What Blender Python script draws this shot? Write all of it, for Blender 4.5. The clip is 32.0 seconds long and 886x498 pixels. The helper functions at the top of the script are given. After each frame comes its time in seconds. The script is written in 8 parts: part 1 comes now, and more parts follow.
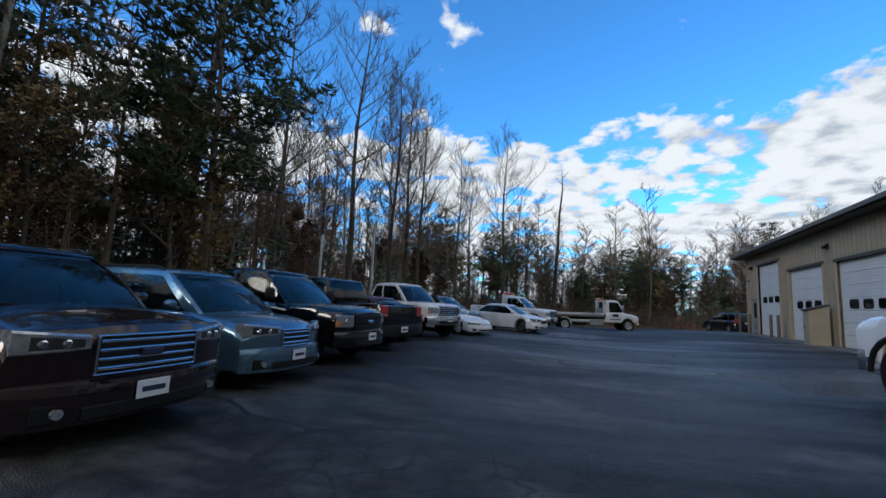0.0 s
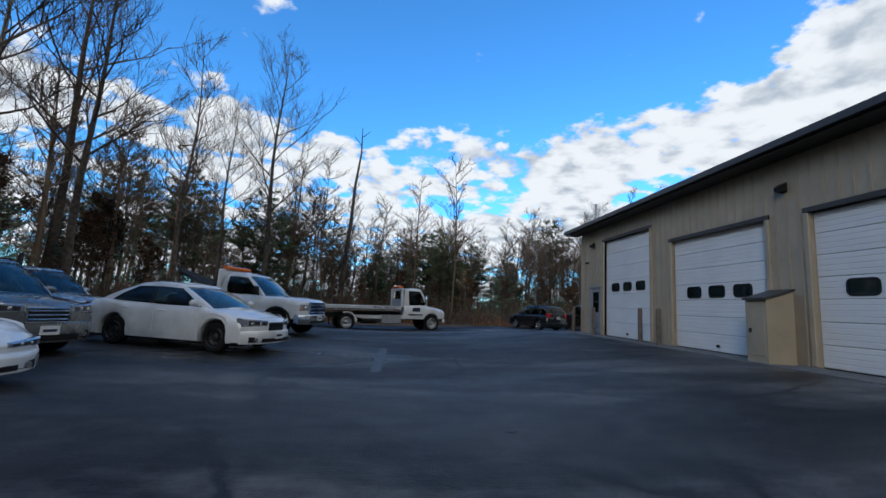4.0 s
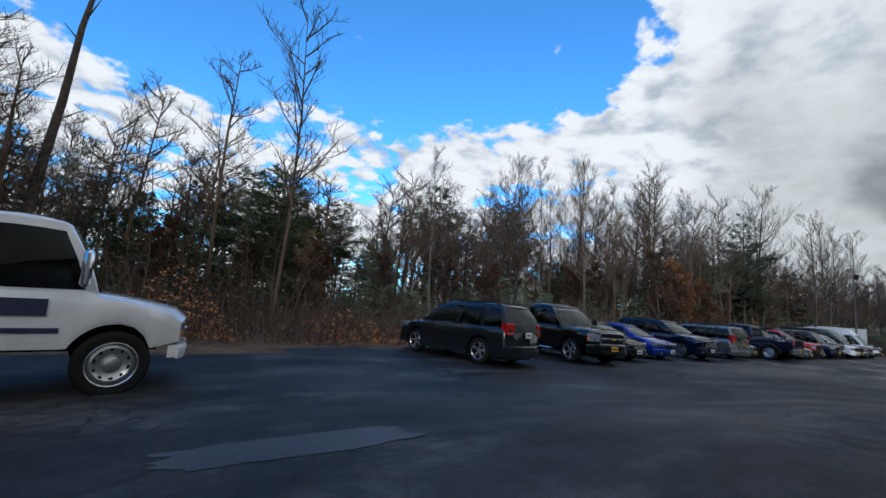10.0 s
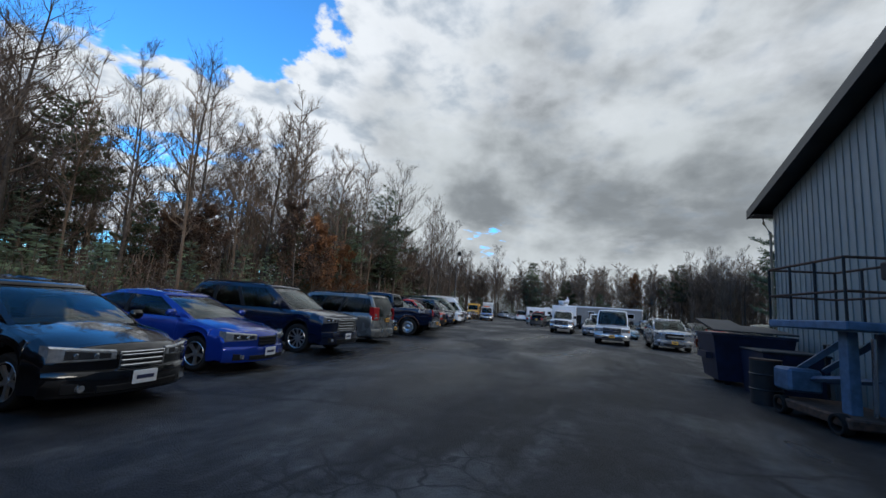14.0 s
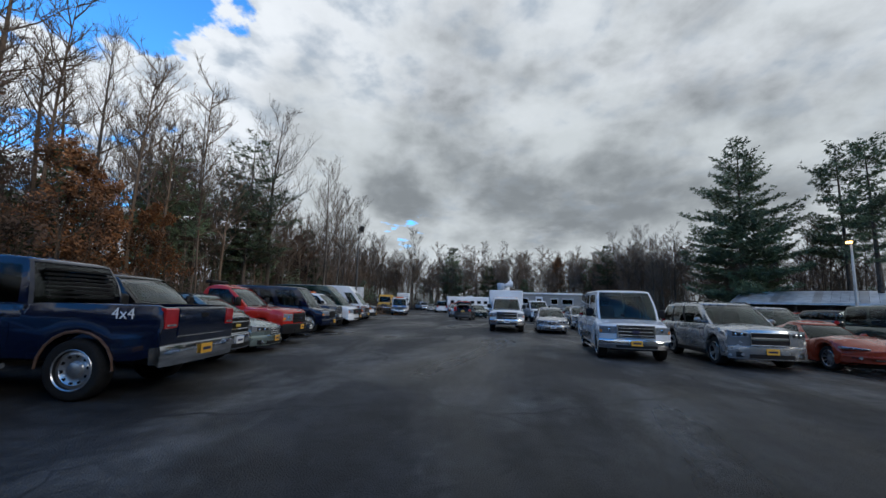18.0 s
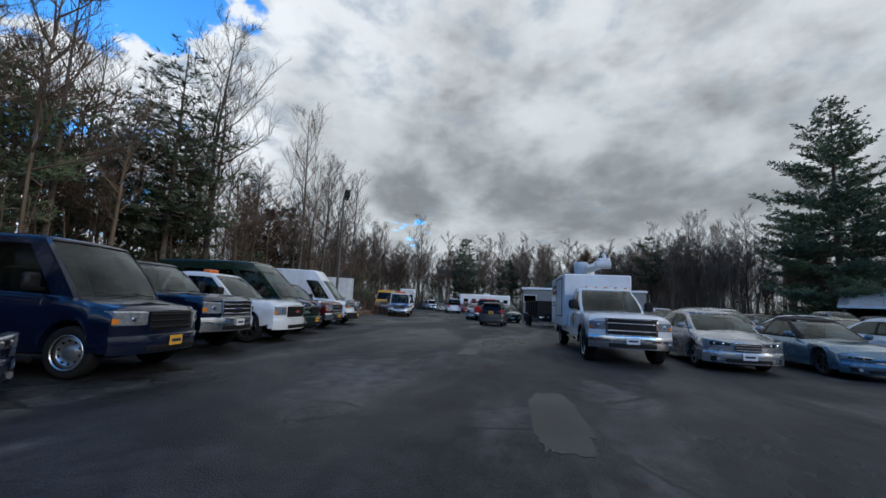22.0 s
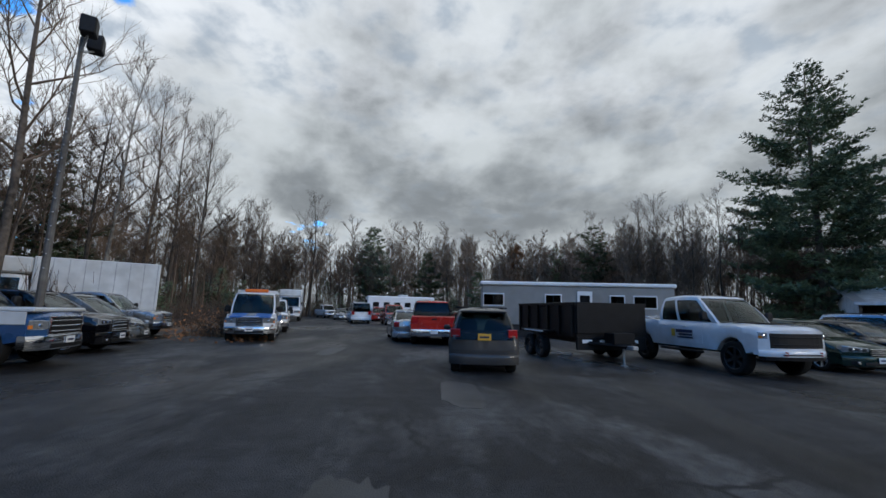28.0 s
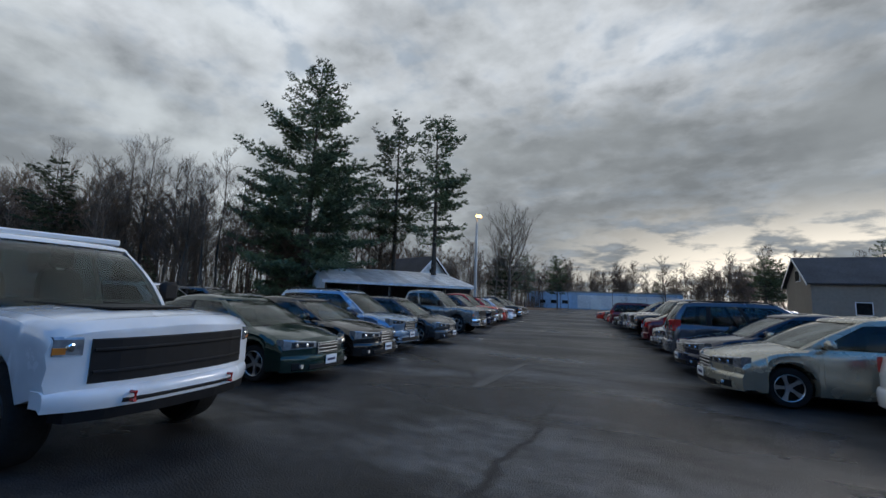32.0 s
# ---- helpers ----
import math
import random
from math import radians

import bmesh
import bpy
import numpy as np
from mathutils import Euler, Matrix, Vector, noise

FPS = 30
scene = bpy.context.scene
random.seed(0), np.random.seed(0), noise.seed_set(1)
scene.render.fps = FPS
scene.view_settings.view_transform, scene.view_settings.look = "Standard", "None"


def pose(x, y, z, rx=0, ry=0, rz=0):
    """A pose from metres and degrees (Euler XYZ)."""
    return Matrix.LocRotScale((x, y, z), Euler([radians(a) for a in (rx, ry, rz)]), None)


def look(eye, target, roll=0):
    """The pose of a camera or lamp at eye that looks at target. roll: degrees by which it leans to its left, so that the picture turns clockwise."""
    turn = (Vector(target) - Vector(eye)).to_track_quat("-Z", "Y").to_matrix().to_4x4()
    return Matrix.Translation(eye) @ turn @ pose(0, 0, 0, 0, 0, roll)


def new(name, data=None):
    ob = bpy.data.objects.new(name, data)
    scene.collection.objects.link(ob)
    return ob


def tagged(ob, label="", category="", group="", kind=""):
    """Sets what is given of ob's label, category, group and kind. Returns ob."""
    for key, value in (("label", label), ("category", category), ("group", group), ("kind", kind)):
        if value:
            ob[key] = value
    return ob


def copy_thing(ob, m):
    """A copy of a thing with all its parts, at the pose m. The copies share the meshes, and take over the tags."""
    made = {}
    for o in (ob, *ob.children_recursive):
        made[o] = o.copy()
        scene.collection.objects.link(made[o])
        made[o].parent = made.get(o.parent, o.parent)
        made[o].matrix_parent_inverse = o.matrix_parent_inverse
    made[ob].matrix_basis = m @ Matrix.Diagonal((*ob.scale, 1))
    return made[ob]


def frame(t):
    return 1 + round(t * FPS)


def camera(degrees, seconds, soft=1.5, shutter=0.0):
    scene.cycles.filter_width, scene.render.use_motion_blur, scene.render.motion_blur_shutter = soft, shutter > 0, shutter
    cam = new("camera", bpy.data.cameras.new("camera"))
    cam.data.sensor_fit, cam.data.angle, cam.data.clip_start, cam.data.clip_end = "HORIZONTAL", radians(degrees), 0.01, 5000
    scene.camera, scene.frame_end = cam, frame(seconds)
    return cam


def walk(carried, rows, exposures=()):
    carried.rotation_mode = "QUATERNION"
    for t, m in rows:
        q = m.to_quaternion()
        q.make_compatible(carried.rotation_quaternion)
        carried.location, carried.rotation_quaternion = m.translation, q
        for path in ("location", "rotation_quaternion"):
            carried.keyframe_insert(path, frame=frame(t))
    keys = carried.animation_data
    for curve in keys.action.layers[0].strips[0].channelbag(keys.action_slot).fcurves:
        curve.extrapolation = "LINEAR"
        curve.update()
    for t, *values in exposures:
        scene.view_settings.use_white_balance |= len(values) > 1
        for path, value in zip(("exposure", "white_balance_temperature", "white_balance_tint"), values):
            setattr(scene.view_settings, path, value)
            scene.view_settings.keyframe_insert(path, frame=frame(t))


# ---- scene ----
cam = camera(94.0, 32.0)
PATH = [
    (0.0, -8.56, -32.97, 1.39, 97.33, -2.88, 21.52),
    (0.5, -8.90, -31.39, 1.37, 97.22, -3.12, 16.35),
    (1.0, -9.16, -29.75, 1.36, 97.39, -3.26, 12.85),
    (1.5, -9.28, -28.11, 1.35, 97.43, -3.34, 8.68),
    (2.0, -9.31, -26.46, 1.32, 97.53, -3.53, 4.70),
    (2.5, -9.27, -24.85, 1.28, 97.73, -3.35, 1.52),
    (3.0, -9.18, -23.22, 1.25, 97.94, -3.31, -1.03),
    (3.5, -9.08, -21.56, 1.24, 98.10, -3.33, -2.90),
    (4.0, -8.92, -19.95, 1.25, 97.97, -3.17, -5.82),
    (4.5, -8.76, -18.32, 1.27, 97.83, -3.21, -8.09),
    (5.0, -8.57, -16.68, 1.31, 97.77, -3.36, -8.53),
    (5.5, -8.36, -15.04, 1.34, 97.77, -3.48, -8.58),
    (6.0, -8.16, -13.41, 1.37, 97.81, -3.59, -8.47),
    (6.5, -7.96, -11.78, 1.40, 97.90, -3.67, -8.42),
    (7.0, -7.80, -10.19, 1.42, 98.04, -3.66, -8.59),
    (7.5, -7.59, -8.62, 1.43, 98.24, -3.75, -9.09),
    (8.0, -7.31, -7.02, 1.45, 98.33, -3.89, -10.04),
    (8.5, -6.92, -5.51, 1.47, 98.30, -4.16, -12.60),
    (9.0, -6.42, -4.04, 1.48, 98.11, -4.30, -16.70),
    (9.5, -5.81, -2.62, 1.48, 97.98, -4.52, -20.60),
    (10.0, -5.07, -1.28, 1.47, 98.05, -4.89, -24.78),
    (10.5, -4.21, -0.01, 1.47, 98.35, -4.84, -28.50),
    (11.0, -3.29, 1.10, 1.47, 98.47, -5.03, -32.43),
    (11.5, -2.20, 2.06, 1.48, 98.49, -5.02, -38.08),
    (12.0, -0.99, 2.90, 1.49, 98.26, -4.89, -46.40),
    (12.5, 0.39, 3.66, 1.50, 97.76, -5.35, -54.40),
    (13.0, 1.92, 4.29, 1.50, 97.92, -5.02, -61.02),
    (13.5, 3.56, 4.85, 1.49, 98.03, -5.18, -66.41),
    (14.0, 5.28, 5.34, 1.48, 98.13, -4.13, -70.18),
    (14.5, 6.94, 5.73, 1.47, 97.82, -4.02, -72.99),
    (15.0, 8.75, 6.10, 1.47, 97.92, -3.31, -75.50),
    (15.5, 10.45, 6.41, 1.48, 98.35, -3.45, -77.45),
    (16.0, 12.22, 6.73, 1.49, 98.32, -3.03, -78.51),
    (16.5, 14.00, 7.05, 1.49, 98.25, -2.56, -79.40),
    (17.0, 15.78, 7.37, 1.49, 98.07, -2.02, -80.18),
    (17.5, 17.55, 7.70, 1.49, 97.85, -1.60, -80.84),
    (18.0, 19.27, 8.02, 1.49, 97.63, -1.65, -81.31),
    (18.5, 20.98, 8.35, 1.49, 97.91, -1.30, -81.70),
    (19.0, 22.69, 8.73, 1.46, 97.58, -1.52, -81.84),
    (19.5, 24.41, 9.12, 1.44, 97.45, -1.85, -81.63),
    (20.0, 26.16, 9.56, 1.41, 97.77, -2.06, -81.41),
    (20.5, 27.78, 9.92, 1.38, 97.79, -2.09, -81.25),
    (21.0, 29.43, 10.19, 1.37, 97.95, -2.10, -80.90),
    (21.5, 31.05, 10.52, 1.34, 98.04, -2.12, -80.64),
    (22.0, 32.73, 10.87, 1.32, 97.55, -2.53, -80.32),
    (22.5, 34.43, 11.26, 1.30, 97.53, -2.72, -79.97),
    (23.0, 36.16, 11.68, 1.29, 98.21, -2.61, -79.63),
    (23.5, 37.90, 12.10, 1.27, 98.58, -2.53, -79.35),
    (24.0, 39.52, 12.51, 1.26, 98.11, -1.87, -79.06),
    (24.5, 41.21, 12.98, 1.26, 97.62, -1.88, -78.93),
    (25.0, 42.89, 13.37, 1.29, 97.69, -1.63, -79.07),
    (25.5, 44.55, 13.74, 1.33, 97.85, -1.27, -79.48),
    (26.0, 46.15, 14.06, 1.36, 98.07, -1.00, -79.97),
    (26.5, 47.69, 14.34, 1.40, 98.32, -0.73, -80.99),
    (27.0, 48.87, 14.37, 1.43, 98.41, -0.49, -85.01),
    (27.5, 49.93, 14.30, 1.45, 98.27, -0.61, -88.65),
    (28.0, 50.95, 14.09, 1.49, 98.48, -1.30, -93.77),
    (28.5, 51.87, 13.71, 1.51, 98.44, -0.76, -100.22),
    (29.0, 52.76, 13.20, 1.52, 98.14, -1.03, -106.72),
    (29.5, 53.63, 12.57, 1.53, 97.86, -0.52, -113.99),
    (30.0, 54.50, 11.81, 1.53, 97.91, -1.34, -122.10),
    (30.5, 55.19, 10.91, 1.54, 97.70, -1.97, -130.32),
    (31.0, 55.78, 9.81, 1.55, 97.57, -1.71, -139.34),
    (31.5, 56.24, 8.59, 1.55, 97.26, -1.40, -148.34),
    (32.0, 56.66, 7.29, 1.54, 96.94, -1.98, -154.34),
]
walk(cam, [(r[0], pose(*r[1:])) for r in PATH])

# ---- sky and sun ----
def build_world():
    w = bpy.data.worlds.new("sky")
    scene.world = w
    w.use_nodes = True
    n, l = w.node_tree.nodes, w.node_tree.links
    n.clear()

    def node(kind, **inp):
        a = n.new(kind)
        for k, v in inp.items():
            a.inputs[k.replace("_", " ")].default_value = v
        return a

    def math_(op, a, b=None, clamp=False):
        m = n.new("ShaderNodeMath")
        m.operation, m.use_clamp = op, clamp
        for i, v in enumerate((a, b)):
            if v is None:
                continue
            if isinstance(v, (int, float)):
                m.inputs[i].default_value = v
            else:
                l.new(v, m.inputs[i])
        return m.outputs[0]

    def ramp(v, lo, hi, a=0.0, b=1.0):
        m = n.new("ShaderNodeMapRange")
        m.interpolation_type = "SMOOTHSTEP"
        l.new(v, m.inputs[0])
        for i, q in zip((1, 2, 3, 4), (lo, hi, a, b)):
            m.inputs[i].default_value = q
        return m.outputs[0]

    def mix(f, a, b):
        m = n.new("ShaderNodeMix")
        m.data_type = "RGBA"
        l.new(f, m.inputs[0])
        for sock, v in ((m.inputs[6], a), (m.inputs[7], b)):
            if isinstance(v, tuple):
                sock.default_value = (*v, 1)
            else:
                l.new(v, sock)
        return m.outputs[2]

    sky = n.new("ShaderNodeTexSky")
    sky.sky_type, sky.sun_disc = "NISHITA", False
    sky.sun_elevation, sky.sun_rotation = radians(24), radians(SUN_AZ)
    sky.air_density, sky.dust_density, sky.ozone_density = 1.0, 0.3, 2.6
    tint = n.new("ShaderNodeMix")
    tint.data_type, tint.blend_type = "RGBA", "MULTIPLY"
    tint.inputs[0].default_value = 1
    tint.inputs[7].default_value = (0.95, 2.5, 3.7, 1)
    l.new(sky.outputs[0], tint.inputs[6])
    blue = tint.outputs[2]

    tc = n.new("ShaderNodeTexCoord")
    sep = n.new("ShaderNodeSeparateXYZ")
    l.new(tc.outputs["Generated"], sep.inputs[0])
    x, y, z = sep.outputs
    zc = math_("ADD", math_("MAXIMUM", z, 0.0), 0.20)
    flat = n.new("ShaderNodeCombineXYZ")
    l.new(math_("DIVIDE", x, zc), flat.inputs[0])
    l.new(math_("DIVIDE", y, zc), flat.inputs[1])

    def noise_(scale, detail, rough, off, dist=0.0):
        mp = n.new("ShaderNodeMapping")
        mp.inputs[1].default_value = off
        l.new(flat.outputs[0], mp.inputs[0])
        t = node("ShaderNodeTexNoise", Scale=scale, Detail=detail, Roughness=rough, Distortion=dist)
        l.new(mp.outputs[0], t.inputs[0])
        return t.outputs[0]

    big = noise_(1.05, 8, 0.56, (3.1, 7.7, 0), 0.25)
    fine = noise_(3.3, 9, 0.58, (1.3, 2.2, 5), 0.15)
    puff = noise_(7.5, 7, 0.5, (6.1, 0.4, 2), 0.1)
    shade = noise_(1.5, 6, 0.5, (8.3, 1.2, 9), 0.2)
    # open sky to the north-west, closed cover to the south and east
    north = math_("ADD", math_("ADD", math_("MULTIPLY", x, -0.70), math_("MULTIPLY", y, 0.71)), math_("MULTIPLY", math_("SUBTRACT", big, 0.5), -0.45))
    closed = ramp(north, -0.20, 0.05, 0.32, -0.03)
    low = ramp(z, 0.34, 0.50, 0.105, -0.03)
    # a small blue break low in the east
    gap = ramp(math_("ADD", math_("ADD", math_("MULTIPLY", x, 0.953), math_("MULTIPLY", y, 0.25)), math_("MULTIPLY", z, 0.17)), 0.9935, 0.999, 0.0, -0.34)
    body = math_("ADD", math_("ADD", math_("MULTIPLY", big, 0.36), math_("ADD", math_("MULTIPLY", fine, 0.34), math_("MULTIPLY", puff, 0.30))), math_("ADD", closed, low))
    cover = ramp(math_("ADD", body, gap), 0.512, 0.560)
    thick = ramp(body, 0.58, 0.98)
    rnd_map = n.new("ShaderNodeMapping")
    rnd_map.inputs[1].default_value, rnd_map.inputs[3].default_value = (4.2, 1.1, 3.0), (1.0, 1.0, 1.5)
    l.new(tc.outputs["Generated"], rnd_map.inputs[0])
    cell_n = node("ShaderNodeTexNoise", Scale=4.3, Detail=8, Roughness=0.5, Distortion=0.12)
    l.new(rnd_map.outputs[0], cell_n.inputs[0])
    cell = cell_n.outputs[0]
    # lit heaps in the open part, grey bases in the closed part
    lit = mix(ramp(math_("ADD", math_("MULTIPLY", puff, 0.7), math_("MULTIPLY", shade, 0.3)), 0.36, 0.56), (0.42, 0.50, 0.60), (0.86, 0.91, 0.97))
    grey = mix(ramp(math_("ADD", math_("MULTIPLY", cell, 0.86), math_("MULTIPLY", shade, 0.14)), 0.37, 0.64), (0.235, 0.262, 0.285), (0.60, 0.652, 0.685))
    sunward = math_("ADD", math_("MULTIPLY", x, -0.56), math_("MULTIPLY", y, -0.83))
    # the cover is heavier to the south-west
    grey = mix(math_("MULTIPLY", ramp(sunward, 0.05, 0.75), 0.75), grey, (0.19, 0.207, 0.22))
    cloud = mix(math_("MULTIPLY", thick, ramp(north, -0.32, -0.04, 1.0, 0.0)), lit, grey)
    # thin bright rim of sky under the cover towards the sun
    glow = math_("MULTIPLY", ramp(sunward, 0.62, 1.0), ramp(z, 0.04, 0.24, 1.0, 0.0))
    cloud = mix(math_("MULTIPLY", glow, ramp(fine, 0.40, 0.56)), cloud, (1.5, 1.36, 1.14))
    out_c = mix(cover, blue_scaled(n, l, blue), cloud)
    bg = node("ShaderNodeBackground", Strength=1.0)
    l.new(out_c, bg.inputs[0])
    o = n.new("ShaderNodeOutputWorld")
    l.new(bg.outputs[0], o.inputs[0])


def blue_scaled(n, l, blue):
    m = n.new("ShaderNodeVectorMath")
    m.operation = "SCALE"
    l.new(blue, m.inputs[0])
    m.inputs[3].default_value = 0.085
    return m.outputs[0]


SUN_AZ = 214
build_world()
sun = new("sun", bpy.data.lights.new("sun", "SUN"))
sun.data.energy, sun.data.angle, sun.data.color = 0.9, radians(18), (1.0, 0.94, 0.86)
sun.matrix_world = look((-56, -83, 45), (0, 0, 0))
scene.view_settings.exposure = 0.0


# ---- materials ----
def material(name, base=(0.5, 0.5, 0.5), rough=0.5, metal=0.0, vary=0.15, scale=6.0, bump=0.0, bscale=40.0, coat=0.0, spec=0.5,
             dark=None, spread=0.0, emit=None, trans=0.0, big=0.25):
    m = bpy.data.materials.new(name)
    m.use_nodes = True
    n, l = m.node_tree.nodes, m.node_tree.links
    b = n["Principled BSDF"]
    b.inputs["Roughness"].default_value, b.inputs["Metallic"].default_value = rough, metal
    b.inputs["Specular IOR Level"].default_value = spec
    b.inputs["Coat Weight"].default_value, b.inputs["Coat Roughness"].default_value = coat, 0.06
    b.inputs["Transmission Weight"].default_value = trans
    if trans:
        b.inputs["IOR"].default_value = 1.33
    tc = n.new("ShaderNodeTexCoord")
    t1 = n.new("ShaderNodeTexNoise")
    t1.inputs["Scale"].default_value, t1.inputs["Detail"].default_value = scale, 8
    t2 = n.new("ShaderNodeTexNoise")
    t2.inputs["Scale"].default_value, t2.inputs["Detail"].default_value = big, 3
    for t in (t1, t2):
        l.new(tc.outputs["Object"], t.inputs[0])
    s = n.new("ShaderNodeMath")
    s.operation = "ADD"
    l.new(t1.outputs[0], s.inputs[0]), l.new(t2.outputs[0], s.inputs[1])
    r = n.new("ShaderNodeMapRange")
    l.new(s.outputs[0], r.inputs[0])
    r.inputs[1].default_value, r.inputs[2].default_value = 0.72, 1.28
    mx = n.new("ShaderNodeMix")
    mx.data_type = "RGBA"
    d = dark or tuple(c * (1 - vary * 2) for c in base)
    hi = tuple(min(1, c * (1 + vary)) for c in base)
    mx.inputs[6].default_value, mx.inputs[7].default_value = (*d, 1), (*hi, 1)
    l.new(r.outputs[0], mx.inputs[0])
    col = mx.outputs[2]
    if spread:
        oi = n.new("ShaderNodeObjectInfo")
        hs = n.new("ShaderNodeHueSaturation")
        mr = n.new("ShaderNodeMapRange")
        l.new(oi.outputs["Random"], mr.inputs[0])
        mr.inputs[3].default_value, mr.inputs[4].default_value = 1 - spread, 1 + spread
        l.new(mr.outputs[0], hs.inputs["Value"])
        l.new(col, hs.inputs["Color"])
        col = hs.outputs[0]
    l.new(col, b.inputs["Base Color"])
    if bump:
        t3 = n.new("ShaderNodeTexNoise")
        t3.inputs["Scale"].default_value, t3.inputs["Detail"].default_value = bscale, 5
        l.new(tc.outputs["Object"], t3.inputs[0])
        bp = n.new("ShaderNodeBump")
        bp.inputs["Strength"].default_value, bp.inputs["Distance"].default_value = bump, 0.02
        l.new(t3.outputs[0], bp.inputs["Height"])
        l.new(bp.outputs[0], b.inputs["Normal"])
    if emit:
        b.inputs["Emission Color"].default_value = (*emit[:3], 1)
        b.inputs["Emission Strength"].default_value = emit[3]
    return m


def asphalt_material():
    m = material("asphalt", (0.030, 0.030, 0.031), 0.6, spec=0.28, vary=0.42, scale=38, bump=1.0, bscale=55, big=0.55)
    n, l = m.node_tree.nodes, m.node_tree.links
    b = n["Principled BSDF"]
    tc = n["Texture Coordinate"]
    # damp patches: smoother where the noise is high
    t = n.new("ShaderNodeTexNoise")
    t.inputs["Scale"].default_value, t.inputs["Detail"].default_value, t.inputs["Distortion"].default_value = 0.16, 6, 0.6
    mp = n.new("ShaderNodeMapping")
    mp.inputs["Scale"].default_value = (0.6, 1.6, 1)
    l.new(tc.outputs["Object"], mp.inputs[0]), l.new(mp.outputs[0], t.inputs[0])
    r = n.new("ShaderNodeMapRange")
    l.new(t.outputs[0], r.inputs[0])
    for i, v in zip((1, 2, 3, 4), (0.44, 0.64, 0.62, 0.24)):
        r.inputs[i].default_value = v
    l.new(r.outputs[0], b.inputs["Roughness"])
    # dark crack lines and pale worn gravel
    v = n.new("ShaderNodeTexVoronoi")
    v.feature = "DISTANCE_TO_EDGE"
    v.inputs["Scale"].default_value = 0.22
    d = n.new("ShaderNodeTexNoise")
    d.inputs["Scale"].default_value, d.inputs["Detail"].default_value = 0.9, 5
    l.new(tc.outputs["Object"], d.inputs[0])
    add = n.new("ShaderNodeMixRGB")
    add.blend_type, add.inputs[0].default_value = "ADD", 0.9
    l.new(tc.outputs["Object"], add.inputs[1]), l.new(d.outputs[1], add.inputs[2])
    l.new(add.outputs[0], v.inputs[0])
    lt = n.new("ShaderNodeMapRange")
    l.new(v.outputs["Distance"], lt.inputs[0])
    for i, q in zip((1, 2, 3, 4), (0.004, 0.014, 0.0, 1.0)):
        lt.inputs[i].default_value = q
    # a finer net of cracks in worn stretches
    v2 = n.new("ShaderNodeTexVoronoi")
    v2.feature = "DISTANCE_TO_EDGE"
    v2.inputs["Scale"].default_value = 2.1
    l.new(add.outputs[0], v2.inputs[0])
    fine_c = n.new("ShaderNodeMapRange")
    l.new(v2.outputs["Distance"], fine_c.inputs[0])
    for i, q in zip((1, 2, 3, 4), (0.012, 0.05, 0.0, 1.0)):
        fine_c.inputs[i].default_value = q
    zone = n.new("ShaderNodeTexNoise")
    zone.inputs["Scale"].default_value, zone.inputs["Detail"].default_value = 0.11, 4
    l.new(tc.outputs["Object"], zone.inputs[0])
    keep = n.new("ShaderNodeMapRange")
    l.new(zone.outputs[0], keep.inputs[0])
    for i, q in zip((1, 2, 3, 4), (0.52, 0.60, 1.0, 0.0)):
        keep.inputs[i].default_value = q
    mxx = n.new("ShaderNodeMath")
    mxx.operation = "MAXIMUM"
    l.new(fine_c.outputs[0], mxx.inputs[0]), l.new(keep.outputs[0], mxx.inputs[1])
    both = n.new("ShaderNodeMath")
    both.operation = "MINIMUM"
    l.new(lt.outputs[0], both.inputs[0]), l.new(mxx.outputs[0], both.inputs[1])
    base = b.inputs["Base Color"].links[0].from_socket
    w = n.new("ShaderNodeTexNoise")
    w.inputs["Scale"].default_value, w.inputs["Detail"].default_value, w.inputs["Roughness"].default_value = 0.30, 12, 0.66
    l.new(mp.outputs[0], w.inputs[0])
    wr = n.new("ShaderNodeMapRange")
    l.new(w.outputs[0], wr.inputs[0])
    for i, q in zip((1, 2, 3, 4), (0.50, 0.62, 0.0, 0.85)):
        wr.inputs[i].default_value = q
    pale = n.new("ShaderNodeMix")
    pale.data_type = "RGBA"
    l.new(wr.outputs[0], pale.inputs[0]), l.new(base, pale.inputs[6])
    pale.inputs[7].default_value = (0.098, 0.095, 0.090, 1)
    mott = n.new("ShaderNodeTexNoise")
    mott.inputs["Scale"].default_value, mott.inputs["Detail"].default_value, mott.inputs["Roughness"].default_value = 2.6, 10, 0.72
    l.new(tc.outputs["Object"], mott.inputs[0])
    mr = n.new("ShaderNodeMapRange")
    l.new(mott.outputs[0], mr.inputs[0])
    for i, q in zip((1, 2, 3, 4), (0.34, 0.66, 0.45, 1.6)):
        mr.inputs[i].default_value = q
    sc = n.new("ShaderNodeVectorMath")
    sc.operation = "SCALE"
    l.new(pale.outputs[2], sc.inputs[0]), l.new(mr.outputs[0], sc.inputs[3])
    dk = n.new("ShaderNodeMix")
    dk.data_type = "RGBA"
    l.new(both.outputs[0], dk.inputs[0])
    dk.inputs[6].default_value = (0.016, 0.016, 0.017, 1)
    l.new(sc.outputs[0], dk.inputs[7])
    l.new(dk.outputs[2], b.inputs["Base Color"])
    return m


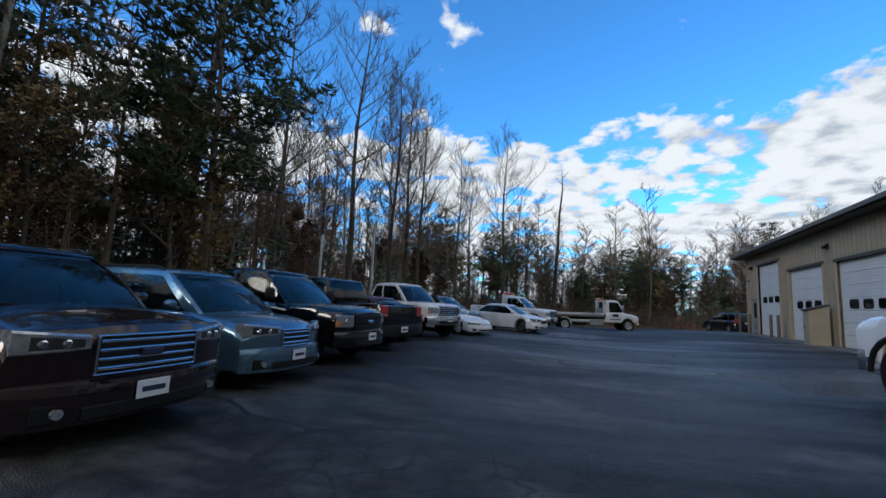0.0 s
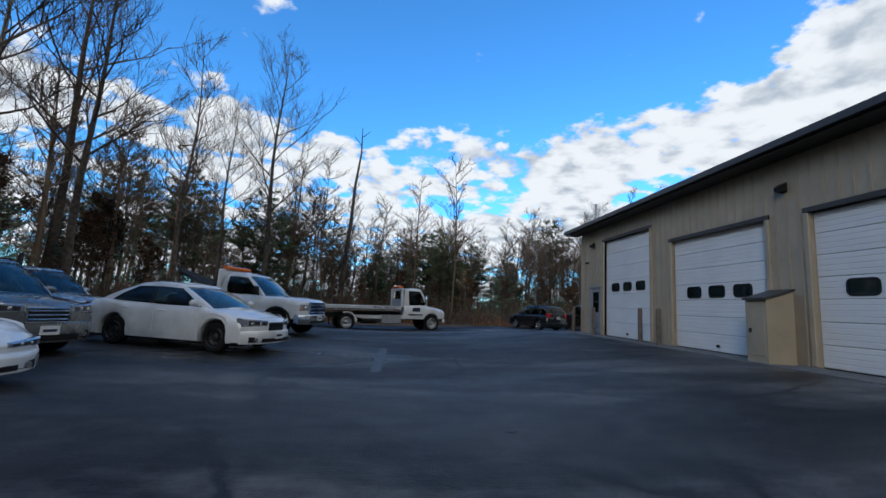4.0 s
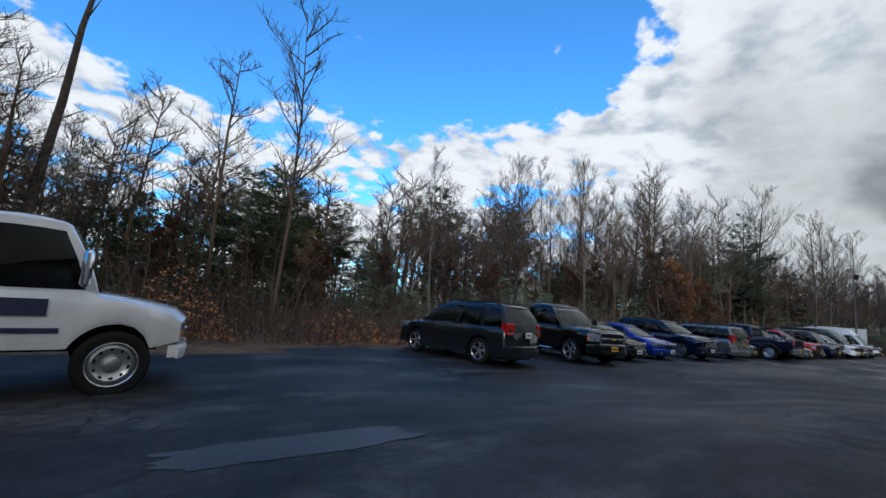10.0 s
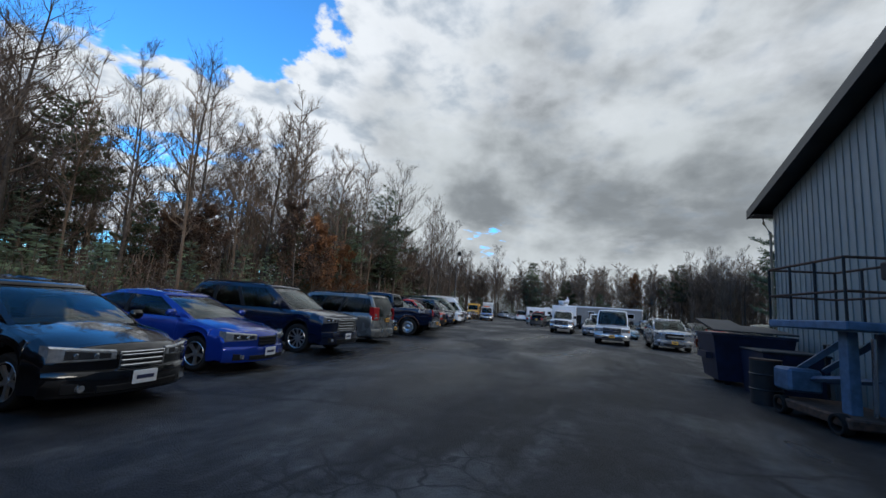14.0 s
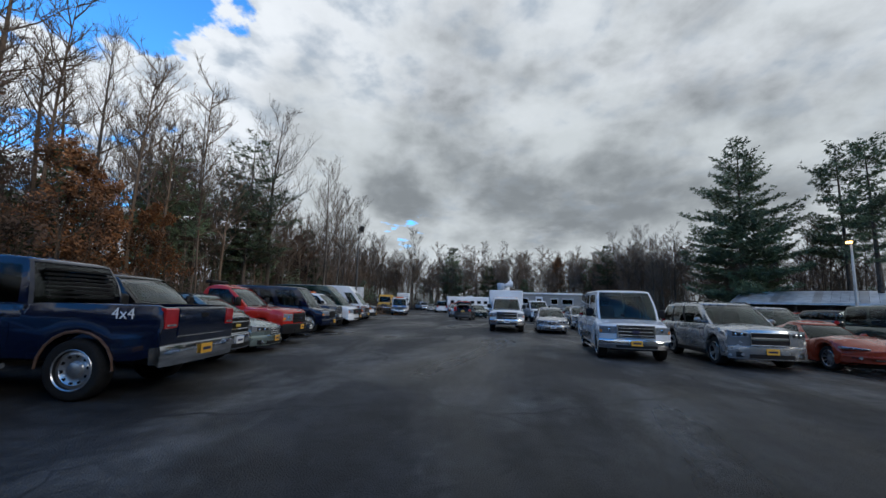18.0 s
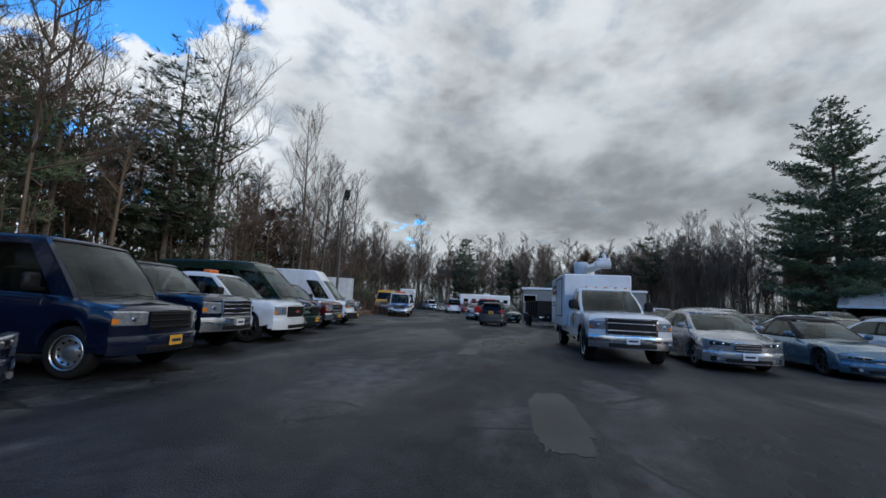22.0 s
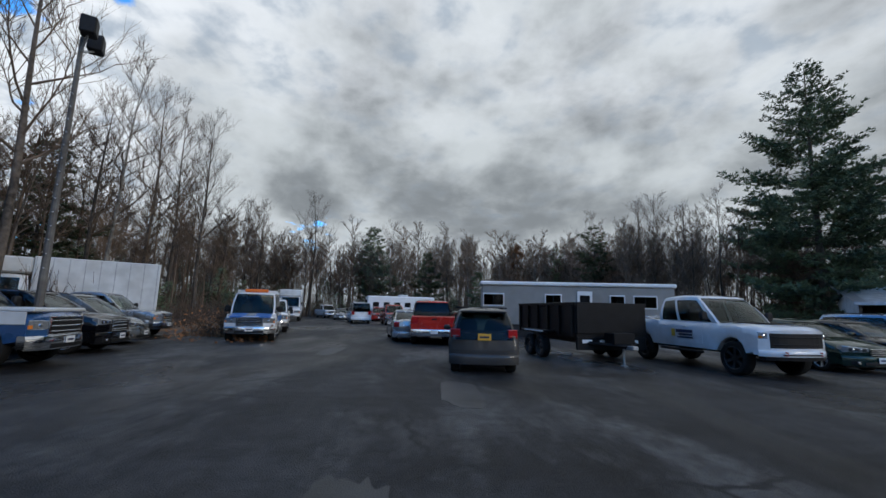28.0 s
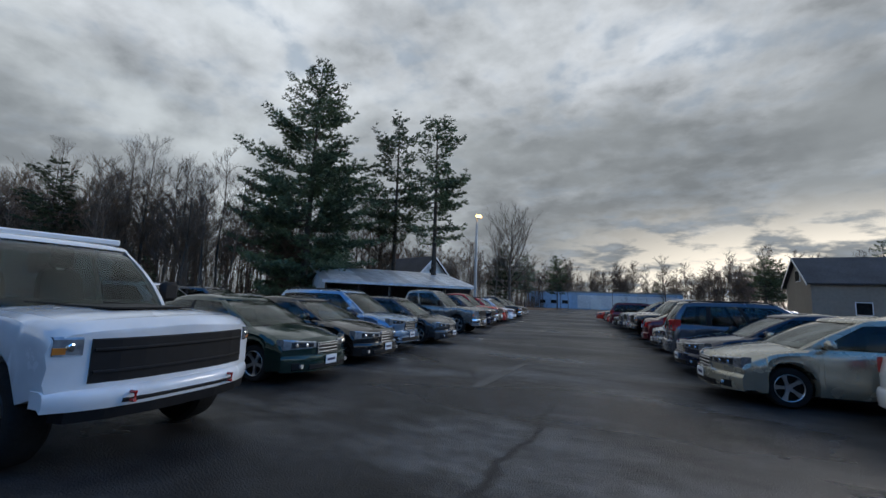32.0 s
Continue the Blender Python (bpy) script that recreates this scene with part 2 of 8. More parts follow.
MAT = {}
MAT["asphalt"] = asphalt_material()
MAT["litter"] = material("leaf_litter", (0.15, 0.085, 0.045), 0.95, vary=0.45, scale=3, bump=1.0, bscale=9)
MAT["concrete"] = material("concrete", (0.15, 0.145, 0.135), 0.85, vary=0.2, scale=4, bump=0.3)
MAT["patch"] = material("worn_patch", (0.052, 0.052, 0.052), 0.5, vary=0.35, scale=1.2, bump=0.5, bscale=60)
MAT["siding"] = material("tan_metal_siding", (0.33, 0.275, 0.195), 0.5, vary=0.08, scale=2.0, bump=0.08, bscale=12)
MAT["siding_grey"] = material("grey_metal_siding", (0.27, 0.295, 0.28), 0.45, vary=0.08, scale=2.0, bump=0.08, bscale=12)
MAT["trim_dark"] = material("dark_bronze_trim", (0.035, 0.032, 0.03), 0.45, vary=0.15)
MAT["roof_dark"] = material("dark_roof_sheet", (0.06, 0.058, 0.055), 0.6, vary=0.2, scale=1.5)
MAT["door_white"] = material("white_door_panel", (0.64, 0.645, 0.62), 0.45, vary=0.05, scale=1.2)
MAT["door_grey"] = material("grey_painted_door", (0.22, 0.235, 0.235), 0.5, vary=0.08)
MAT["galv"] = material("galvanised_steel", (0.45, 0.46, 0.47), 0.42, 0.7, vary=0.15, scale=8)
MAT["roof_tin"] = material("weathered_tin_roof", (0.55, 0.56, 0.56), 0.4, 0.35, vary=0.2, scale=1.0)
MAT["wood_old"] = material("weathered_boards", (0.14, 0.11, 0.09), 0.85, vary=0.3, scale=5, bump=0.4)
MAT["steel_dark"] = material("dark_steel", (0.03, 0.03, 0.032), 0.5, 0.3, vary=0.2)
MAT["rust"] = material("rusty_steel", (0.13, 0.07, 0.045), 0.85, 0.2, vary=0.3, scale=9)
MAT["blue_steel"] = material("faded_blue_steel", (0.10, 0.19, 0.30), 0.55, vary=0.25, scale=6)
MAT["navy_steel"] = material("navy_painted_steel", (0.012, 0.022, 0.06), 0.5, vary=0.3, scale=4)
MAT["lid"] = material("black_plastic_lid", (0.04, 0.04, 0.04), 0.6, vary=0.2)
MAT["rubber"] = material("tyre_rubber", (0.014, 0.014, 0.014), 0.85, vary=0.2, spec=0.2, scale=14, bump=0.2, bscale=70)
MAT["black"] = material("black_plastic", (0.012, 0.012, 0.013), 0.55, vary=0.15, scale=10, spec=0.22)
MAT["black_steel"] = material("black_painted_steel", (0.007, 0.007, 0.008), 0.5, vary=0.3, scale=3, spec=0.2)
MAT["chrome"] = material("chrome", (0.75, 0.76, 0.78), 0.12, 1.0, vary=0.06, scale=5)
MAT["alloy"] = material("alloy_rim", (0.52, 0.53, 0.54), 0.3, 0.85, vary=0.12, scale=9)
MAT["alloy_dark"] = material("dark_rim", (0.05, 0.05, 0.052), 0.4, 0.6, vary=0.12, scale=9)
MAT["steel_white"] = material("white_steel_rim", (0.6, 0.6, 0.58), 0.5, 0.1, vary=0.2, scale=9)
MAT["glass"] = material("tinted_glass", (0.16, 0.22, 0.23), 0.0, vary=0.03, trans=1.0)
MAT["glass_light"] = material("light_tinted_glass", (0.28, 0.35, 0.35), 0.0, vary=0.03, trans=1.0)
MAT["glass_clear"] = material("clear_screen_glass", (0.36, 0.45, 0.43), 0.0, vary=0.03, trans=1.0)
MAT["dash"] = material("dashboard_vinyl", (0.028, 0.028, 0.028), 0.7, vary=0.2, scale=6, spread=0.5)
MAT["seat_cloth"] = material("seat_cloth", (0.07, 0.068, 0.064), 0.9, vary=0.25, scale=8, spread=0.6)
MAT["gloss_black"] = material("dark_lamp_housing", (0.09, 0.09, 0.095), 0.18, 0.7, vary=0.2, scale=20, coat=0.6)
# near-black that stands in for the unlit insides behind windows and car glass
MAT["cabin"] = material("unlit_inside", (0.012, 0.013, 0.014), 0.8, vary=0.4, scale=3, spec=0.1)
MAT["lamp"] = material("clear_lamp", (0.46, 0.48, 0.50), 0.10, 0.6, vary=0.3, scale=18, coat=1)
MAT["amber"] = material("amber_lens", (0.75, 0.22, 0.03), 0.2, vary=0.1, coat=0.6)
MAT["red_lens"] = material("red_lens", (0.42, 0.012, 0.014), 0.18, vary=0.15, coat=0.8)
MAT["plate_y"] = material("yellow_plate", (0.80, 0.42, 0.05), 0.5, vary=0.08, scale=12)
MAT["plate_w"] = material("white_plate", (0.74, 0.75, 0.76), 0.5, vary=0.06, scale=12)
MAT["ink"] = material("navy_ink", (0.02, 0.025, 0.07), 0.5, vary=0.05)
MAT["ink_gold"] = material("gold_lettering", (0.55, 0.36, 0.05), 0.45, vary=0.1)
MAT["white"] = material("white_enamel", (0.76, 0.77, 0.78), 0.35, vary=0.05, scale=3, coat=0.4)
MAT["offwhite"] = material("dulled_white_panel", (0.60, 0.61, 0.61), 0.5, vary=0.12, scale=2)
MAT["grey_panel"] = material("grey_trailer_skin", (0.24, 0.235, 0.225), 0.45, vary=0.08, scale=2)
MAT["blue_panel"] = material("pale_blue_wall_panel", (0.28, 0.42, 0.58), 0.6, vary=0.1, scale=1)
MAT["blue_band"] = material("blue_reflective_band", (0.03, 0.14, 0.42), 0.4, vary=0.08)
MAT["pole"] = material("weathered_grey_brown_pole", (0.13, 0.12, 0.11), 0.7, vary=0.25, scale=4)
MAT["bark"] = material("grey_brown_bark", (0.105, 0.084, 0.068), 0.95, vary=0.35, scale=5, bump=0.8, bscale=14, spread=0.35)
MAT["bark_pale"] = material("pale_bark", (0.24, 0.22, 0.195), 0.9, vary=0.35, scale=5, bump=0.5, bscale=14, spread=0.3)
MAT["twig"] = material("twigs", (0.118, 0.086, 0.064), 0.95, vary=0.2, scale=2, spread=0.4)
MAT["thicket"] = material("far_stems_and_twigs", (0.160, 0.112, 0.078), 0.95, vary=0.3, scale=0.4, spread=0.45)
MAT["needle"] = material("pine_needles", (0.112, 0.150, 0.078), 0.8, vary=0.4, scale=1.3, spread=0.3)
MAT["leaf_brown"] = material("dry_leaves", (0.11, 0.058, 0.032), 0.85, vary=0.4, scale=2.0, spread=0.3)
MAT["leaf_rust"] = material("rust_orange_leaves", (0.26, 0.11, 0.04), 0.85, vary=0.4, scale=2.0, spread=0.3)
MAT["leaf_yellow"] = material("yellowed_leaves", (0.17, 0.11, 0.035), 0.85, vary=0.4, scale=2.0, spread=0.3)
MAT["house_wall"] = material("tan_clapboard", (0.22, 0.19, 0.155), 0.8, vary=0.08, scale=3)
MAT["shingle"] = material("dark_shingles", (0.05, 0.05, 0.053), 0.9, vary=0.25, scale=7, bump=0.4)
MAT["sign_white"] = material("white_sign", (0.7, 0.7, 0.68), 0.5, vary=0.06)
MAT["lamp_on"] = material("lit_sodium_lamp", (0.9, 0.6, 0.3), 0.4, emit=(1.0, 0.55, 0.16, 6.0))
MAT["orange"] = material("orange_beacon", (0.75, 0.16, 0.02), 0.25, vary=0.1, coat=0.6)
MAT["yellow_bus"] = material("school_bus_yellow", (0.62, 0.33, 0.03), 0.5, vary=0.15, scale=2)


def paint(name, col, metal=0.25, rough=0.28):
    key = "paint_" + name
    if key not in MAT:
        m = material(name + "_paint", col, rough, metal, vary=0.10, scale=2.2, coat=0.8, big=0.9)
        b = m.node_tree.nodes["Principled BSDF"]
        n, l = m.node_tree.nodes, m.node_tree.links
        # road film: rougher low on the panels and in blotches
        t = n.new("ShaderNodeTexNoise")
        t.inputs["Scale"].default_value, t.inputs["Detail"].default_value = 3.0, 6
        l.new(n["Texture Coordinate"].outputs["Object"], t.inputs[0])
        r = n.new("ShaderNodeMapRange")
        l.new(t.outputs[0], r.inputs[0])
        for i, q in zip((1, 2, 3, 4), (0.40, 0.80, max(0.08, rough - 0.14), rough + 0.06)):
            r.inputs[i].default_value = q
        l.new(r.outputs[0], b.inputs["Roughness"])
        b.inputs["Coat Roughness"].default_value = 0.04
        b.inputs["Specular IOR Level"].default_value = 0.3
        MAT[key] = m
    return MAT[key]


# ---- mesh helpers ----
class Soup:
    """Vertices and faces of one part."""

    def __init__(self):
        self.v, self.f, self.slot = [], [], {}

    def add(self, verts, faces):
        k = len(self.v)
        self.v += [tuple(p) for p in verts]
        self.f += [tuple(i + k for i in q) for q in faces]
        return self

    def box(self, x0, y0, z0, x1, y1, z1, bev=0.0):
        if bev <= 0:
            p = [(x, y, z) for z in (z0, z1) for x, y in ((x0, y0), (x1, y0), (x1, y1), (x0, y1))]
            return self.add(p, [(3, 2, 1, 0), (4, 5, 6, 7), (0, 1, 5, 4), (1, 2, 6, 5), (2, 3, 7, 6), (3, 0, 4, 7)])
        b = min(bev, (x1 - x0) / 2.01, (y1 - y0) / 2.01, (z1 - z0) / 2.01)
        rings = []
        for z, i in ((z0, b), (z0 + b, 0), (z1 - b, 0), (z1, b)):
            rings.append([(x0 + i, y0 + b, z), (x0 + b, y0 + i, z), (x1 - b, y0 + i, z), (x1 - i, y0 + b, z), (x1 - i, y1 - b, z), (x1 - b, y1 - i, z), (x0 + b, y1 - i, z), (x0 + i, y1 - b, z)])
        return self.loft(rings, caps=True)

    def loft(self, rings, closed=True, caps=False):
        n = len(rings[0])
        verts = [p for r in rings for p in r]
        faces = []
        for i in range(len(rings) - 1):
            for j in range(n if closed else n - 1):
                a, b = i * n + j, i * n + (j + 1) % n
                faces.append((a, b, b + n, a + n))
        if caps:
            faces.append(tuple(range(n - 1, -1, -1)))
            faces.append(tuple(range((len(rings) - 1) * n, len(rings) * n)))
        return self.add(verts, faces)

    def tube(self, pts, radii, sides=6, caps=True):
        pts = [Vector(p) for p in pts]
        rings = []
        for i, p in enumerate(pts):
            d = (pts[min(i + 1, len(pts) - 1)] - pts[max(i - 1, 0)])
            d = d.normalized() if d.length > 1e-9 else Vector((0, 0, 1))
            a = d.cross(Vector((0, 0, 1)) if abs(d.z) < 0.95 else Vector((1, 0, 0))).normalized()
            b = d.cross(a)
            r = radii[i] if isinstance(radii, (list, tuple)) else radii
            rings.append([p + (a * math.cos(2 * math.pi * k / sides) + b * math.sin(2 * math.pi * k / sides)) * r for k in range(sides)])
        return self.loft(rings, caps=caps)

    def cyl(self, c, r, h, axis="z", sides=16, r2=None):
        d = {"x": (h, 0, 0), "y": (0, h, 0), "z": (0, 0, h)}[axis]
        c = Vector(c)
        return self.tube([c, c + Vector(d)], [r, r if r2 is None else r2], sides)

    def second(self, start):
        """Gives the faces from start on the part's second material."""
        self.slot.update((i, 1) for i in range(start, len(self.f)))
        return self

    def poly(self, pts, th):
        """A flat outline given thickness by the vector th."""
        a = [Vector(p) for p in pts]
        return self.loft([a, [p + Vector(th) for p in a]], caps=True)


def part(name, soup, material_, parent=None, label="", smooth=False):
    me = soup if isinstance(soup, bpy.types.Mesh) else mesh(name, soup, material_, smooth)
    ob = new(name, me)
    if parent is not None:
        ob.parent = parent
    if label:
        ob["label"] = label
    return ob


def mesh(name, soup, material_, smooth=False):
    me = bpy.data.meshes.new(name)
    me.from_pydata([tuple(p) for p in soup.v], [], soup.f)
    bm = bmesh.new()
    bm.from_mesh(me)
    bmesh.ops.recalc_face_normals(bm, faces=bm.faces)
    bm.to_mesh(me)
    bm.free()
    for one in material_ if isinstance(material_, tuple) else (material_,):
        me.materials.append(MAT[one] if isinstance(one, str) else one)
    for i, k in soup.slot.items():
        me.polygons[i].material_index = k
    if smooth:
        me.shade_smooth()
        me.set_sharp_from_angle(angle=radians(smooth if smooth is not True else 35))
    return me


def thing(name, label, category, group="", at=None, kind=""):
    e = new(name)
    e.empty_display_size = 0.3
    if at is not None:
        e.matrix_basis = at
    return tagged(e, label, category, group, kind)


def smooth01(v, a, b):
    t = max(0.0, min(1.0, (v - a) / (b - a)))
    return t * t * (3 - 2 * t)


def ground_z(x, y):
    """The yard rises to the garage and dips towards the north-west corner."""
    up = 0.40 * smooth01(x, -9, -0.8) * (1 - smooth01(x, 3, 15)) * (1 - smooth01(y, 0.5, 7))
    dip = -0.42 * math.exp(-((x + 11) ** 2 + (y - 8.5) ** 2) / 46)
    return up + dip


def east(x, y):
    """From the axes of the east yard, which lies turned against the garage, to those of the garage."""
    c, q = 0.93 * math.cos(radians(8.5)), 0.93 * math.sin(radians(8.5))
    return 16 + c * (x - 16) - q * (y - 7), 7 + q * (x - 16) + c * (y - 7)


def text_mesh(name, body, size, material_, parent, m, extrude=0.002, align="CENTER", label=""):
    cu = bpy.data.curves.new(name, "FONT")
    cu.body, cu.size, cu.extrude, cu.align_x, cu.resolution_u = body, size, extrude, align, 2
    tmp = bpy.data.objects.new(name, cu)
    scene.collection.objects.link(tmp)
    me = bpy.data.meshes.new_from_object(tmp)
    bpy.data.objects.remove(tmp)
    bpy.data.curves.remove(cu)
    me.materials.clear()
    me.materials.append(MAT[material_])
    ob = new(name, me)
    ob.parent = parent
    ob.matrix_basis = m
    if label:
        ob["label"] = label
    return ob


# ---- ground ----
def in_lot(x, y):
    """True on the paved yard."""
    if y > 6:
        edge = 12.5 if x < 0 else 12.5 + min(6.5, x * 0.5) + 0.16 * max(0, x - 13)
        return -22 < x < 128 and y < edge + 2.0 * math.sin(x * 0.13)
    if x < 0:
        return x > -22.5 + 1.2 * math.sin(y * 0.2) and y > -75
    return x < 128 and y > -150 and (x < 92 or y > -25)


def build_ground():
    def axis(lo, hi, fine_lo, fine_hi, step):
        a = list(np.arange(fine_lo, fine_hi + 0.01, step))
        k, d = [], step
        p = fine_lo
        while p > lo:
            d *= 1.5
            p -= d
            k.append(p)
        q, d, m = fine_hi, step, []
        while q < hi:
            d *= 1.5
            q += d
            m.append(q)
        return k[::-1] + a + m
    xs, ys = axis(-1500, 1500, -40, 40, 1.0), axis(-1500, 1500, -45, 30, 1.0)
    s = Soup()
    v = [(x, y, ground_z(x, y) - 0.05 + (0.0 if in_lot(x, y) else 0.03 * math.sin(x * 0.9) * math.sin(y * 0.8))) for y in ys for x in xs]
    n = len(xs)
    s.add(v, [(j * n + i, j * n + i + 1, (j + 1) * n + i + 1, (j + 1) * n + i) for j in range(len(ys) - 1) for i in range(n - 1)])
    tagged(part("ground", s, "litter", smooth=True), "brown leaf-littered woodland ground around the yard", "ground", kind="structure")
    s = Soup()
    step = 1.0
    idx = {}

    def vid(i, j):
        if (i, j) not in idx:
            x, y = i * step, j * step
            wob = 0.35 * noise.noise((x * 0.3, y * 0.3, 2.0))
            idx[(i, j)] = len(s.v)
            s.v.append((x + wob, y + wob, ground_z(x, y)))
        return idx[(i, j)]
    for j in range(-150, 40):
        for i in range(-24, 129):
            if in_lot(i + 0.5, j + 0.5) and (j > -80 or 20 < i < 75):
                s.f.append((vid(i, j), vid(i + 1, j), vid(i + 1, j + 1), vid(i, j + 1)))
    tagged(part("pavement", s, "asphalt", smooth=True), "dark damp cracked asphalt of the parking yard", "pavement", kind="structure")
    # pale worn repair patches, one by one
    rnd = random.Random(4)
    spots = [(38.2, 10.3, 1.5, 0.35), (45, 12.1, 1.2, 0.3), (53.6, 14.6, 1.6, 0.4), (58.8, 13.2, 1.3, 0.4), (66, 17.0, 1.6, 0.35), (-9.3, -10, 0.12, 2.4), (-4.5, 3.0, 1.3, 0.4), (59.4, -1.5, 0.14, 1.8)]
    for x, y, a, b in spots:
        q = Soup()
        pts = []
        for k in range(60):
            t = 2 * math.pi * k / 60
            e = 0.9 + 0.22 * noise.noise((2.2 * math.cos(t) + x, 2.2 * math.sin(t) + y, 1.0)) + 0.10 * noise.noise((9 * math.cos(t), 9 * math.sin(t) + x, 3.0)) + rnd.uniform(-0.015, 0.015)
            px, py = x + a * e * math.copysign(abs(math.cos(t)) ** 0.6, math.cos(t)), y + b * e * math.copysign(abs(math.sin(t)) ** 0.6, math.sin(t))
            pts.append((px, py, ground_z(px, py) + 0.002))
        q.poly(pts, (0, 0, 0.003))
        tagged(part("worn_patch", q, "patch"), "pale worn repair patch in the asphalt", "pavement", kind="structure")


build_ground()


# ---- garage ----
GX1, GY0, EAVE, RIDGE = 21.0, -48.0, 5.35, 7.55     # back wall, south end, heights
DOORS = [(-5.85, -2.42, 4.52), (-10.67, -7.07, 3.82), (-15.42, -11.80, 3.78), (-20.15, -16.48, 3.78), (-24.90, -21.20, 3.78), (-29.65, -25.95, 3.78)]
FLOOR = 0.42


def build_garage():
    t = 0.25
    openings = [(a, b, FLOOR, z) for a, b, z in DOORS] + [(-2.03, -0.97, FLOOR, 2.58)]
    s = Soup()
    ys = sorted({GY0, 0.0, *[o[0] for o in openings], *[o[1] for o in openings]})
    for a, b in zip(ys, ys[1:]):
        z0 = -0.2
        for o in openings:
            if o[0] <= a and b <= o[1]:
                z0 = o[3]
        s.box(0, a, z0, t, b, EAVE)
    wall = tagged(part("wall_west", s, "siding"), "tan ribbed metal front wall of a repair garage", "wall", kind="structure")
    # ribs of the siding
    rib = Soup().box(-0.022, -0.03, 0, 0.0, 0.03, 1)
    rib_me = mesh("rib", rib, "siding")
    y = -0.15
    while y > -34:
        z0, z1 = 0.2, EAVE
        for o in openings:
            if o[0] - 0.16 < y < o[1] + 0.16:
                z0 = o[3] + 0.16
        r = part("rib", rib_me, None, wall)
        r.matrix_basis = Matrix.Translation((0, y, z0)) @ Matrix.Diagonal((1, 1, z1 - z0 - 0.02, 1))
        y -= 0.3
    s = Soup()
    for x0, x1 in ((0.25, GX1),):
        s.add([(x0, 0, -0.2), (x1, 0, -0.2), (x1, 0, EAVE), (GX1 / 2, 0, RIDGE), (x0, 0, EAVE), (x0, -t, -0.2), (x1, -t, -0.2), (x1, -t, EAVE), (GX1 / 2, -t, RIDGE), (x0, -t, EAVE)],
              [(0, 1, 2, 3, 4), (9, 8, 7, 6, 5), (0, 5, 6, 1), (1, 6, 7, 2), (2, 7, 8, 3), (3, 8, 9, 4), (4, 9, 5, 0)])
    north = tagged(part("wall_north", s, "siding_grey"), "grey ribbed metal gable wall of the garage", "wall", kind="structure")
    x = 0.15
    nrib = mesh("rib", Soup().box(-0.03, 0.0, 0, 0.03, 0.022, 1), "siding_grey")
    while x < GX1 - 0.1:
        top = EAVE + (RIDGE - EAVE) * (1 - abs(x - GX1 / 2) / (GX1 / 2)) - 0.06
        r = part("rib", nrib, None, north)
        r.matrix_basis = Matrix.Translation((x, 0, 0.02)) @ Matrix.Diagonal((1, 1, top - 0.02, 1))
        x += 0.3
    for nm, q in (("wall_south", (0.25, GY0, GX1, GY0 + t)), ("wall_east", (GX1 - t, GY0 + t, GX1, -t))):
        tagged(part(nm, Soup().box(q[0], q[1], -0.2, q[2], q[3], EAVE), "siding_grey"), "grey metal wall closing the garage", "wall", kind="structure")
    tagged(part("garage_floor", Soup().box(t, GY0 + t, -0.15, GX1 - t, -t, FLOOR - 0.01), "concrete"), "concrete slab inside the garage", "floor", kind="structure")
    # roof: two slabs with overhang
    roof = tagged(part("roof", Soup(), "roof_dark"), "dark sheet-metal gable roof with deep eaves", "roof", kind="structure")
    k = (RIDGE - EAVE) / (GX1 / 2)
    for sx in (0, 1):
        s = Soup()
        xe, xr = (-0.6, GX1 / 2) if sx == 0 else (GX1 + 0.6, GX1 / 2)
        ze = EAVE - 0.6 * k + 0.10
        zr = RIDGE + 0.10
        p = [(xe, GY0 - 0.4, ze), (xr, GY0 - 0.4, zr), (xr, 0.5, zr), (xe, 0.5, ze)]
        s.add(p + [(a, b, c + 0.14) for a, b, c in p], [(3, 2, 1, 0), (4, 5, 6, 7), (0, 1, 5, 4), (1, 2, 6, 5), (2, 3, 7, 6), (3, 0, 4, 7)])
        part("roof_slab", s, "roof_dark", roof)
        s = Soup()
        d = -0.12 if sx == 0 else 0.12
        s.box(min(xe, xe + d), GY0 - 0.4, ze - 0.06, max(xe, xe + d), 0.5, ze + 0.1)
        part("gutter", s, "trim_dark", roof, "dark bronze gutter")
        s = Soup()
        s.add([(xe, 0.5, ze - 0.14), (xr, 0.5, zr - 0.14), (xr, 0.5, zr + 0.15), (xe, 0.5, ze + 0.15), (xe, 0.54, ze - 0.14), (xr, 0.54, zr - 0.14), (xr, 0.54, zr + 0.15), (xe, 0.54, ze + 0.15)],
              [(3, 2, 1, 0), (4, 5, 6, 7), (0, 1, 5, 4), (1, 2, 6, 5), (2, 3, 7, 6), (3, 0, 4, 7)])
        part("rake_board", s, "trim_dark", roof, "dark rake board")
        s = Soup()
        s.box(*( (-0.6, GY0, EAVE - 0.14, 0.0, 0.5, EAVE - 0.11) if sx == 0 else (GX1, GY0, EAVE - 0.14, GX1 + 0.6, 0.5, EAVE - 0.11)))
        part("soffit", s, "trim_dark", roof, "dark soffit")
    # downspouts at both corners
    for x, back in ((-0.62, 0.0), (GX1 + 0.62, GX1)):
        foot = EAVE - 1.15 if back == 0 else 0.3
        d = thing("downspout", "tan downspout bent back to the wall corner", "downspout")
        s = Soup().tube([(x, 0.06, EAVE - 0.1), (x, 0.06, EAVE - 0.3), (back + (-0.06 if back == 0 else 0.07), 0.06, EAVE - 0.75), (back + (-0.06 if back == 0 else 0.07), 0.06, foot)], 0.04, 8)
        part("pipe", s, "siding", d)
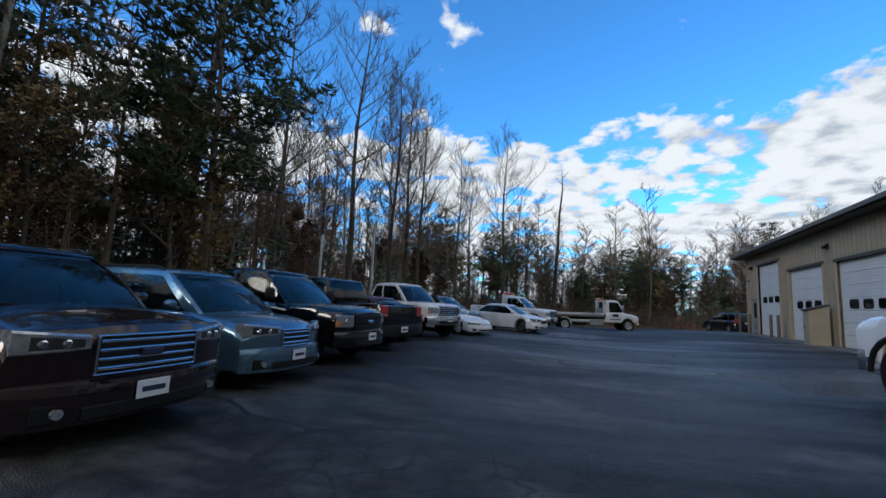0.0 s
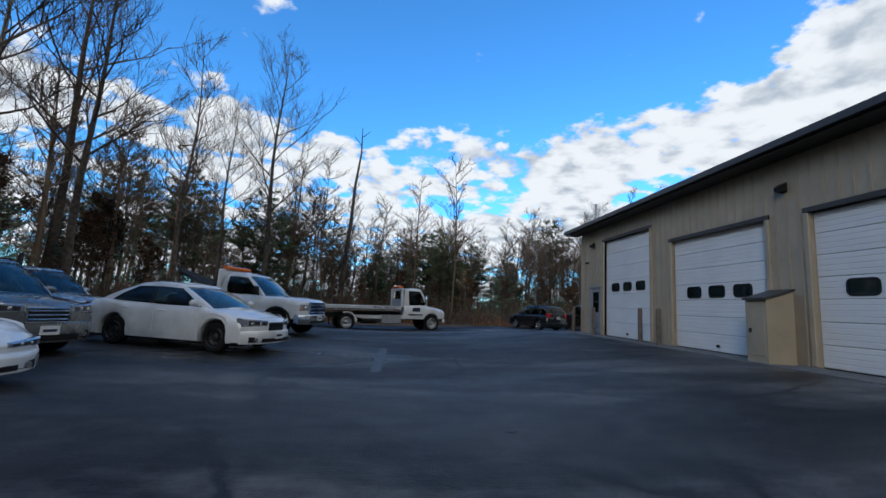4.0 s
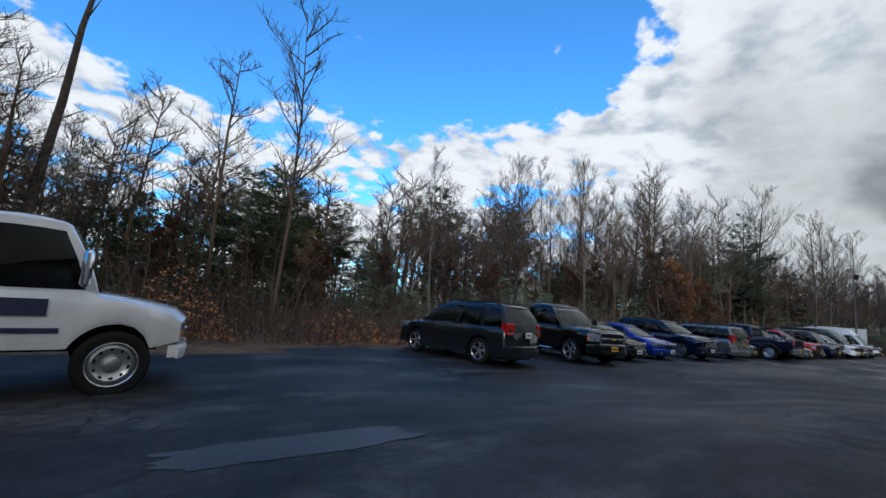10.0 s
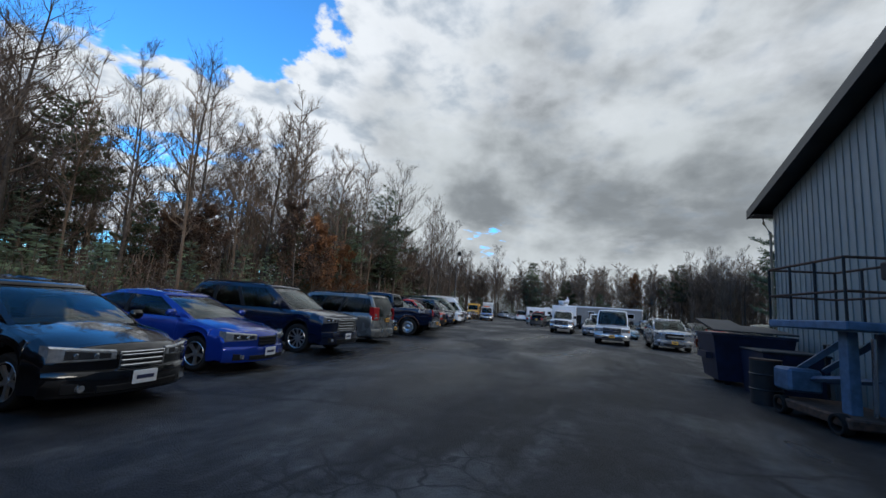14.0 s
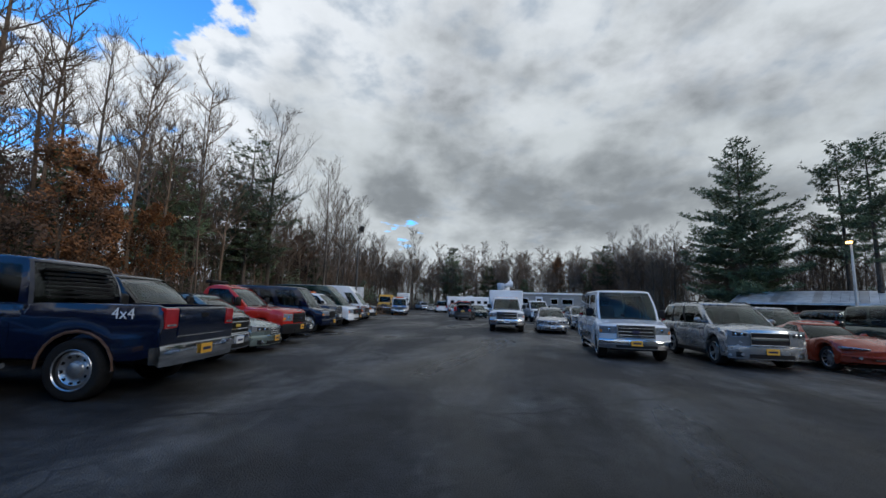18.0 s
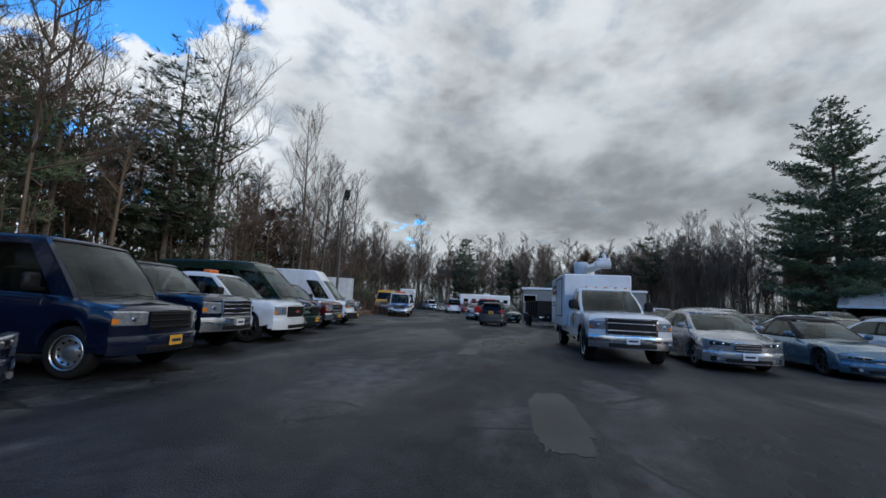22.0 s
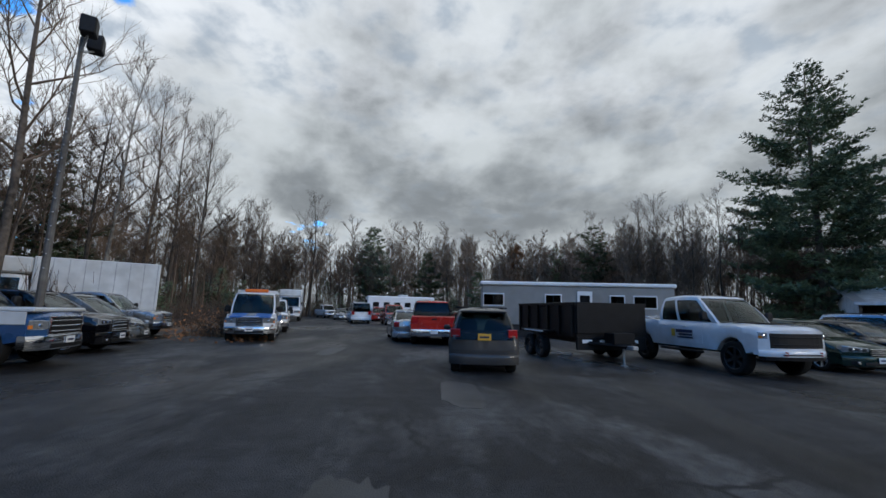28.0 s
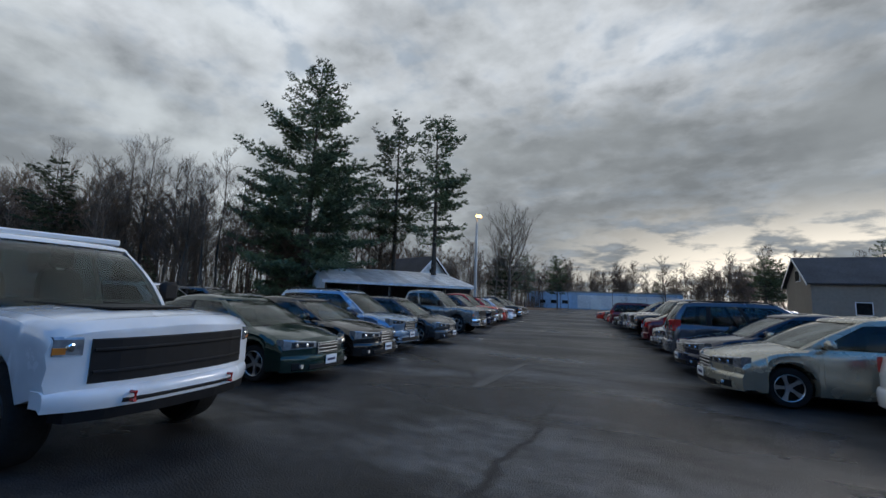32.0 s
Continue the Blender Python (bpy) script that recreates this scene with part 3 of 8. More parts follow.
        if back:
            part("shoe", Soup().tube([(back + (-0.07 if back == 0 else 0.07), 0.06, 0.3), (back + (-0.1 if back == 0 else 0.1), 0.30, 0.12 + ground_z(back, 0.3))], 0.055, 8), "galv", d)
    # chimney pipe
    c = thing("chimney_pipe", "thin metal flue pipe with a cap above the roof", "chimney", at=pose(0.35, -0.85, EAVE + 0.0))
    part("pipe", Soup().cyl((0, 0, 0), 0.06, 1.25, sides=10), "galv", c)
    part("cap", Soup().cyl((0, 0, 1.25), 0.10, 0.10, sides=10, r2=0.06), "galv", c)
    # overhead doors
    win = mesh("pane", rounded_pane(0.62, 0.36), "glass")
    wfr = mesh("window_frame", rounded_frame(0.62, 0.36, 0.07), "black", 30)
    for i, (a, b, z) in enumerate(DOORS):
        d = thing("overhead_door", "white sectional overhead garage door, closed, with dark windows", "garage door", "garage overhead doors", Matrix.Translation((0.10, (a + b) / 2, FLOOR)))
        w, h = b - a, z - FLOOR
        n = 7
        ph = h / n
        pm = Soup()
        prof = [(0.004, 0.0), (0.018, 0.012)]
        for g in (0.25, 0.5, 0.75):
            prof += [(ph * g - 0.012, 0.012), (ph * g - 0.004, 0.004), (ph * g + 0.004, 0.004), (ph * g + 0.012, 0.012)]
        prof += [(ph - 0.018, 0.012), (ph - 0.004, 0.0)]
        rings = [[(-o, -w / 2 + 0.01, zz), (-o, w / 2 - 0.01, zz), (0.05, w / 2 - 0.01, zz), (0.05, -w / 2 + 0.01, zz)] for zz, o in prof]
        pm.loft(rings, caps=True)
        pme = mesh("door_panel", pm, "door_white")
        for j in range(n):
            p = part("door_panel", pme, None, d)
            p.location = (0, 0, j * ph)
            if j == 3:
                for k2 in (-1, 0, 1):
                    f = part("window", wfr, None, p, "dark window frame with rounded corners")
                    f.location = (-0.03, k2 * 0.92, ph * 0.5)
                    part("pane", win, None, f)
        # near-black sheet stands for the unlit room seen through the panes
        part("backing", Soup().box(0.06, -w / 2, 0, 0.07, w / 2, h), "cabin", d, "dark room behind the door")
        part("pull_handle", Soup().box(-0.06, -0.05, 0.12, -0.012, 0.05, 0.2, 0.01), "black", d)
        for yy, ww in ((-w / 2 - 0.12, 0.12), (w / 2, 0.12)):
            part("jamb", Soup().box(-0.16, yy, 0, 0.0, yy + ww, h + 0.14, 0.01), "siding", d)
        part("header_trim", Soup().box(-0.17, -w / 2 - 0.12, h, 0.0, w / 2 + 0.12, h + 0.12, 0.01), "trim_dark", d, "dark header flashing")
    # man door
    d = thing("side_door", "grey steel door with a dark window, closed", "door", at=Matrix.Translation((0.06, -1.50, FLOOR)))
    part("leaf", Soup().box(-0.01, -0.47, 0.02, 0.04, 0.47, 2.09, 0.006), "door_grey", d)
    part("pane", Soup().box(-0.016, -0.28, 0.98, -0.006, 0.28, 1.9, 0.004), "glass", d)
    # near-black sheet behind the pane paints in the unlit inside
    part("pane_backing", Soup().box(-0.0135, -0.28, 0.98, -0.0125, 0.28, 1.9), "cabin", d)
    for q in ((-0.53, 0, -0.47, 2.16), (0.47, 0, 0.53, 2.16), (-0.47, 2.10, 0.47, 2.16)):
        part("door_frame", Soup().box(-0.08, q[0], q[1], 0.04, q[2], q[3]), "door_grey", d)
    part("knob", Soup().cyl((-0.07, -0.38, 1.0), 0.03, 0.06, "x", 10), "chrome", d)
    part("kick_plate", Soup().box(-0.016, -0.44, 0.04, -0.011, 0.44, 0.24), "galv", d)
    # apron
    s = Soup()
    for k in range(11):
        a, b = -34 + k * 3.2, -34 + (k + 1) * 3.2 - 0.02
        p = Soup().box(-1.0, a, 0.2, -0.005, min(b, -0.25), 0.412 + 0.002 * (k % 2), 0.01)
        tagged(part("apron_slab", p, "concrete"), "worn concrete apron slab before the garage doors", "slab", kind="structure")
    # wall lamps and cameras
    for y, z, nm in ((-1.46, 4.5, "a"), (-16.0, 4.5, "b"), (-11.25, 4.5, "c")):
        lamp = thing("wall_lamp", "small dark wall lamp under the eave", "lamp", "garage wall lamps", Matrix.Translation((0, y, z)))
        part("back_plate", Soup().box(-0.05, -0.09, -0.12, -0.023, 0.09, 0.12, 0.01), "black", lamp)
        part("hood", Soup().add([(-0.05, -0.09, 0.12), (-0.05, 0.09, 0.12), (-0.22, 0.09, 0.0), (-0.22, -0.09, 0.0), (-0.05, -0.09, -0.1), (-0.05, 0.09, -0.1), (-0.2, 0.09, -0.1), (-0.2, -0.09, -0.1)],
                                 [(0, 1, 2, 3), (7, 6, 5, 4), (0, 3, 7, 4), (1, 5, 6, 2), (3, 2, 6, 7), (0, 4, 5, 1)]), "black", lamp)
    cam_ = thing("security_camera", "small dark bullet camera on the garage wall", "camera", at=Matrix.Translation((0, -0.90, 3.73)))
    part("bracket", Soup().box(-0.1, -0.03, -0.03, -0.023, 0.03, 0.03), "black", cam_)
    part("barrel", Soup().tube([(-0.06, 0, 0), (-0.2, 0.04, -0.02)], 0.035, 10), "black", cam_)
    # gable louvre
    lv = thing("gable_louvre", "pale slatted vent louvre high in the gable wall", "vent", at=Matrix.Translation((13.55, 0.024, 3.87)) @ Matrix.Diagonal((1.18, 1, 0.72, 1)))
    for q in ((-0.45, -0.05, -0.39, 1.15), (0.39, -0.05, 0.45, 1.15), (-0.39, -0.05, 0.39, 0.01), (-0.39, 1.09, 0.39, 1.15)):
        part("frame", Soup().box(q[0], 0, q[1], q[2], 0.06, q[3]), "galv", lv)
    for k in range(9):
        z = 0.03 + k * 0.118
        part("slat", Soup().add([(-0.39, 0.0, z + 0.09), (0.39, 0, z + 0.09), (0.39, 0.05, z), (-0.39, 0.05, z), (-0.39, 0.0, z + 0.1), (0.39, 0, z + 0.1), (0.39, 0.06, z + 0.01), (-0.39, 0.06, z + 0.01)],
                                 [(3, 2, 1, 0), (4, 5, 6, 7), (0, 1, 5, 4), (1, 2, 6, 5), (2, 3, 7, 6), (3, 0, 4, 7)]), "galv", lv)
    # upper gable opening frame
    gw = thing("gable_window", "dark framed opening high in the gable wall", "window", at=Matrix.Translation((11.45, 0.024, 3.6)))
    part("window_frame", Soup().box(-0.7, 0, 0, 0.7, 0.05, 1.5, 0.01), "trim_dark", gw)
    part("pane", Soup().box(-0.6, 0.052, 0.1, 0.6, 0.06, 1.4), "glass", gw)
    # bollards
    bm_ = Soup().cyl((0, 0, -0.2), 0.075, 1.35, sides=12)
    bm_.tube([(0, 0, 1.15), (0, 0, 1.19)], [0.075, 0.03], 12)
    bme = mesh("post", bm_, "wood_old", 40)
    for x, y in ((-0.5, -0.3), (-0.5, -2.4), (-0.55, -6.05), (-0.55, -7.1), (-0.55, -15.55), (-0.55, -16.45), (-0.55, -20.3), (-0.55, -21.1), (13.2, 0.45)):
        b = thing("bollard", "dark weathered steel bollard beside the garage", "bollard", "garage bollards", Matrix.Translation((x, y, ground_z(x, y) if x > 0 else 0.41)))
        part("post", bme, None, b)
    # utility box between two doors
    u = thing("utility_cabinet", "tan sheet-metal cabinet with a sloping lid by the garage doors", "cabinet", at=Matrix.Translation((-0.55, -11.22, 0.412)))
    part("body", Soup().add([(-0.34, -0.28, 0), (0.34, -0.28, 0), (0.34, 0.28, 0), (-0.34, 0.28, 0), (-0.34, -0.28, 1.38), (0.34, -0.28, 1.6), (0.34, 0.28, 1.6), (-0.34, 0.28, 1.38)],
                            [(3, 2, 1, 0), (4, 5, 6, 7), (0, 1, 5, 4), (1, 2, 6, 5), (2, 3, 7, 6), (3, 0, 4, 7)]), "siding", u)
    part("lid", Soup().add([(-0.40, -0.31, 1.38), (0.36, -0.31, 1.62), (0.36, 0.31, 1.62), (-0.40, 0.31, 1.38), (-0.40, -0.31, 1.43), (0.36, -0.31, 1.67), (0.36, 0.31, 1.67), (-0.40, 0.31, 1.43)],
                           [(3, 2, 1, 0), (4, 5, 6, 7), (0, 1, 5, 4), (1, 2, 6, 5), (2, 3, 7, 6), (3, 0, 4, 7)]), "trim_dark", u)
    part("hatch", Soup().box(-0.352, -0.22, 0.15, -0.31, 0.22, 1.2, 0.004), "siding", u)
    part("latch", Soup().box(-0.37, 0.12, 0.65, -0.352, 0.18, 0.75), "steel_dark", u)


def rounded_ring(w, h, r, n=4):
    pts = []
    for cx, cz, a0 in ((w / 2 - r, h / 2 - r, 0), (-w / 2 + r, h / 2 - r, 90), (-w / 2 + r, -h / 2 + r, 180), (w / 2 - r, -h / 2 + r, 270)):
        for k in range(n + 1):
            a = radians(a0 + 90 * k / n)
            pts.append((cx + r * math.cos(a), cz + r * math.sin(a)))
    return pts


def rounded_pane(w, h):
    return Soup().poly([(0.012, y, z) for y, z in rounded_ring(w - 0.08, h - 0.08, 0.08)], (0.006, 0, 0))


def rounded_frame(w, h, b):
    o, i = rounded_ring(w, h, 0.11), rounded_ring(w - 2 * b * 0.6, h - 2 * b * 0.6, 0.08)
    s = Soup()
    return s.loft([[(0.02, y, z) for y, z in o], [(0.0, y, z) for y, z in o], [(0.0, y, z) for y, z in i], [(0.018, y, z) for y, z in i]])


build_garage()


# ---- trees ----
def bare_tree(seed, h, spread, limbs, base_r, crown_from=0.35, leaves=None, leaf_n=0, upright=0.6):
    rnd = random.Random(seed)
    trunk, crown, leaf = Soup(), Soup(), Soup()
    bend = (rnd.uniform(-0.6, 0.6), rnd.uniform(-0.6, 0.6))
    n = 9

    def axis(t):
        return Vector((bend[0] * t * t * 1.6 + 0.12 * math.sin(t * 9 + seed), bend[1] * t * t * 1.6 + 0.12 * math.cos(t * 7 + seed), h * t))
    trunk.tube([axis(i / n) for i in range(n + 1)], [base_r * (1.25 if i == 0 else (1 - 0.93 * i / n)) for i in range(n + 1)], 7)

    def twig(p, d, ln, r):
        e = p + d * ln + Vector((rnd.uniform(-1, 1), rnd.uniform(-1, 1), rnd.uniform(-0.2, 1.0))) * ln * 0.2
        o = d.orthogonal().normalized() * r
        o2 = d.cross(o)
        crown.add([p + o, p - o * 0.5 + o2 * 0.87, p - o * 0.5 - o2 * 0.87, e], [(0, 1, 3), (1, 2, 3), (2, 0, 3)])
        if leaves and rnd.random() < 0.8:
            for _ in range(leaf_n):
                c = p.lerp(e, rnd.uniform(0.1, 1.1)) + Vector((rnd.gauss(0, 0.12), rnd.gauss(0, 0.12), rnd.gauss(0, 0.10)))
                a = Vector((rnd.uniform(-1, 1), rnd.uniform(-1, 1), rnd.uniform(-1, 1))).normalized() * rnd.uniform(0.06, 0.11)
                b = a.orthogonal() * 0.6
                leaf.add([c - a, c + b, c + a, c - b], [(0, 1, 2, 3)])
        return e

    def branch(p, d, ln, r, level):
        segs = 4 if level == 0 else 3
        pts, cur = [p], p
        dd = d.copy()
        for i in range(segs):
            dd = (dd + Vector((rnd.uniform(-0.22, 0.22), rnd.uniform(-0.22, 0.22), rnd.uniform(0.0, 0.20)))).normalized()
            cur = cur + dd * ln / segs
            pts.append(cur)
        crown.tube(pts, [r * (1 - 0.8 * i / segs) for i in range(segs + 1)], 4 if level == 0 else 3, caps=False)
        kids = (6 if level == 0 else 5)
        for k in range(kids):
            t = 0.25 + 0.75 * (k + rnd.random()) / kids
            i = min(int(t * segs), segs - 1)
            q = pts[i].lerp(pts[i + 1], t * segs - i)
            side = Vector((rnd.uniform(-1, 1), rnd.uniform(-1, 1), rnd.uniform(-0.1, 0.9))).normalized()
            nd = (dd * 0.75 + side * 0.75).normalized()
            if level == 0:
                branch(q, nd, ln * rnd.uniform(0.38, 0.6), r * 0.45, 1)
            else:
                e = twig(q, nd, ln * rnd.uniform(0.5, 0.9), max(0.013, r * 0.42))
                twig(q.lerp(e, 0.35), (nd + side * 0.8).normalized(), ln * 0.45, 0.011)
                twig(q.lerp(e, 0.65), (nd - side * 0.7).normalized(), ln * 0.35, 0.010)
    for k in range(limbs):
        t = crown_from + (0.97 - crown_from) * (k + rnd.random() * 0.8) / limbs
        a = k * 2.4 + rnd.uniform(-0.5, 0.5)
        up = upright + 0.5 * t + rnd.uniform(-0.2, 0.2)
        d = Vector((math.cos(a), math.sin(a), up)).normalized()
        ln = spread * (1.15 - 0.75 * (t - crown_from) / (1 - crown_from)) * rnd.uniform(0.7, 1.15)
        branch(axis(t), d, ln, base_r * (1 - 0.9 * t) * 0.42 + 0.012, 0)
    return trunk, crown, leaf


def pine_tree(seed, h, width, base_r, first=0.25, dens=1.0, ragged=0.25, blunt=0.72, thick=0.05, tuft=0.28):
    """Whorls of level boughs, each a flat fan of side sprays with needle tufts."""
    rnd = random.Random(seed)
    trunk, crown = Soup(), Soup()
    n = 8
    lean = (rnd.uniform(-0.4, 0.4), rnd.uniform(-0.4, 0.4))
    axis = lambda t: Vector((lean[0] * t * t, lean[1] * t * t, h * t))
    trunk.tube([axis(i / n) for i in range(n + 1)], [base_r * (1 - 0.95 * i / n) + 0.01 for i in range(n + 1)], 7)
    whorls = int(h * (1 - first) * 1.15) + 2
    for w in range(whorls):
        u = min(0.985, max(0.0, (w + rnd.uniform(-0.25, 0.25)) / whorls))
        t = first + (1.0 - first) * u
        layer = rnd.uniform(1 - ragged, 1 + ragged * 0.5)
        prof = min(1.0, 0.70 + u * 1.6) * min(1.0, 1.4 * (1 - u) ** blunt) + 0.05
        cnt = 7 if u < 0.8 else 5
        for k in range(cnt):
            if rnd.random() < ragged * 0.6:
                continue
            a = 2 * math.pi * (k + 0.6 * w) / cnt + rnd.uniform(-0.35, 0.35)
            ln = width * prof * layer * rnd.uniform(0.72, 1.12)
            p = axis(t)
            out = Vector((math.cos(a), math.sin(a), 0))
            side = Vector((-math.sin(a), math.cos(a), 0))
            rise = 0.55 * u * u + rnd.uniform(-0.06, 0.10)
            at = lambda s: p + out * ln * s + Vector((0, 0, ln * (rise * s - 0.22 * s * (1 - s) * 1.6 + 0.05 * s * s)))
            trunk.tube([at(0), at(0.4), at(0.75), at(1.0)], [0.055 * (1 - u) + 0.015, 0.035 * (1 - u) + 0.012, 0.02, 0.006], 3, caps=False)
            sprays = max(5, int(ln * 3.6 * dens))
            for j in range(sprays):
                s = 0.25 + 0.75 * (j + rnd.random()) / sprays
                sg = 1 if j % 2 else -1
                d = (out * rnd.uniform(0.55, 1.0) + side * sg * rnd.uniform(0.35, 1.0) + Vector((0, 0, rnd.uniform(-0.05, 0.28)))).normalized()
                sl = 0.30 * ln * (1.15 - s) + rnd.uniform(0.25, 0.55)
                q0 = at(s)
                tufts = max(2, int(sl * 4.2))
                for g in range(tufts):
                    c = q0 + d * sl * (g + 0.7) / tufts + Vector((0, 0, rnd.gauss(thick * 0.5, thick)))
                    sz = tuft * rnd.uniform(0.72, 1.28)
                    for _ in range(7):
                        dv = (d * 0.7 + Vector((rnd.uniform(-0.9, 0.9), rnd.uniform(-0.9, 0.9), rnd.uniform(-0.35, 0.75)))).normalized() * sz
                        o = dv.orthogonal().normalized() * sz * 0.14
                        crown.add([c - o, c + o, c + dv], [(0, 1, 2)])
    return trunk, crown


def tree_kind(name, label, category, soups, mats, group):
    e = thing(name, label, category, group, Matrix.Translation((0, 0, -60)))
    part("trunk", soups[0], mats[0], e, smooth=60)
    part("crown", soups[1], mats[1], e)
    if len(soups) > 2 and soups[2].f:
        part("leaves", soups[2], mats[2], e)
    return e


BARE, PINES, LEAFY = [], [], []
for i, (h, sp, lb, r) in enumerate(((18, 3.6, 16, 0.17), (20.5, 4.4, 17, 0.22), (15, 3.0, 15, 0.12), (18.5, 3.0, 17, 0.14), (12.5, 2.6, 14, 0.09))):
    BARE.append(tree_kind("bare_tree", "tall leafless deciduous tree with grey-brown bark", "tree", bare_tree(11 + i, h, sp, lb, r)[:2], ("bark_pale" if i == 3 else "bark", "twig"), "leafless woodland trees"))
for i, (h, w, r, f) in enumerate(((15.5, 3.3, 0.18, 0.30), (12, 2.9, 0.15, 0.15), (17.5, 3.4, 0.2, 0.45))):
    PINES.append(tree_kind("pine_tree", "dark green pine with ragged layered boughs", "tree", pine_tree(31 + i, h, w, r, f, 0.9, 0.45, 0.72, 0.13, 0.37), ("bark", "needle"), "woodland pines"))
LEAFY.append(tree_kind("oak_tree", "young oak still holding rust-brown dry leaves", "tree", bare_tree(51, 8.5, 2.4, 11, 0.11, 0.15, True, 5), ("bark", "twig", "leaf_brown"), "oaks with dry leaves"))
LEAFY.append(tree_kind("oak_tree", "young tree holding yellowed autumn leaves", "tree", bare_tree(57, 9.5, 2.6, 11, 0.12, 0.12, True, 5), ("bark", "twig", "leaf_yellow"), "trees with yellowed leaves"))
RUST = tree_kind("oak_tree", "young oak covered in rust-orange dry leaves", "tree", bare_tree(63, 8.5, 2.5, 12, 0.11, 0.12, True, 6), ("bark", "twig", "leaf_rust"), "oaks with dry leaves")
POOL = BARE + PINES + LEAFY + [RUST]


def plant(kind, x, y, s=1.0, sz=None, turn=0.0):
    c = copy_thing(kind, pose(x, y, ground_z(x, y) - 0.1, 0, 0, turn))
    c.scale = (s, s, sz or s)
    return c


def grow(n, seed, region, mix_, smin=0.75, smax=1.15, gap=1.6):
    rnd = random.Random(seed)
    placed = []
    tries = 0
    while len(placed) < n and tries < n * 30:
        tries += 1
        x, y = region(rnd)
        if any((x - a) ** 2 + (y - b) ** 2 < gap * gap for a, b in placed):
            continue
        placed.append((x, y))
        r = rnd.random()
        kind = rnd.choice(BARE) if r < mix_[0] else rnd.choice(PINES) if r < mix_[0] + mix_[1] else LEAFY[0 if rnd.random() < mix_[2] else 1]
        s = rnd.uniform(smin, smax)
        plant(kind, x, y, s, s * rnd.uniform(0.92, 1.1), rnd.uniform(0, 360))


def rect(x0, x1, y0, y1):
    return lambda r: (r.uniform(x0, x1), r.uniform(y0, y1))


def turned(region):
    return lambda r: east(*region(r))


# west wood behind the first row, north wood, wood behind the long row, far east, south-east, far south
grow(60, 1, rect(-60, -25.5, -48, 14), (0.66, 0.24, 0.35))
grow(32, 2, rect(-50, -17, 19, 55), (0.58, 0.40, 0.8), 0.7, 1.05)
grow(36, 12, rect(-17, 12, 21, 56), (0.50, 0.46, 0.8), 0.5, 0.78)
grow(20, 13, rect(8, 30, 27.5, 54), (0.72, 0.20, 0.9), 0.52, 0.82)
grow(42, 3, turned(rect(30, 72, 28.5, 54)), (0.84, 0.08, 0.9), 0.7, 1.05)
grow(30, 4, turned(rect(72, 135, 25, 44)), (0.84, 0.08, 0.9))
grow(40, 5, turned(rect(124, 136, -50, 40)), (0.93, 0.03, 0.8), 0.68, 0.9)
grow(22, 6, turned(rect(95, 132, -40, -30)), (0.86, 0.04, 0.8), 0.7, 0.95)
grow(18, 7, turned(rect(60, 95, -120, -75)), (0.6, 0.3, 0.8), 0.7, 1.0)
grow(10, 8, turned(rect(-40, 60, -190, -165)), (0.7, 0.25, 0.8), 0.7, 1.0)
grow(12, 9, turned(rect(-10, 30, -130, -95)), (0.7, 0.3, 0.5), 0.7, 0.95)


# undergrowth
def brush(seed, n=170, leafy=0.5):
    rnd = random.Random(seed)
    st, lf = Soup(), Soup()
    for _ in range(n):
        x, y = rnd.uniform(-5, 5), rnd.uniform(-1.6, 1.6)
        hh = (0.45 + 2.0 * rnd.random() ** 2.2) * (0.6 if abs(y) > 1 else 1)
        p = Vector((x, y, -0.1))
        d = Vector((rnd.uniform(-0.3, 0.3), rnd.uniform(-0.3, 0.3), 1))
        e = p + d * hh
        st.tube([p, p.lerp(e, 0.5) + Vector((rnd.uniform(-0.1, 0.1), rnd.uniform(-0.1, 0.1), 0)), e], [0.018, 0.013, 0.006], 3, caps=False)
        for k in range(3):
            q = p.lerp(e, rnd.uniform(0.3, 0.95))
            g = q + Vector((rnd.uniform(-0.4, 0.4), rnd.uniform(-0.4, 0.4), rnd.uniform(0.1, 0.5)))
            st.tube([q, g], [0.008, 0.003], 3, caps=False)
            if rnd.random() < leafy:
                for _k in range(2):
                    c = q.lerp(g, rnd.random()) + Vector((rnd.gauss(0, 0.08), rnd.gauss(0, 0.08), rnd.gauss(0, 0.08)))
                    a = Vector((rnd.uniform(-1, 1), rnd.uniform(-1, 1), rnd.uniform(-1, 1))).normalized() * rnd.uniform(0.03, 0.06)
                    b = a.orthogonal() * 0.6
                    lf.add([c - a, c + b, c + a, c - b], [(0, 1, 2, 3)])
    return st, lf


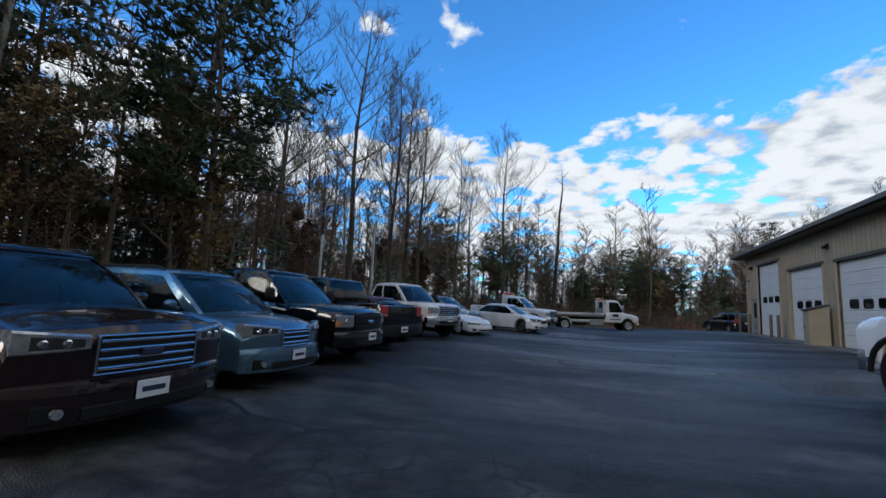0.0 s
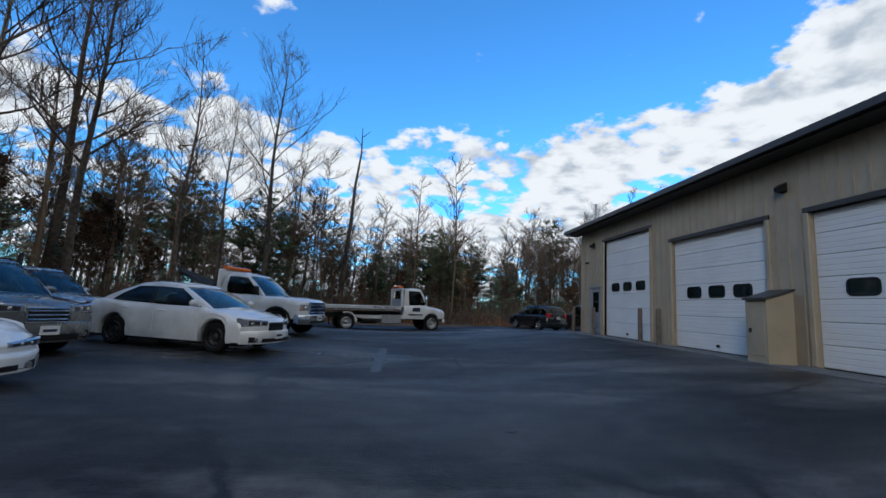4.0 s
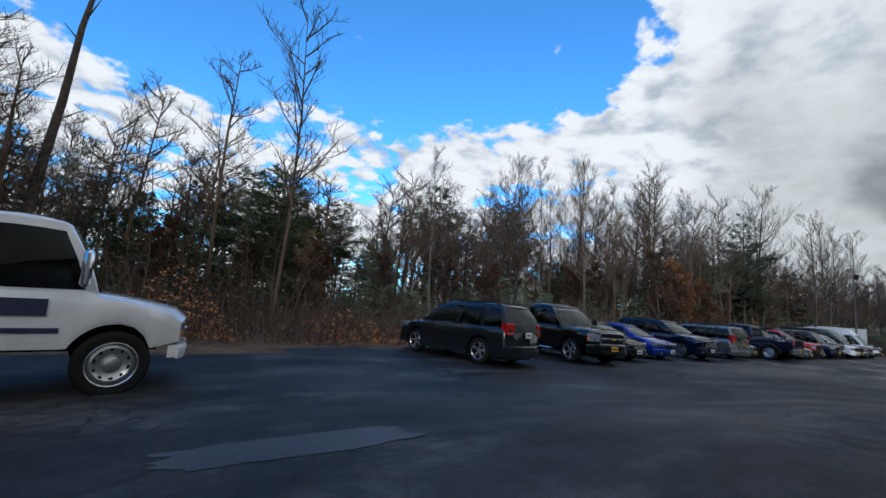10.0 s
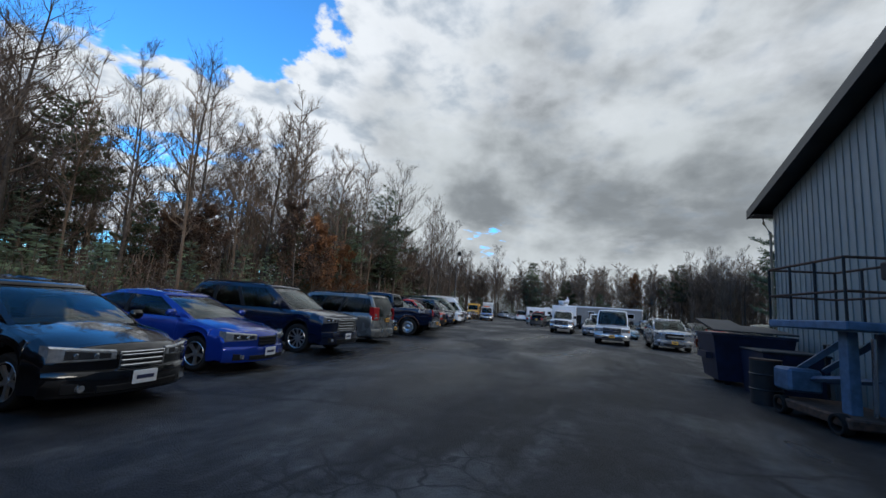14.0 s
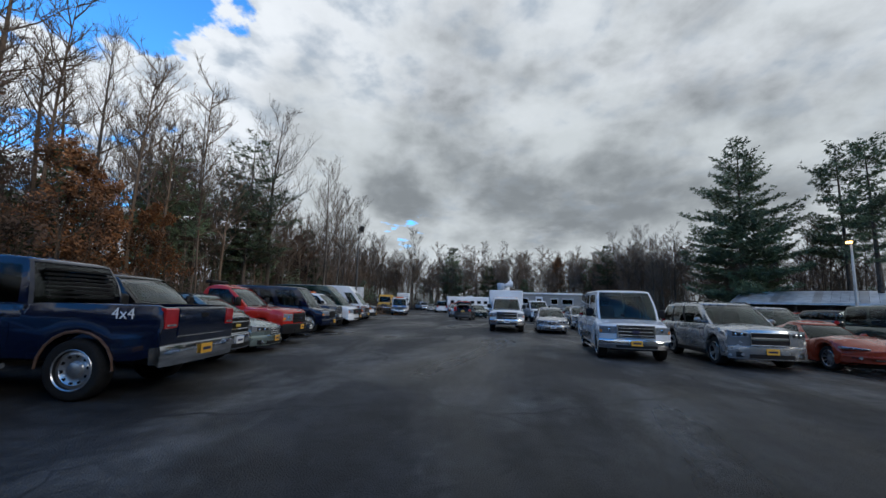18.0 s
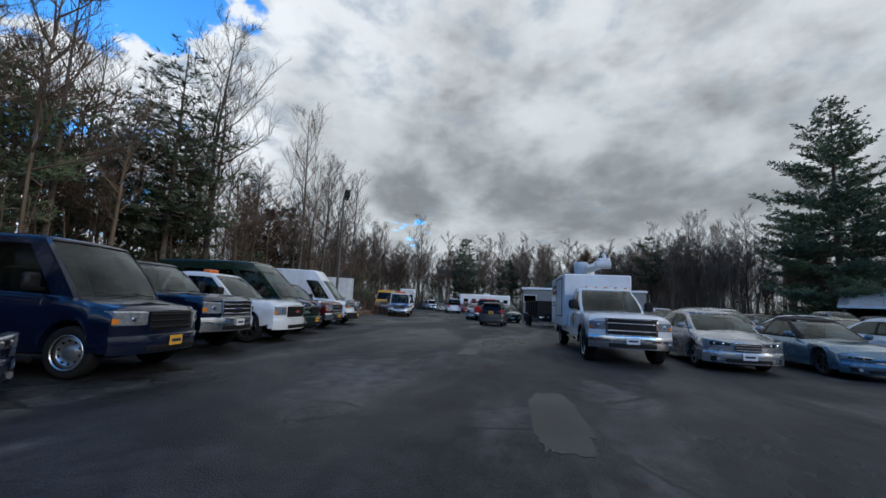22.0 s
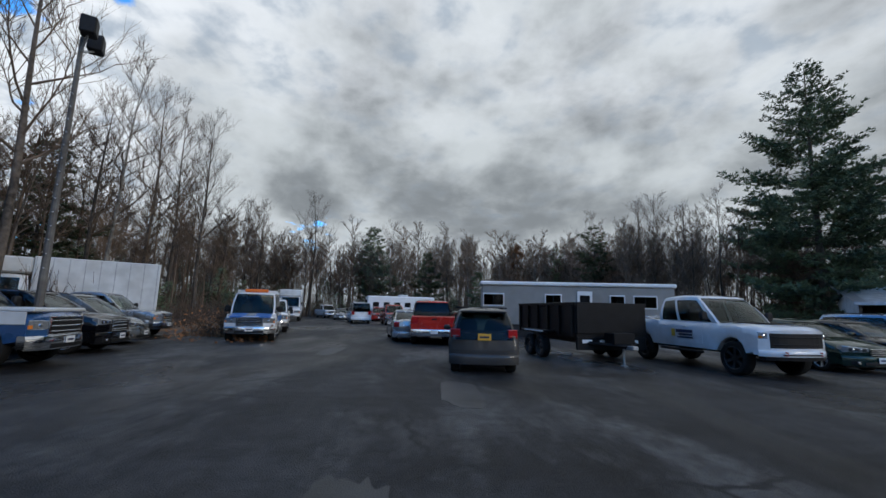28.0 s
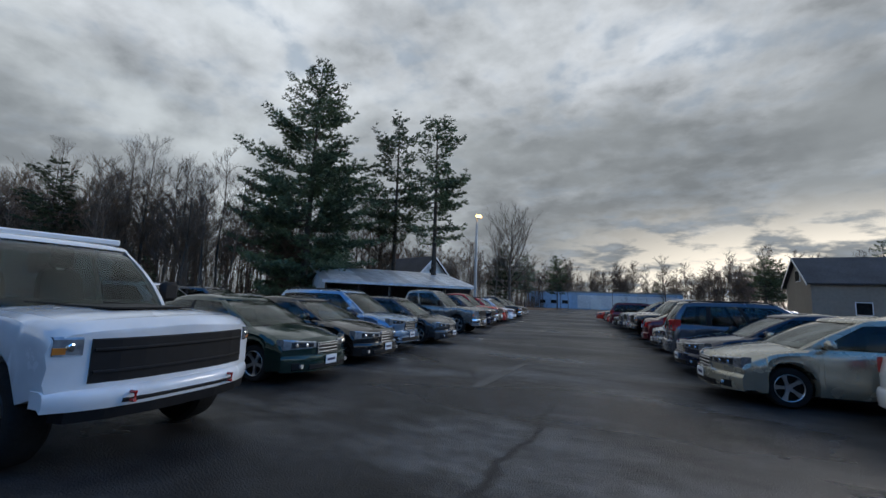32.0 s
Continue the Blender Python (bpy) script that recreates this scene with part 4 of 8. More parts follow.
def build_brush():
    kinds = []
    for i in range(2):
        st, lf = brush(70 + i, leafy=0.35 + 0.35 * i)
        e = thing("undergrowth", "tangled leafless brush with a few dry brown leaves at the wood's edge", "brush", at=Matrix.Translation((0, 0, -60)), kind="stuff")
        part("stems", st, "twig", e)
        part("dry_leaves", lf, "leaf_brown", e)
        kinds.append(e)
    rnd = random.Random(5)
    runs = [((-24.5, -45), (-25.5, 10), 12), ((-24, 13.5), (2, 15.0), 7), ((2, 16), (14, 21), 4), ((14, 21), (120, 24), 26), ((-30, -40), (-31, 16), 8), ((-24, 19), (20, 21), 8), ((130, -30), (130, 24), 8), ((96, -28), (130, -28), 5)]
    for (x0, y0), (x1, y1), n in runs:
        far_side = x0 >= 14 or y0 < -60
        if far_side:
            (x0, y0), (x1, y1) = east(x0, y0), east(x1, y1)
        ang = math.degrees(math.atan2(y1 - y0, x1 - x0))
        for k in range(n):
            t = (k + 0.5) / n
            c = copy_thing(kinds[k % 2], pose(x0 + (x1 - x0) * t + rnd.uniform(-0.5, 0.5), y0 + (y1 - y0) * t + rnd.uniform(-0.5, 0.5), ground_z(x0, y0) * 0, 0, 0, ang + rnd.uniform(-8, 8)))
            q = rnd.uniform(0.8, 1.3)
            c.scale = (q, q, q * rnd.uniform(0.8, 1.2))
    c = copy_thing(kinds[1], pose(72.4, 23.6, 0, 0, 0, 78))
    c.scale = (0.25, 0.7, 0.7)
    for e in kinds:
        for o in (*e.children_recursive, e):
            bpy.data.objects.remove(o)


build_brush()


def fallen_leaves(x0, y0, x1, y1, n, wide, seed):
    """A drift of dry leaves on the ground and in the low brush."""
    rnd = random.Random(seed)
    lf, st = Soup(), Soup()
    for _ in range(n):
        t = rnd.random()
        x, y = x0 + (x1 - x0) * t + rnd.gauss(0, wide), y0 + (y1 - y0) * t + rnd.gauss(0, wide)
        clump = noise.noise((x * 0.35, y * 0.35, seed))
        if clump < -0.05:
            continue
        z = ground_z(x, y) + (0.02 + rnd.random() ** 3 * 1.5 * max(0.0, clump + 0.15) * 2)
        c = Vector((x, y, z))
        a = Vector((rnd.uniform(-1, 1), rnd.uniform(-1, 1), rnd.uniform(-0.6, 0.6))).normalized() * rnd.uniform(0.04, 0.08)
        b = a.orthogonal() * 0.6
        lf.add([c - a, c + b, c + a, c - b], [(0, 1, 2, 3)])
        if rnd.random() < 0.04:
            st.tube([(x, y, ground_z(x, y) - 0.05), (x + rnd.gauss(0, 0.2), y + rnd.gauss(0, 0.2), z + 0.4)], [0.012, 0.004], 3, caps=False)
    e = thing("fallen_leaves", "rust-orange fallen leaves caught in low brush", "leaves", kind="stuff")
    part("leaves", lf, "leaf_rust", e)
    part("stems", st, "twig", e)


fallen_leaves(-20, 14.0, 3, 15.0, 9000, 0.7, 2)
fallen_leaves(69.8, 22.3, 74, 24.8, 2600, 0.8, 5)
fallen_leaves(19, 21.5, 62, 28.5, 5200, 0.8, 7)


def thicket(seed, trees=13, saplings=42, hmin=9.0, hmax=16.5, green=0.14, fat=1.0):
    """A stretch of wood 14 m long: light trees, saplings and a few small evergreens."""
    rnd = random.Random(seed)
    s, nd = Soup(), Soup()

    def spike(q, d, ln, w):
        o = d.orthogonal().normalized() * w * fat
        o2 = d.cross(o)
        e = q + d * ln
        s.add([q + o, q - o * 0.5 + o2 * 0.87, q - o * 0.5 - o2 * 0.87, e], [(0, 1, 3), (1, 2, 3), (2, 0, 3)])
        return e
    for i in range(trees + saplings):
        big = i < trees
        p = Vector((rnd.uniform(-7, 7), rnd.uniform(-4, 4), -0.2))
        h = rnd.uniform(hmin, hmax) if big else rnd.uniform(2.5, 7.0)
        r = rnd.uniform(0.07, 0.16) if big else rnd.uniform(0.025, 0.05)
        lean = Vector((rnd.uniform(-0.07, 0.07), rnd.uniform(-0.07, 0.07), 1))
        mid = Vector((rnd.uniform(-0.3, 0.3), rnd.uniform(-0.3, 0.3), 0))
        at = lambda t: p + lean * h * t + mid * math.sin(math.pi * t)
        s.tube([at(0), at(0.33), at(0.66), at(1)], [r, r * 0.8, r * 0.5, 0.012], 5 if big else 3, caps=False)
        lo = rnd.uniform(0.25, 0.5) if big else 0.1
        for k in range(19 if big else 11):
            t = lo + (0.98 - lo) * (k + rnd.random()) / (19 if big else 11)
            a = rnd.uniform(0, 2 * math.pi)
            d = Vector((math.cos(a), math.sin(a), rnd.uniform(0.3, 1.5))).normalized()
            ln = (rnd.uniform(1.4, 3.2) if big else rnd.uniform(0.5, 1.3)) * (1.25 - t * 0.75)
            q = at(t)
            if not big:
                spike(q, d, ln, 0.022)
                continue
            e = q + d * ln + Vector((0, 0, 0.2 * ln))
            s.tube([q, q.lerp(e, 0.5) - Vector((0, 0, 0.08 * ln)), e], [0.045, 0.03, 0.012], 3, caps=False)
            for j in range(7):
                g = q.lerp(e, 0.2 + 0.8 * (j + rnd.random()) / 7)
                w = Vector((rnd.uniform(-1, 1), rnd.uniform(-1, 1), rnd.uniform(-0.1, 0.9))).normalized()
                f = spike(g, (d * 0.7 + w * 0.8).normalized(), ln * rnd.uniform(0.4, 0.75), 0.017)
                for _ in range(4):
                    w = Vector((rnd.uniform(-1, 1), rnd.uniform(-1, 1), rnd.uniform(-0.1, 0.9))).normalized()
                    spike(g.lerp(f, rnd.uniform(0.2, 0.8)), (d * 0.6 + w + Vector((0, 0, 0.4))).normalized(), ln * rnd.uniform(0.22, 0.42), 0.012)
        if rnd.random() < green:
            hh = min(h, rnd.uniform(4, 9))
            for k in range(240):
                t = rnd.uniform(0.12, 0.98)
                a = rnd.uniform(0, 6.3)
                rr = rnd.uniform(0.1, 1.9) * (1.08 - t)
                q = p + lean * hh * t + Vector((math.cos(a) * rr, math.sin(a) * rr, 0))
                d = Vector((math.cos(a) + rnd.uniform(-0.6, 0.6), math.sin(a) + rnd.uniform(-0.6, 0.6), rnd.uniform(-0.2, 0.4))).normalized() * rnd.uniform(0.25, 0.5)
                o = d.orthogonal() * 0.14
                nd.add([q - o, q + o, q + d], [(0, 1, 2)])
    return s, nd


def build_thickets():
    kinds = []
    for i in range(5):
        st, nd = thicket(170 + i, green=(0.20, 0.10, 0.03, 0.03, 0.01)[i], fat=1.1 if i < 3 else 1.25, trees=8 if i < 3 else 12, saplings=72 if i < 3 else 60)
        e = thing("woodland_thicket", "dense brown wood of bare stems, saplings and small evergreens", "thicket", at=Matrix.Translation((0, 0, -60)), kind="stuff")
        part("stems", st, "thicket", e)
        part("needles", nd, "needle", e)
        kinds.append(e)
    rnd = random.Random(8)
    runs = [((-29, -50), (-29, 14), 5), ((-40, -55), (-40, 20), 6), ((-52, -60), (-52, 30), 7), ((-30, 23), (-6, 24), 2), ((-34, 30), (16, 31), 4), ((-45, 40), (40, 41), 7), ((-60, 52), (60, 56), 10),
            ((24, 31), (126, 30), 8), ((10, 40), (130, 39), 9), ((16, 50), (150, 50), 10), ((133, -40), (133, 30), 7), ((142, -60), (142, 36), 9), ((158, -70), (158, 45), 9),
            ((98, -32), (134, -34), 4), ((96, -44), (140, -48), 5), ((92, -60), (140, -66), 6), ((84, -84), (140, -90), 6), ((60, -170), (96, -90), 9), ((-40, -172), (60, -178), 10), ((-10, -110), (28, -125), 4), ((8, -150), (75, -158), 6), ((-60, -120), (10, -146), 5)]
    for (x0, y0), (x1, y1), n in runs:
        far_side = x0 >= 14 or y0 < -60
        if far_side:
            (x0, y0), (x1, y1) = east(x0, y0), east(x1, y1)
        ang = math.degrees(math.atan2(y1 - y0, x1 - x0))
        for k in range(n):
            t = (k + 0.5) / n
            c = copy_thing(kinds[rnd.randrange(3) if x0 < 60 and y0 > -60 else rnd.choice((3, 4))], pose(x0 + (x1 - x0) * t + rnd.uniform(-1, 1), y0 + (y1 - y0) * t + rnd.uniform(-1, 1), -0.05, 0, 0, ang + rnd.choice((0, 180)) + rnd.uniform(-8, 8)))
            q = rnd.uniform(0.85, 1.15)
            c.scale = (q * 1.1, q, q * rnd.uniform(0.75, 1.05) * (0.95 if y0 < -140 else 1.12 if x0 > 60 else 0.7 if -46 < x0 < 12 and y0 > 29 and x1 < 50 else 1.0))
    for e in kinds:
        for o in (*e.children_recursive, e):
            bpy.data.objects.remove(o)


build_thickets()


# single trees with a place of their own
def landmark_trees():
    big = tree_kind("white_pine", "tall dark green white pine with layered boughs, standing alone", "tree", pine_tree(91, 30.5, 8.2, 0.5, 0.04, 0.85, 0.32, 0.70, 0.14, 0.42), ("bark", "needle"), "")
    big.matrix_basis = pose(93, -29.9, 0)
    for i, (x, y, h) in enumerate(((80.7, -39.7, 25.2), (87.8, -41.3, 27.6))):
        p = tree_kind("pine_tree", "tall thin-crowned pine behind the open shed", "tree", pine_tree(95 + i, h, 3.7, 0.4, 0.34, 0.95, 0.75, 0.45, 0.22, 0.42), ("bark", "needle"), "")
        p.matrix_basis = pose(x, y, 0)
    b = tree_kind("bare_tree", "broad leafless tree with a dense round crown", "tree", bare_tree(99, 17, 6.5, 18, 0.35, 0.2, upright=0.45)[:2], ("bark", "twig"), "")
    b.matrix_basis = pose(*east(70.5, -78), 0)
    # dead leaning trunk behind the flatbed truck
    d = thing("dead_tree", "bare dead trunk with broken limb stubs", "tree", at=pose(-15.3, 24.2, -0.1))
    rnd = random.Random(3)
    pts = [(0, 0, 0), (0.2, 0, 5), (0.5, 0.1, 10), (0.65, 0, 14), (1.0, 0, 17.5), (0.9, 0, 20.4)]
    part("trunk", Soup().tube(pts, [0.3, 0.24, 0.19, 0.14, 0.09, 0.03], 8), "bark", d, smooth=60)
    for z, a in ((9, 0.5), (13.2, 2.8), (14.5, 5.5), (17.2, 1.2), (18.4, 3.6), (19.3, 0.2)):
        x = 0.5 + (z - 9) * 0.045
        e = (x + math.cos(a) * 0.9, math.sin(a) * 0.9, z + 0.9)
        part("limb", Soup().tube([(x, 0, z), e], [0.05, 0.015], 5), "bark", d)
    for i, (x, y, k, s) in enumerate(((-19.5, 12.5, 1, 1.05), (-27, 3, 1, 1.15), (-23.5, -6, 0, 1.1), (-27.5, -19, 1, 1.2), (-25.5, -27.5, 3, 1.05), (-24.2, -10.5, 1, 1.05), (-25.6, -2.5, 3, 1.15), (-26.5, -14.5, 0, 1.15), (-23.2, 7.5, 0, 1.0), (-24.6, 1.0, 1, 0.95))):
        plant(BARE[k], x, y, s, s, i * 67)
    plant(PINES[0], -28.5, -25.0, 0.95, 1.0, 20), plant(PINES[1], -29, -30, 1.3, 1.3, 80), plant(LEAFY[1], -25, -21.5, 1.0, 1.0, 0), plant(LEAFY[1], -25.5, -26.0, 0.9, 0.9, 140)
    for i, (x, y, s) in enumerate(((55.5, 33.0, 1.15), (58.0, 35.0, 1.1))):
        plant(PINES[i], x, y, s, s, i * 50)
    for i, (x, y, k, s) in enumerate(((68.5, 30.8, 1, 0.95), (61.4, 34.7, 0, 1.1), (76.5, 32.5, 3, 0.95), (58, 32.2, 1, 1.05), (25.1, 31.3, 1, 0.88), (45.6, 34.4, 3, 1.05), (92, 40, 1, 1.1))):
        plant(BARE[k], x, y, s, s, i * 81)
    rnd = random.Random(44)
    for k in range(16):
        plant(LEAFY[0], -25.2 - rnd.random() * 4, -40 + k * 3.3, rnd.uniform(0.45, 0.8), None, k * 47)
    for k in range(9):
        plant(LEAFY[0], -20 + k * 3.6, 19.5 + rnd.random() * 3, rnd.uniform(0.35, 0.6), None, k * 61)
    for i, (x, y, s) in enumerate(((-22, 20.5, 0.75), (-6, 30, 0.85), (15, 45.5, 0.95), (21.2, 40, 0.95), (29, 60, 1.1))):
        plant(PINES[i % 3], x, y, s * 1.15, s, i * 57)
    for i, (x, y, s) in enumerate(((-24.5, -20.5, 1.15),)):
        plant(PINES[i], x, y, s, s, i * 73)
    for x, y, s in ((129, -5, 1.4),):
        plant(RUST, x, y, s, s * 1.1, x)
    plant(PINES[1], 127, 22.5, 1.35, 1.4, 40)
    for i, (x, y, s) in enumerate(((35.3, 28.6, 0.95), (37.5, 29.5, 0.85), (40.5, 28.8, 0.75))):
        plant(RUST, x, y, s, s, i * 77)
    plant(LEAFY[0], 30.5, 26.5, 1.0, 1.0, 0), plant(LEAFY[0], 25, 29.5, 0.8, 0.8, 90), plant(PINES[1], *east(128.5, 4), 0.95, 0.95, 0)


landmark_trees()
for kind_ in POOL:
    for o in (*kind_.children_recursive, kind_):
        bpy.data.objects.remove(o)


# ---- vehicles ----
SPEC = {
    "sedan": dict(L=4.6, W=1.79, H=1.44, wb=2.68, r=0.32, fo=0.93, sill=0.20, up=[(0, 0.70), (0.012, 0.92), (0.05, 1.0), (0.14, 1.02), (0.30, 0.97), (0.72, 0.95), (0.88, 0.83), (0.965, 0.74), (0.99, 0.70), (1, 0.62)],
                  cab=(0.10, 0.765, 0.29, 0.555), wr=0.74, doors=[(0.24, 0.45), (0.455, 0.70)], glass=[(0.10, 0.46), (0.50, 0.93)], grille=(0.50, 0.68, 0.30), lamps=(0.55, 0.72), fb=(0.22, 0.50), tail=(0.70, 0.92)),
    "coupe": dict(L=4.5, W=1.76, H=1.28, wb=2.5, r=0.31, fo=0.95, sill=0.18, up=[(0, 0.62), (0.02, 0.84), (0.12, 0.90), (0.30, 0.86), (0.66, 0.82), (0.86, 0.74), (0.97, 0.62), (1, 0.46)],
                  cab=(0.13, 0.66, 0.33, 0.47), wr=0.72, doors=[(0.32, 0.62)], glass=[(0.06, 0.30), (0.34, 0.93)], grille=(0.36, 0.42, 0.36), lamps=(0.44, 0.54), fb=(0.18, 0.42), tail=(0.60, 0.78)),
    "classic_sport": dict(L=4.45, W=1.77, H=1.25, wb=2.49, r=0.33, fo=0.92, sill=0.20, up=[(0, 0.60), (0.03, 0.80), (0.15, 0.90), (0.24, 0.92), (0.34, 0.82), (0.60, 0.80), (0.76, 0.90), (0.86, 0.84), (0.96, 0.68), (1, 0.56)],
                  cab=(0.16, 0.60, 0.33, 0.46), wr=0.68, doors=[(0.36, 0.60)], glass=[(0.36, 0.93)], grille=(0.36, 0.46, 0.40), lamps=(0.60, 0.66), fb=(0.40, 0.48), tail=(0.62, 0.74)),
    "suv": dict(L=4.65, W=1.86, H=1.70, wb=2.68, r=0.36, fo=0.92, sill=0.25, up=[(0, 0.60), (0.01, 1.0), (0.03, 1.08), (0.30, 1.08), (0.72, 1.05), (0.88, 0.98), (0.965, 0.91), (0.99, 0.86), (1, 0.76)],
                cab=(0.012, 0.76, 0.09, 0.565), wr=0.78, doors=[(0.24, 0.46), (0.465, 0.70)], glass=[(0.05, 0.25), (0.29, 0.55), (0.58, 0.93)], grille=(0.62, 0.84, 0.34), lamps=(0.72, 0.90), fb=(0.26, 0.60), tail=(0.88, 1.20), rails=True),
    "suv_large": dict(L=5.05, W=1.98, H=1.78, wb=2.9, r=0.39, fo=0.95, sill=0.28, up=[(0, 0.62), (0.01, 1.08), (0.03, 1.15), (0.30, 1.15), (0.72, 1.14), (0.90, 1.10), (0.975, 1.03), (0.993, 0.99), (1, 0.90)],
                      cab=(0.012, 0.755, 0.08, 0.575), wr=0.80, doors=[(0.25, 0.46), (0.465, 0.71)], glass=[(0.04, 0.27), (0.31, 0.56), (0.60, 0.93)], grille=(0.66, 0.96, 0.46), lamps=(0.80, 0.98), fb=(0.28, 0.62), tail=(0.90, 1.20), rails=True),
    "minivan": dict(L=5.1, W=1.98, H=1.76, wb=3.02, r=0.34, fo=0.98, sill=0.22, up=[(0, 0.60), (0.01, 1.02), (0.03, 1.10), (0.35, 1.08), (0.74, 1.02), (0.90, 0.90), (0.97, 0.78), (1, 0.58)],
                    cab=(0.012, 0.83, 0.07, 0.60), wr=0.80, doors=[(0.30, 0.50), (0.505, 0.71)], glass=[(0.03, 0.36), (0.39, 0.60), (0.63, 0.90)], grille=(0.58, 0.74, 0.34), lamps=(0.64, 0.80), fb=(0.22, 0.54), tail=(0.85, 1.32), rails=True),
    "micro": dict(L=3.05, W=1.68, H=1.50, wb=2.0, r=0.31, fo=0.55, sill=0.20, up=[(0, 0.55), (0.015, 0.95), (0.05, 1.0), (0.40, 1.0), (0.74, 0.96), (0.90, 0.84), (0.98, 0.70), (1, 0.55)],
                  cab=(0.01, 0.85, 0.16, 0.58), wr=0.76, doors=[(0.34, 0.72)], glass=[(0.05, 0.30), (0.34, 0.92)], grille=(0.40, 0.50, 0.34), lamps=(0.62, 0.80), fb=(0.2, 0.46), tail=(0.84, 1.04)),
    "pickup": dict(L=5.85, W=2.02, H=1.92, wb=3.65, r=0.40, fo=0.98, sill=0.45, up=[(0, 1.0), (0.004, 1.22), (0.02, 1.26), (0.30, 1.26), (0.36, 1.22), (0.68, 1.20), (0.86, 1.19), (0.955, 1.16), (0.985, 1.12), (1, 1.05)],
                   cab=(0.352, 0.735, 0.385, 0.605), wr=0.80, doors=[(0.37, 0.51), (0.515, 0.665)], glass=[(0.06, 0.38), (0.43, 0.93)], grille=(0.73, 1.04, 0.50), lamps=(0.78, 1.03), fb=(0.38, 0.70), tail=(0.92, 1.22), bed=(0.012, 0.345), step=True),
    "pickup_single": dict(L=5.7, W=2.02, H=1.90, wb=3.5, r=0.40, fo=0.98, sill=0.46, up=[(0, 1.0), (0.004, 1.24), (0.02, 1.28), (0.30, 1.28), (0.68, 1.24), (0.86, 1.20), (0.955, 1.17), (0.985, 1.13), (1, 1.06)],
                          cab=(0.455, 0.735, 0.48, 0.605), wr=0.80, doors=[(0.485, 0.665)], glass=[(0.16, 0.92)], grille=(0.72, 1.04, 0.52), lamps=(0.78, 1.03), fb=(0.38, 0.70), tail=(0.92, 1.24), bed=(0.012, 0.445), step=True),
    "cabchassis": dict(L=5.9, W=2.02, H=2.02, wb=3.7, r=0.43, fo=1.0, sill=0.55, up=[(0, 0.80), (0.30, 0.80), (0.43, 0.80), (0.455, 1.30), (0.68, 1.30), (0.86, 1.28), (0.955, 1.24), (0.985, 1.20), (1, 1.13)],
                       cab=(0.455, 0.735, 0.475, 0.605), wr=0.80, doors=[(0.48, 0.665)], glass=[(0.16, 0.92)], grille=(0.76, 1.12, 0.52), lamps=(0.86, 1.08), fb=(0.42, 0.74), tail=(0.70, 0.78), step=True),
    "van": dict(L=5.6, W=2.02, H=2.10, wb=3.5, r=0.38, fo=0.85, sill=0.34, up=[(0, 0.66), (0.006, 1.18), (0.02, 1.24), (0.60, 1.24), (0.80, 1.20), (0.92, 1.10), (0.985, 1.05), (1, 0.98)],
                cab=(0.010, 0.835, 0.025, 0.715), wr=0.85, doors=[(0.42, 0.585), (0.59, 0.76)], glass=[(0.04, 0.36), (0.39, 0.50), (0.53, 0.66), (0.71, 0.93)], grille=(0.70, 1.00, 0.44), lamps=(0.78, 1.0), fb=(0.36, 0.64), tail=(0.9, 1.3), step=True),
    "van_high": dict(screen_top=0.68, L=6.2, W=2.02, H=2.80, wb=3.7, r=0.36, fo=1.0, sill=0.34, up=[(0, 0.66), (0.006, 1.30), (0.02, 1.36), (0.60, 1.36), (0.80, 1.30), (0.91, 1.14), (0.975, 1.0), (1, 0.72)],
                     cab=(0.010, 0.845, 0.025, 0.64), wr=0.84, doors=[(0.48, 0.61), (0.615, 0.77)], glass=[(0.80, 0.95)], grille=(0.72, 1.0, 0.36), lamps=(0.86, 1.16), fb=(0.32, 0.64), tail=(0.9, 1.4)),
    "medium": dict(L=6.0, W=2.35, H=2.62, wb=3.9, r=0.50, fo=1.05, sill=0.72, up=[(0, 0.95), (0.40, 0.95), (0.50, 0.95), (0.512, 1.55), (0.74, 1.60), (0.78, 1.56), (0.90, 1.44), (0.97, 1.34), (1, 1.20)],
                   cab=(0.512, 0.775, 0.525, 0.70), wr=0.86, doors=[(0.545, 0.74)], glass=[(0.22, 0.92)], grille=(0.80, 1.25, 0.36), lamps=(0.90, 1.14), fb=(0.55, 0.78), tail=(0.8, 0.9)),
    "boxy_suv": dict(L=4.5, W=1.9, H=1.82, wb=2.7, r=0.40, fo=0.72, sill=0.45, up=[(0, 1.0), (0.01, 1.16), (0.30, 1.18), (0.66, 1.18), (0.92, 1.14), (0.99, 1.08), (1, 0.80)],
                     cab=(0.01, 0.70, 0.03, 0.61), wr=0.86, doors=[(0.26, 0.44), (0.445, 0.64)], glass=[(0.04, 0.33), (0.37, 0.62), (0.66, 0.93)], grille=(0.76, 1.08, 0.42), lamps=(0.84, 1.06), fb=(0.48, 0.66), tail=(0.9, 1.1)),
}
WHEELS = {}


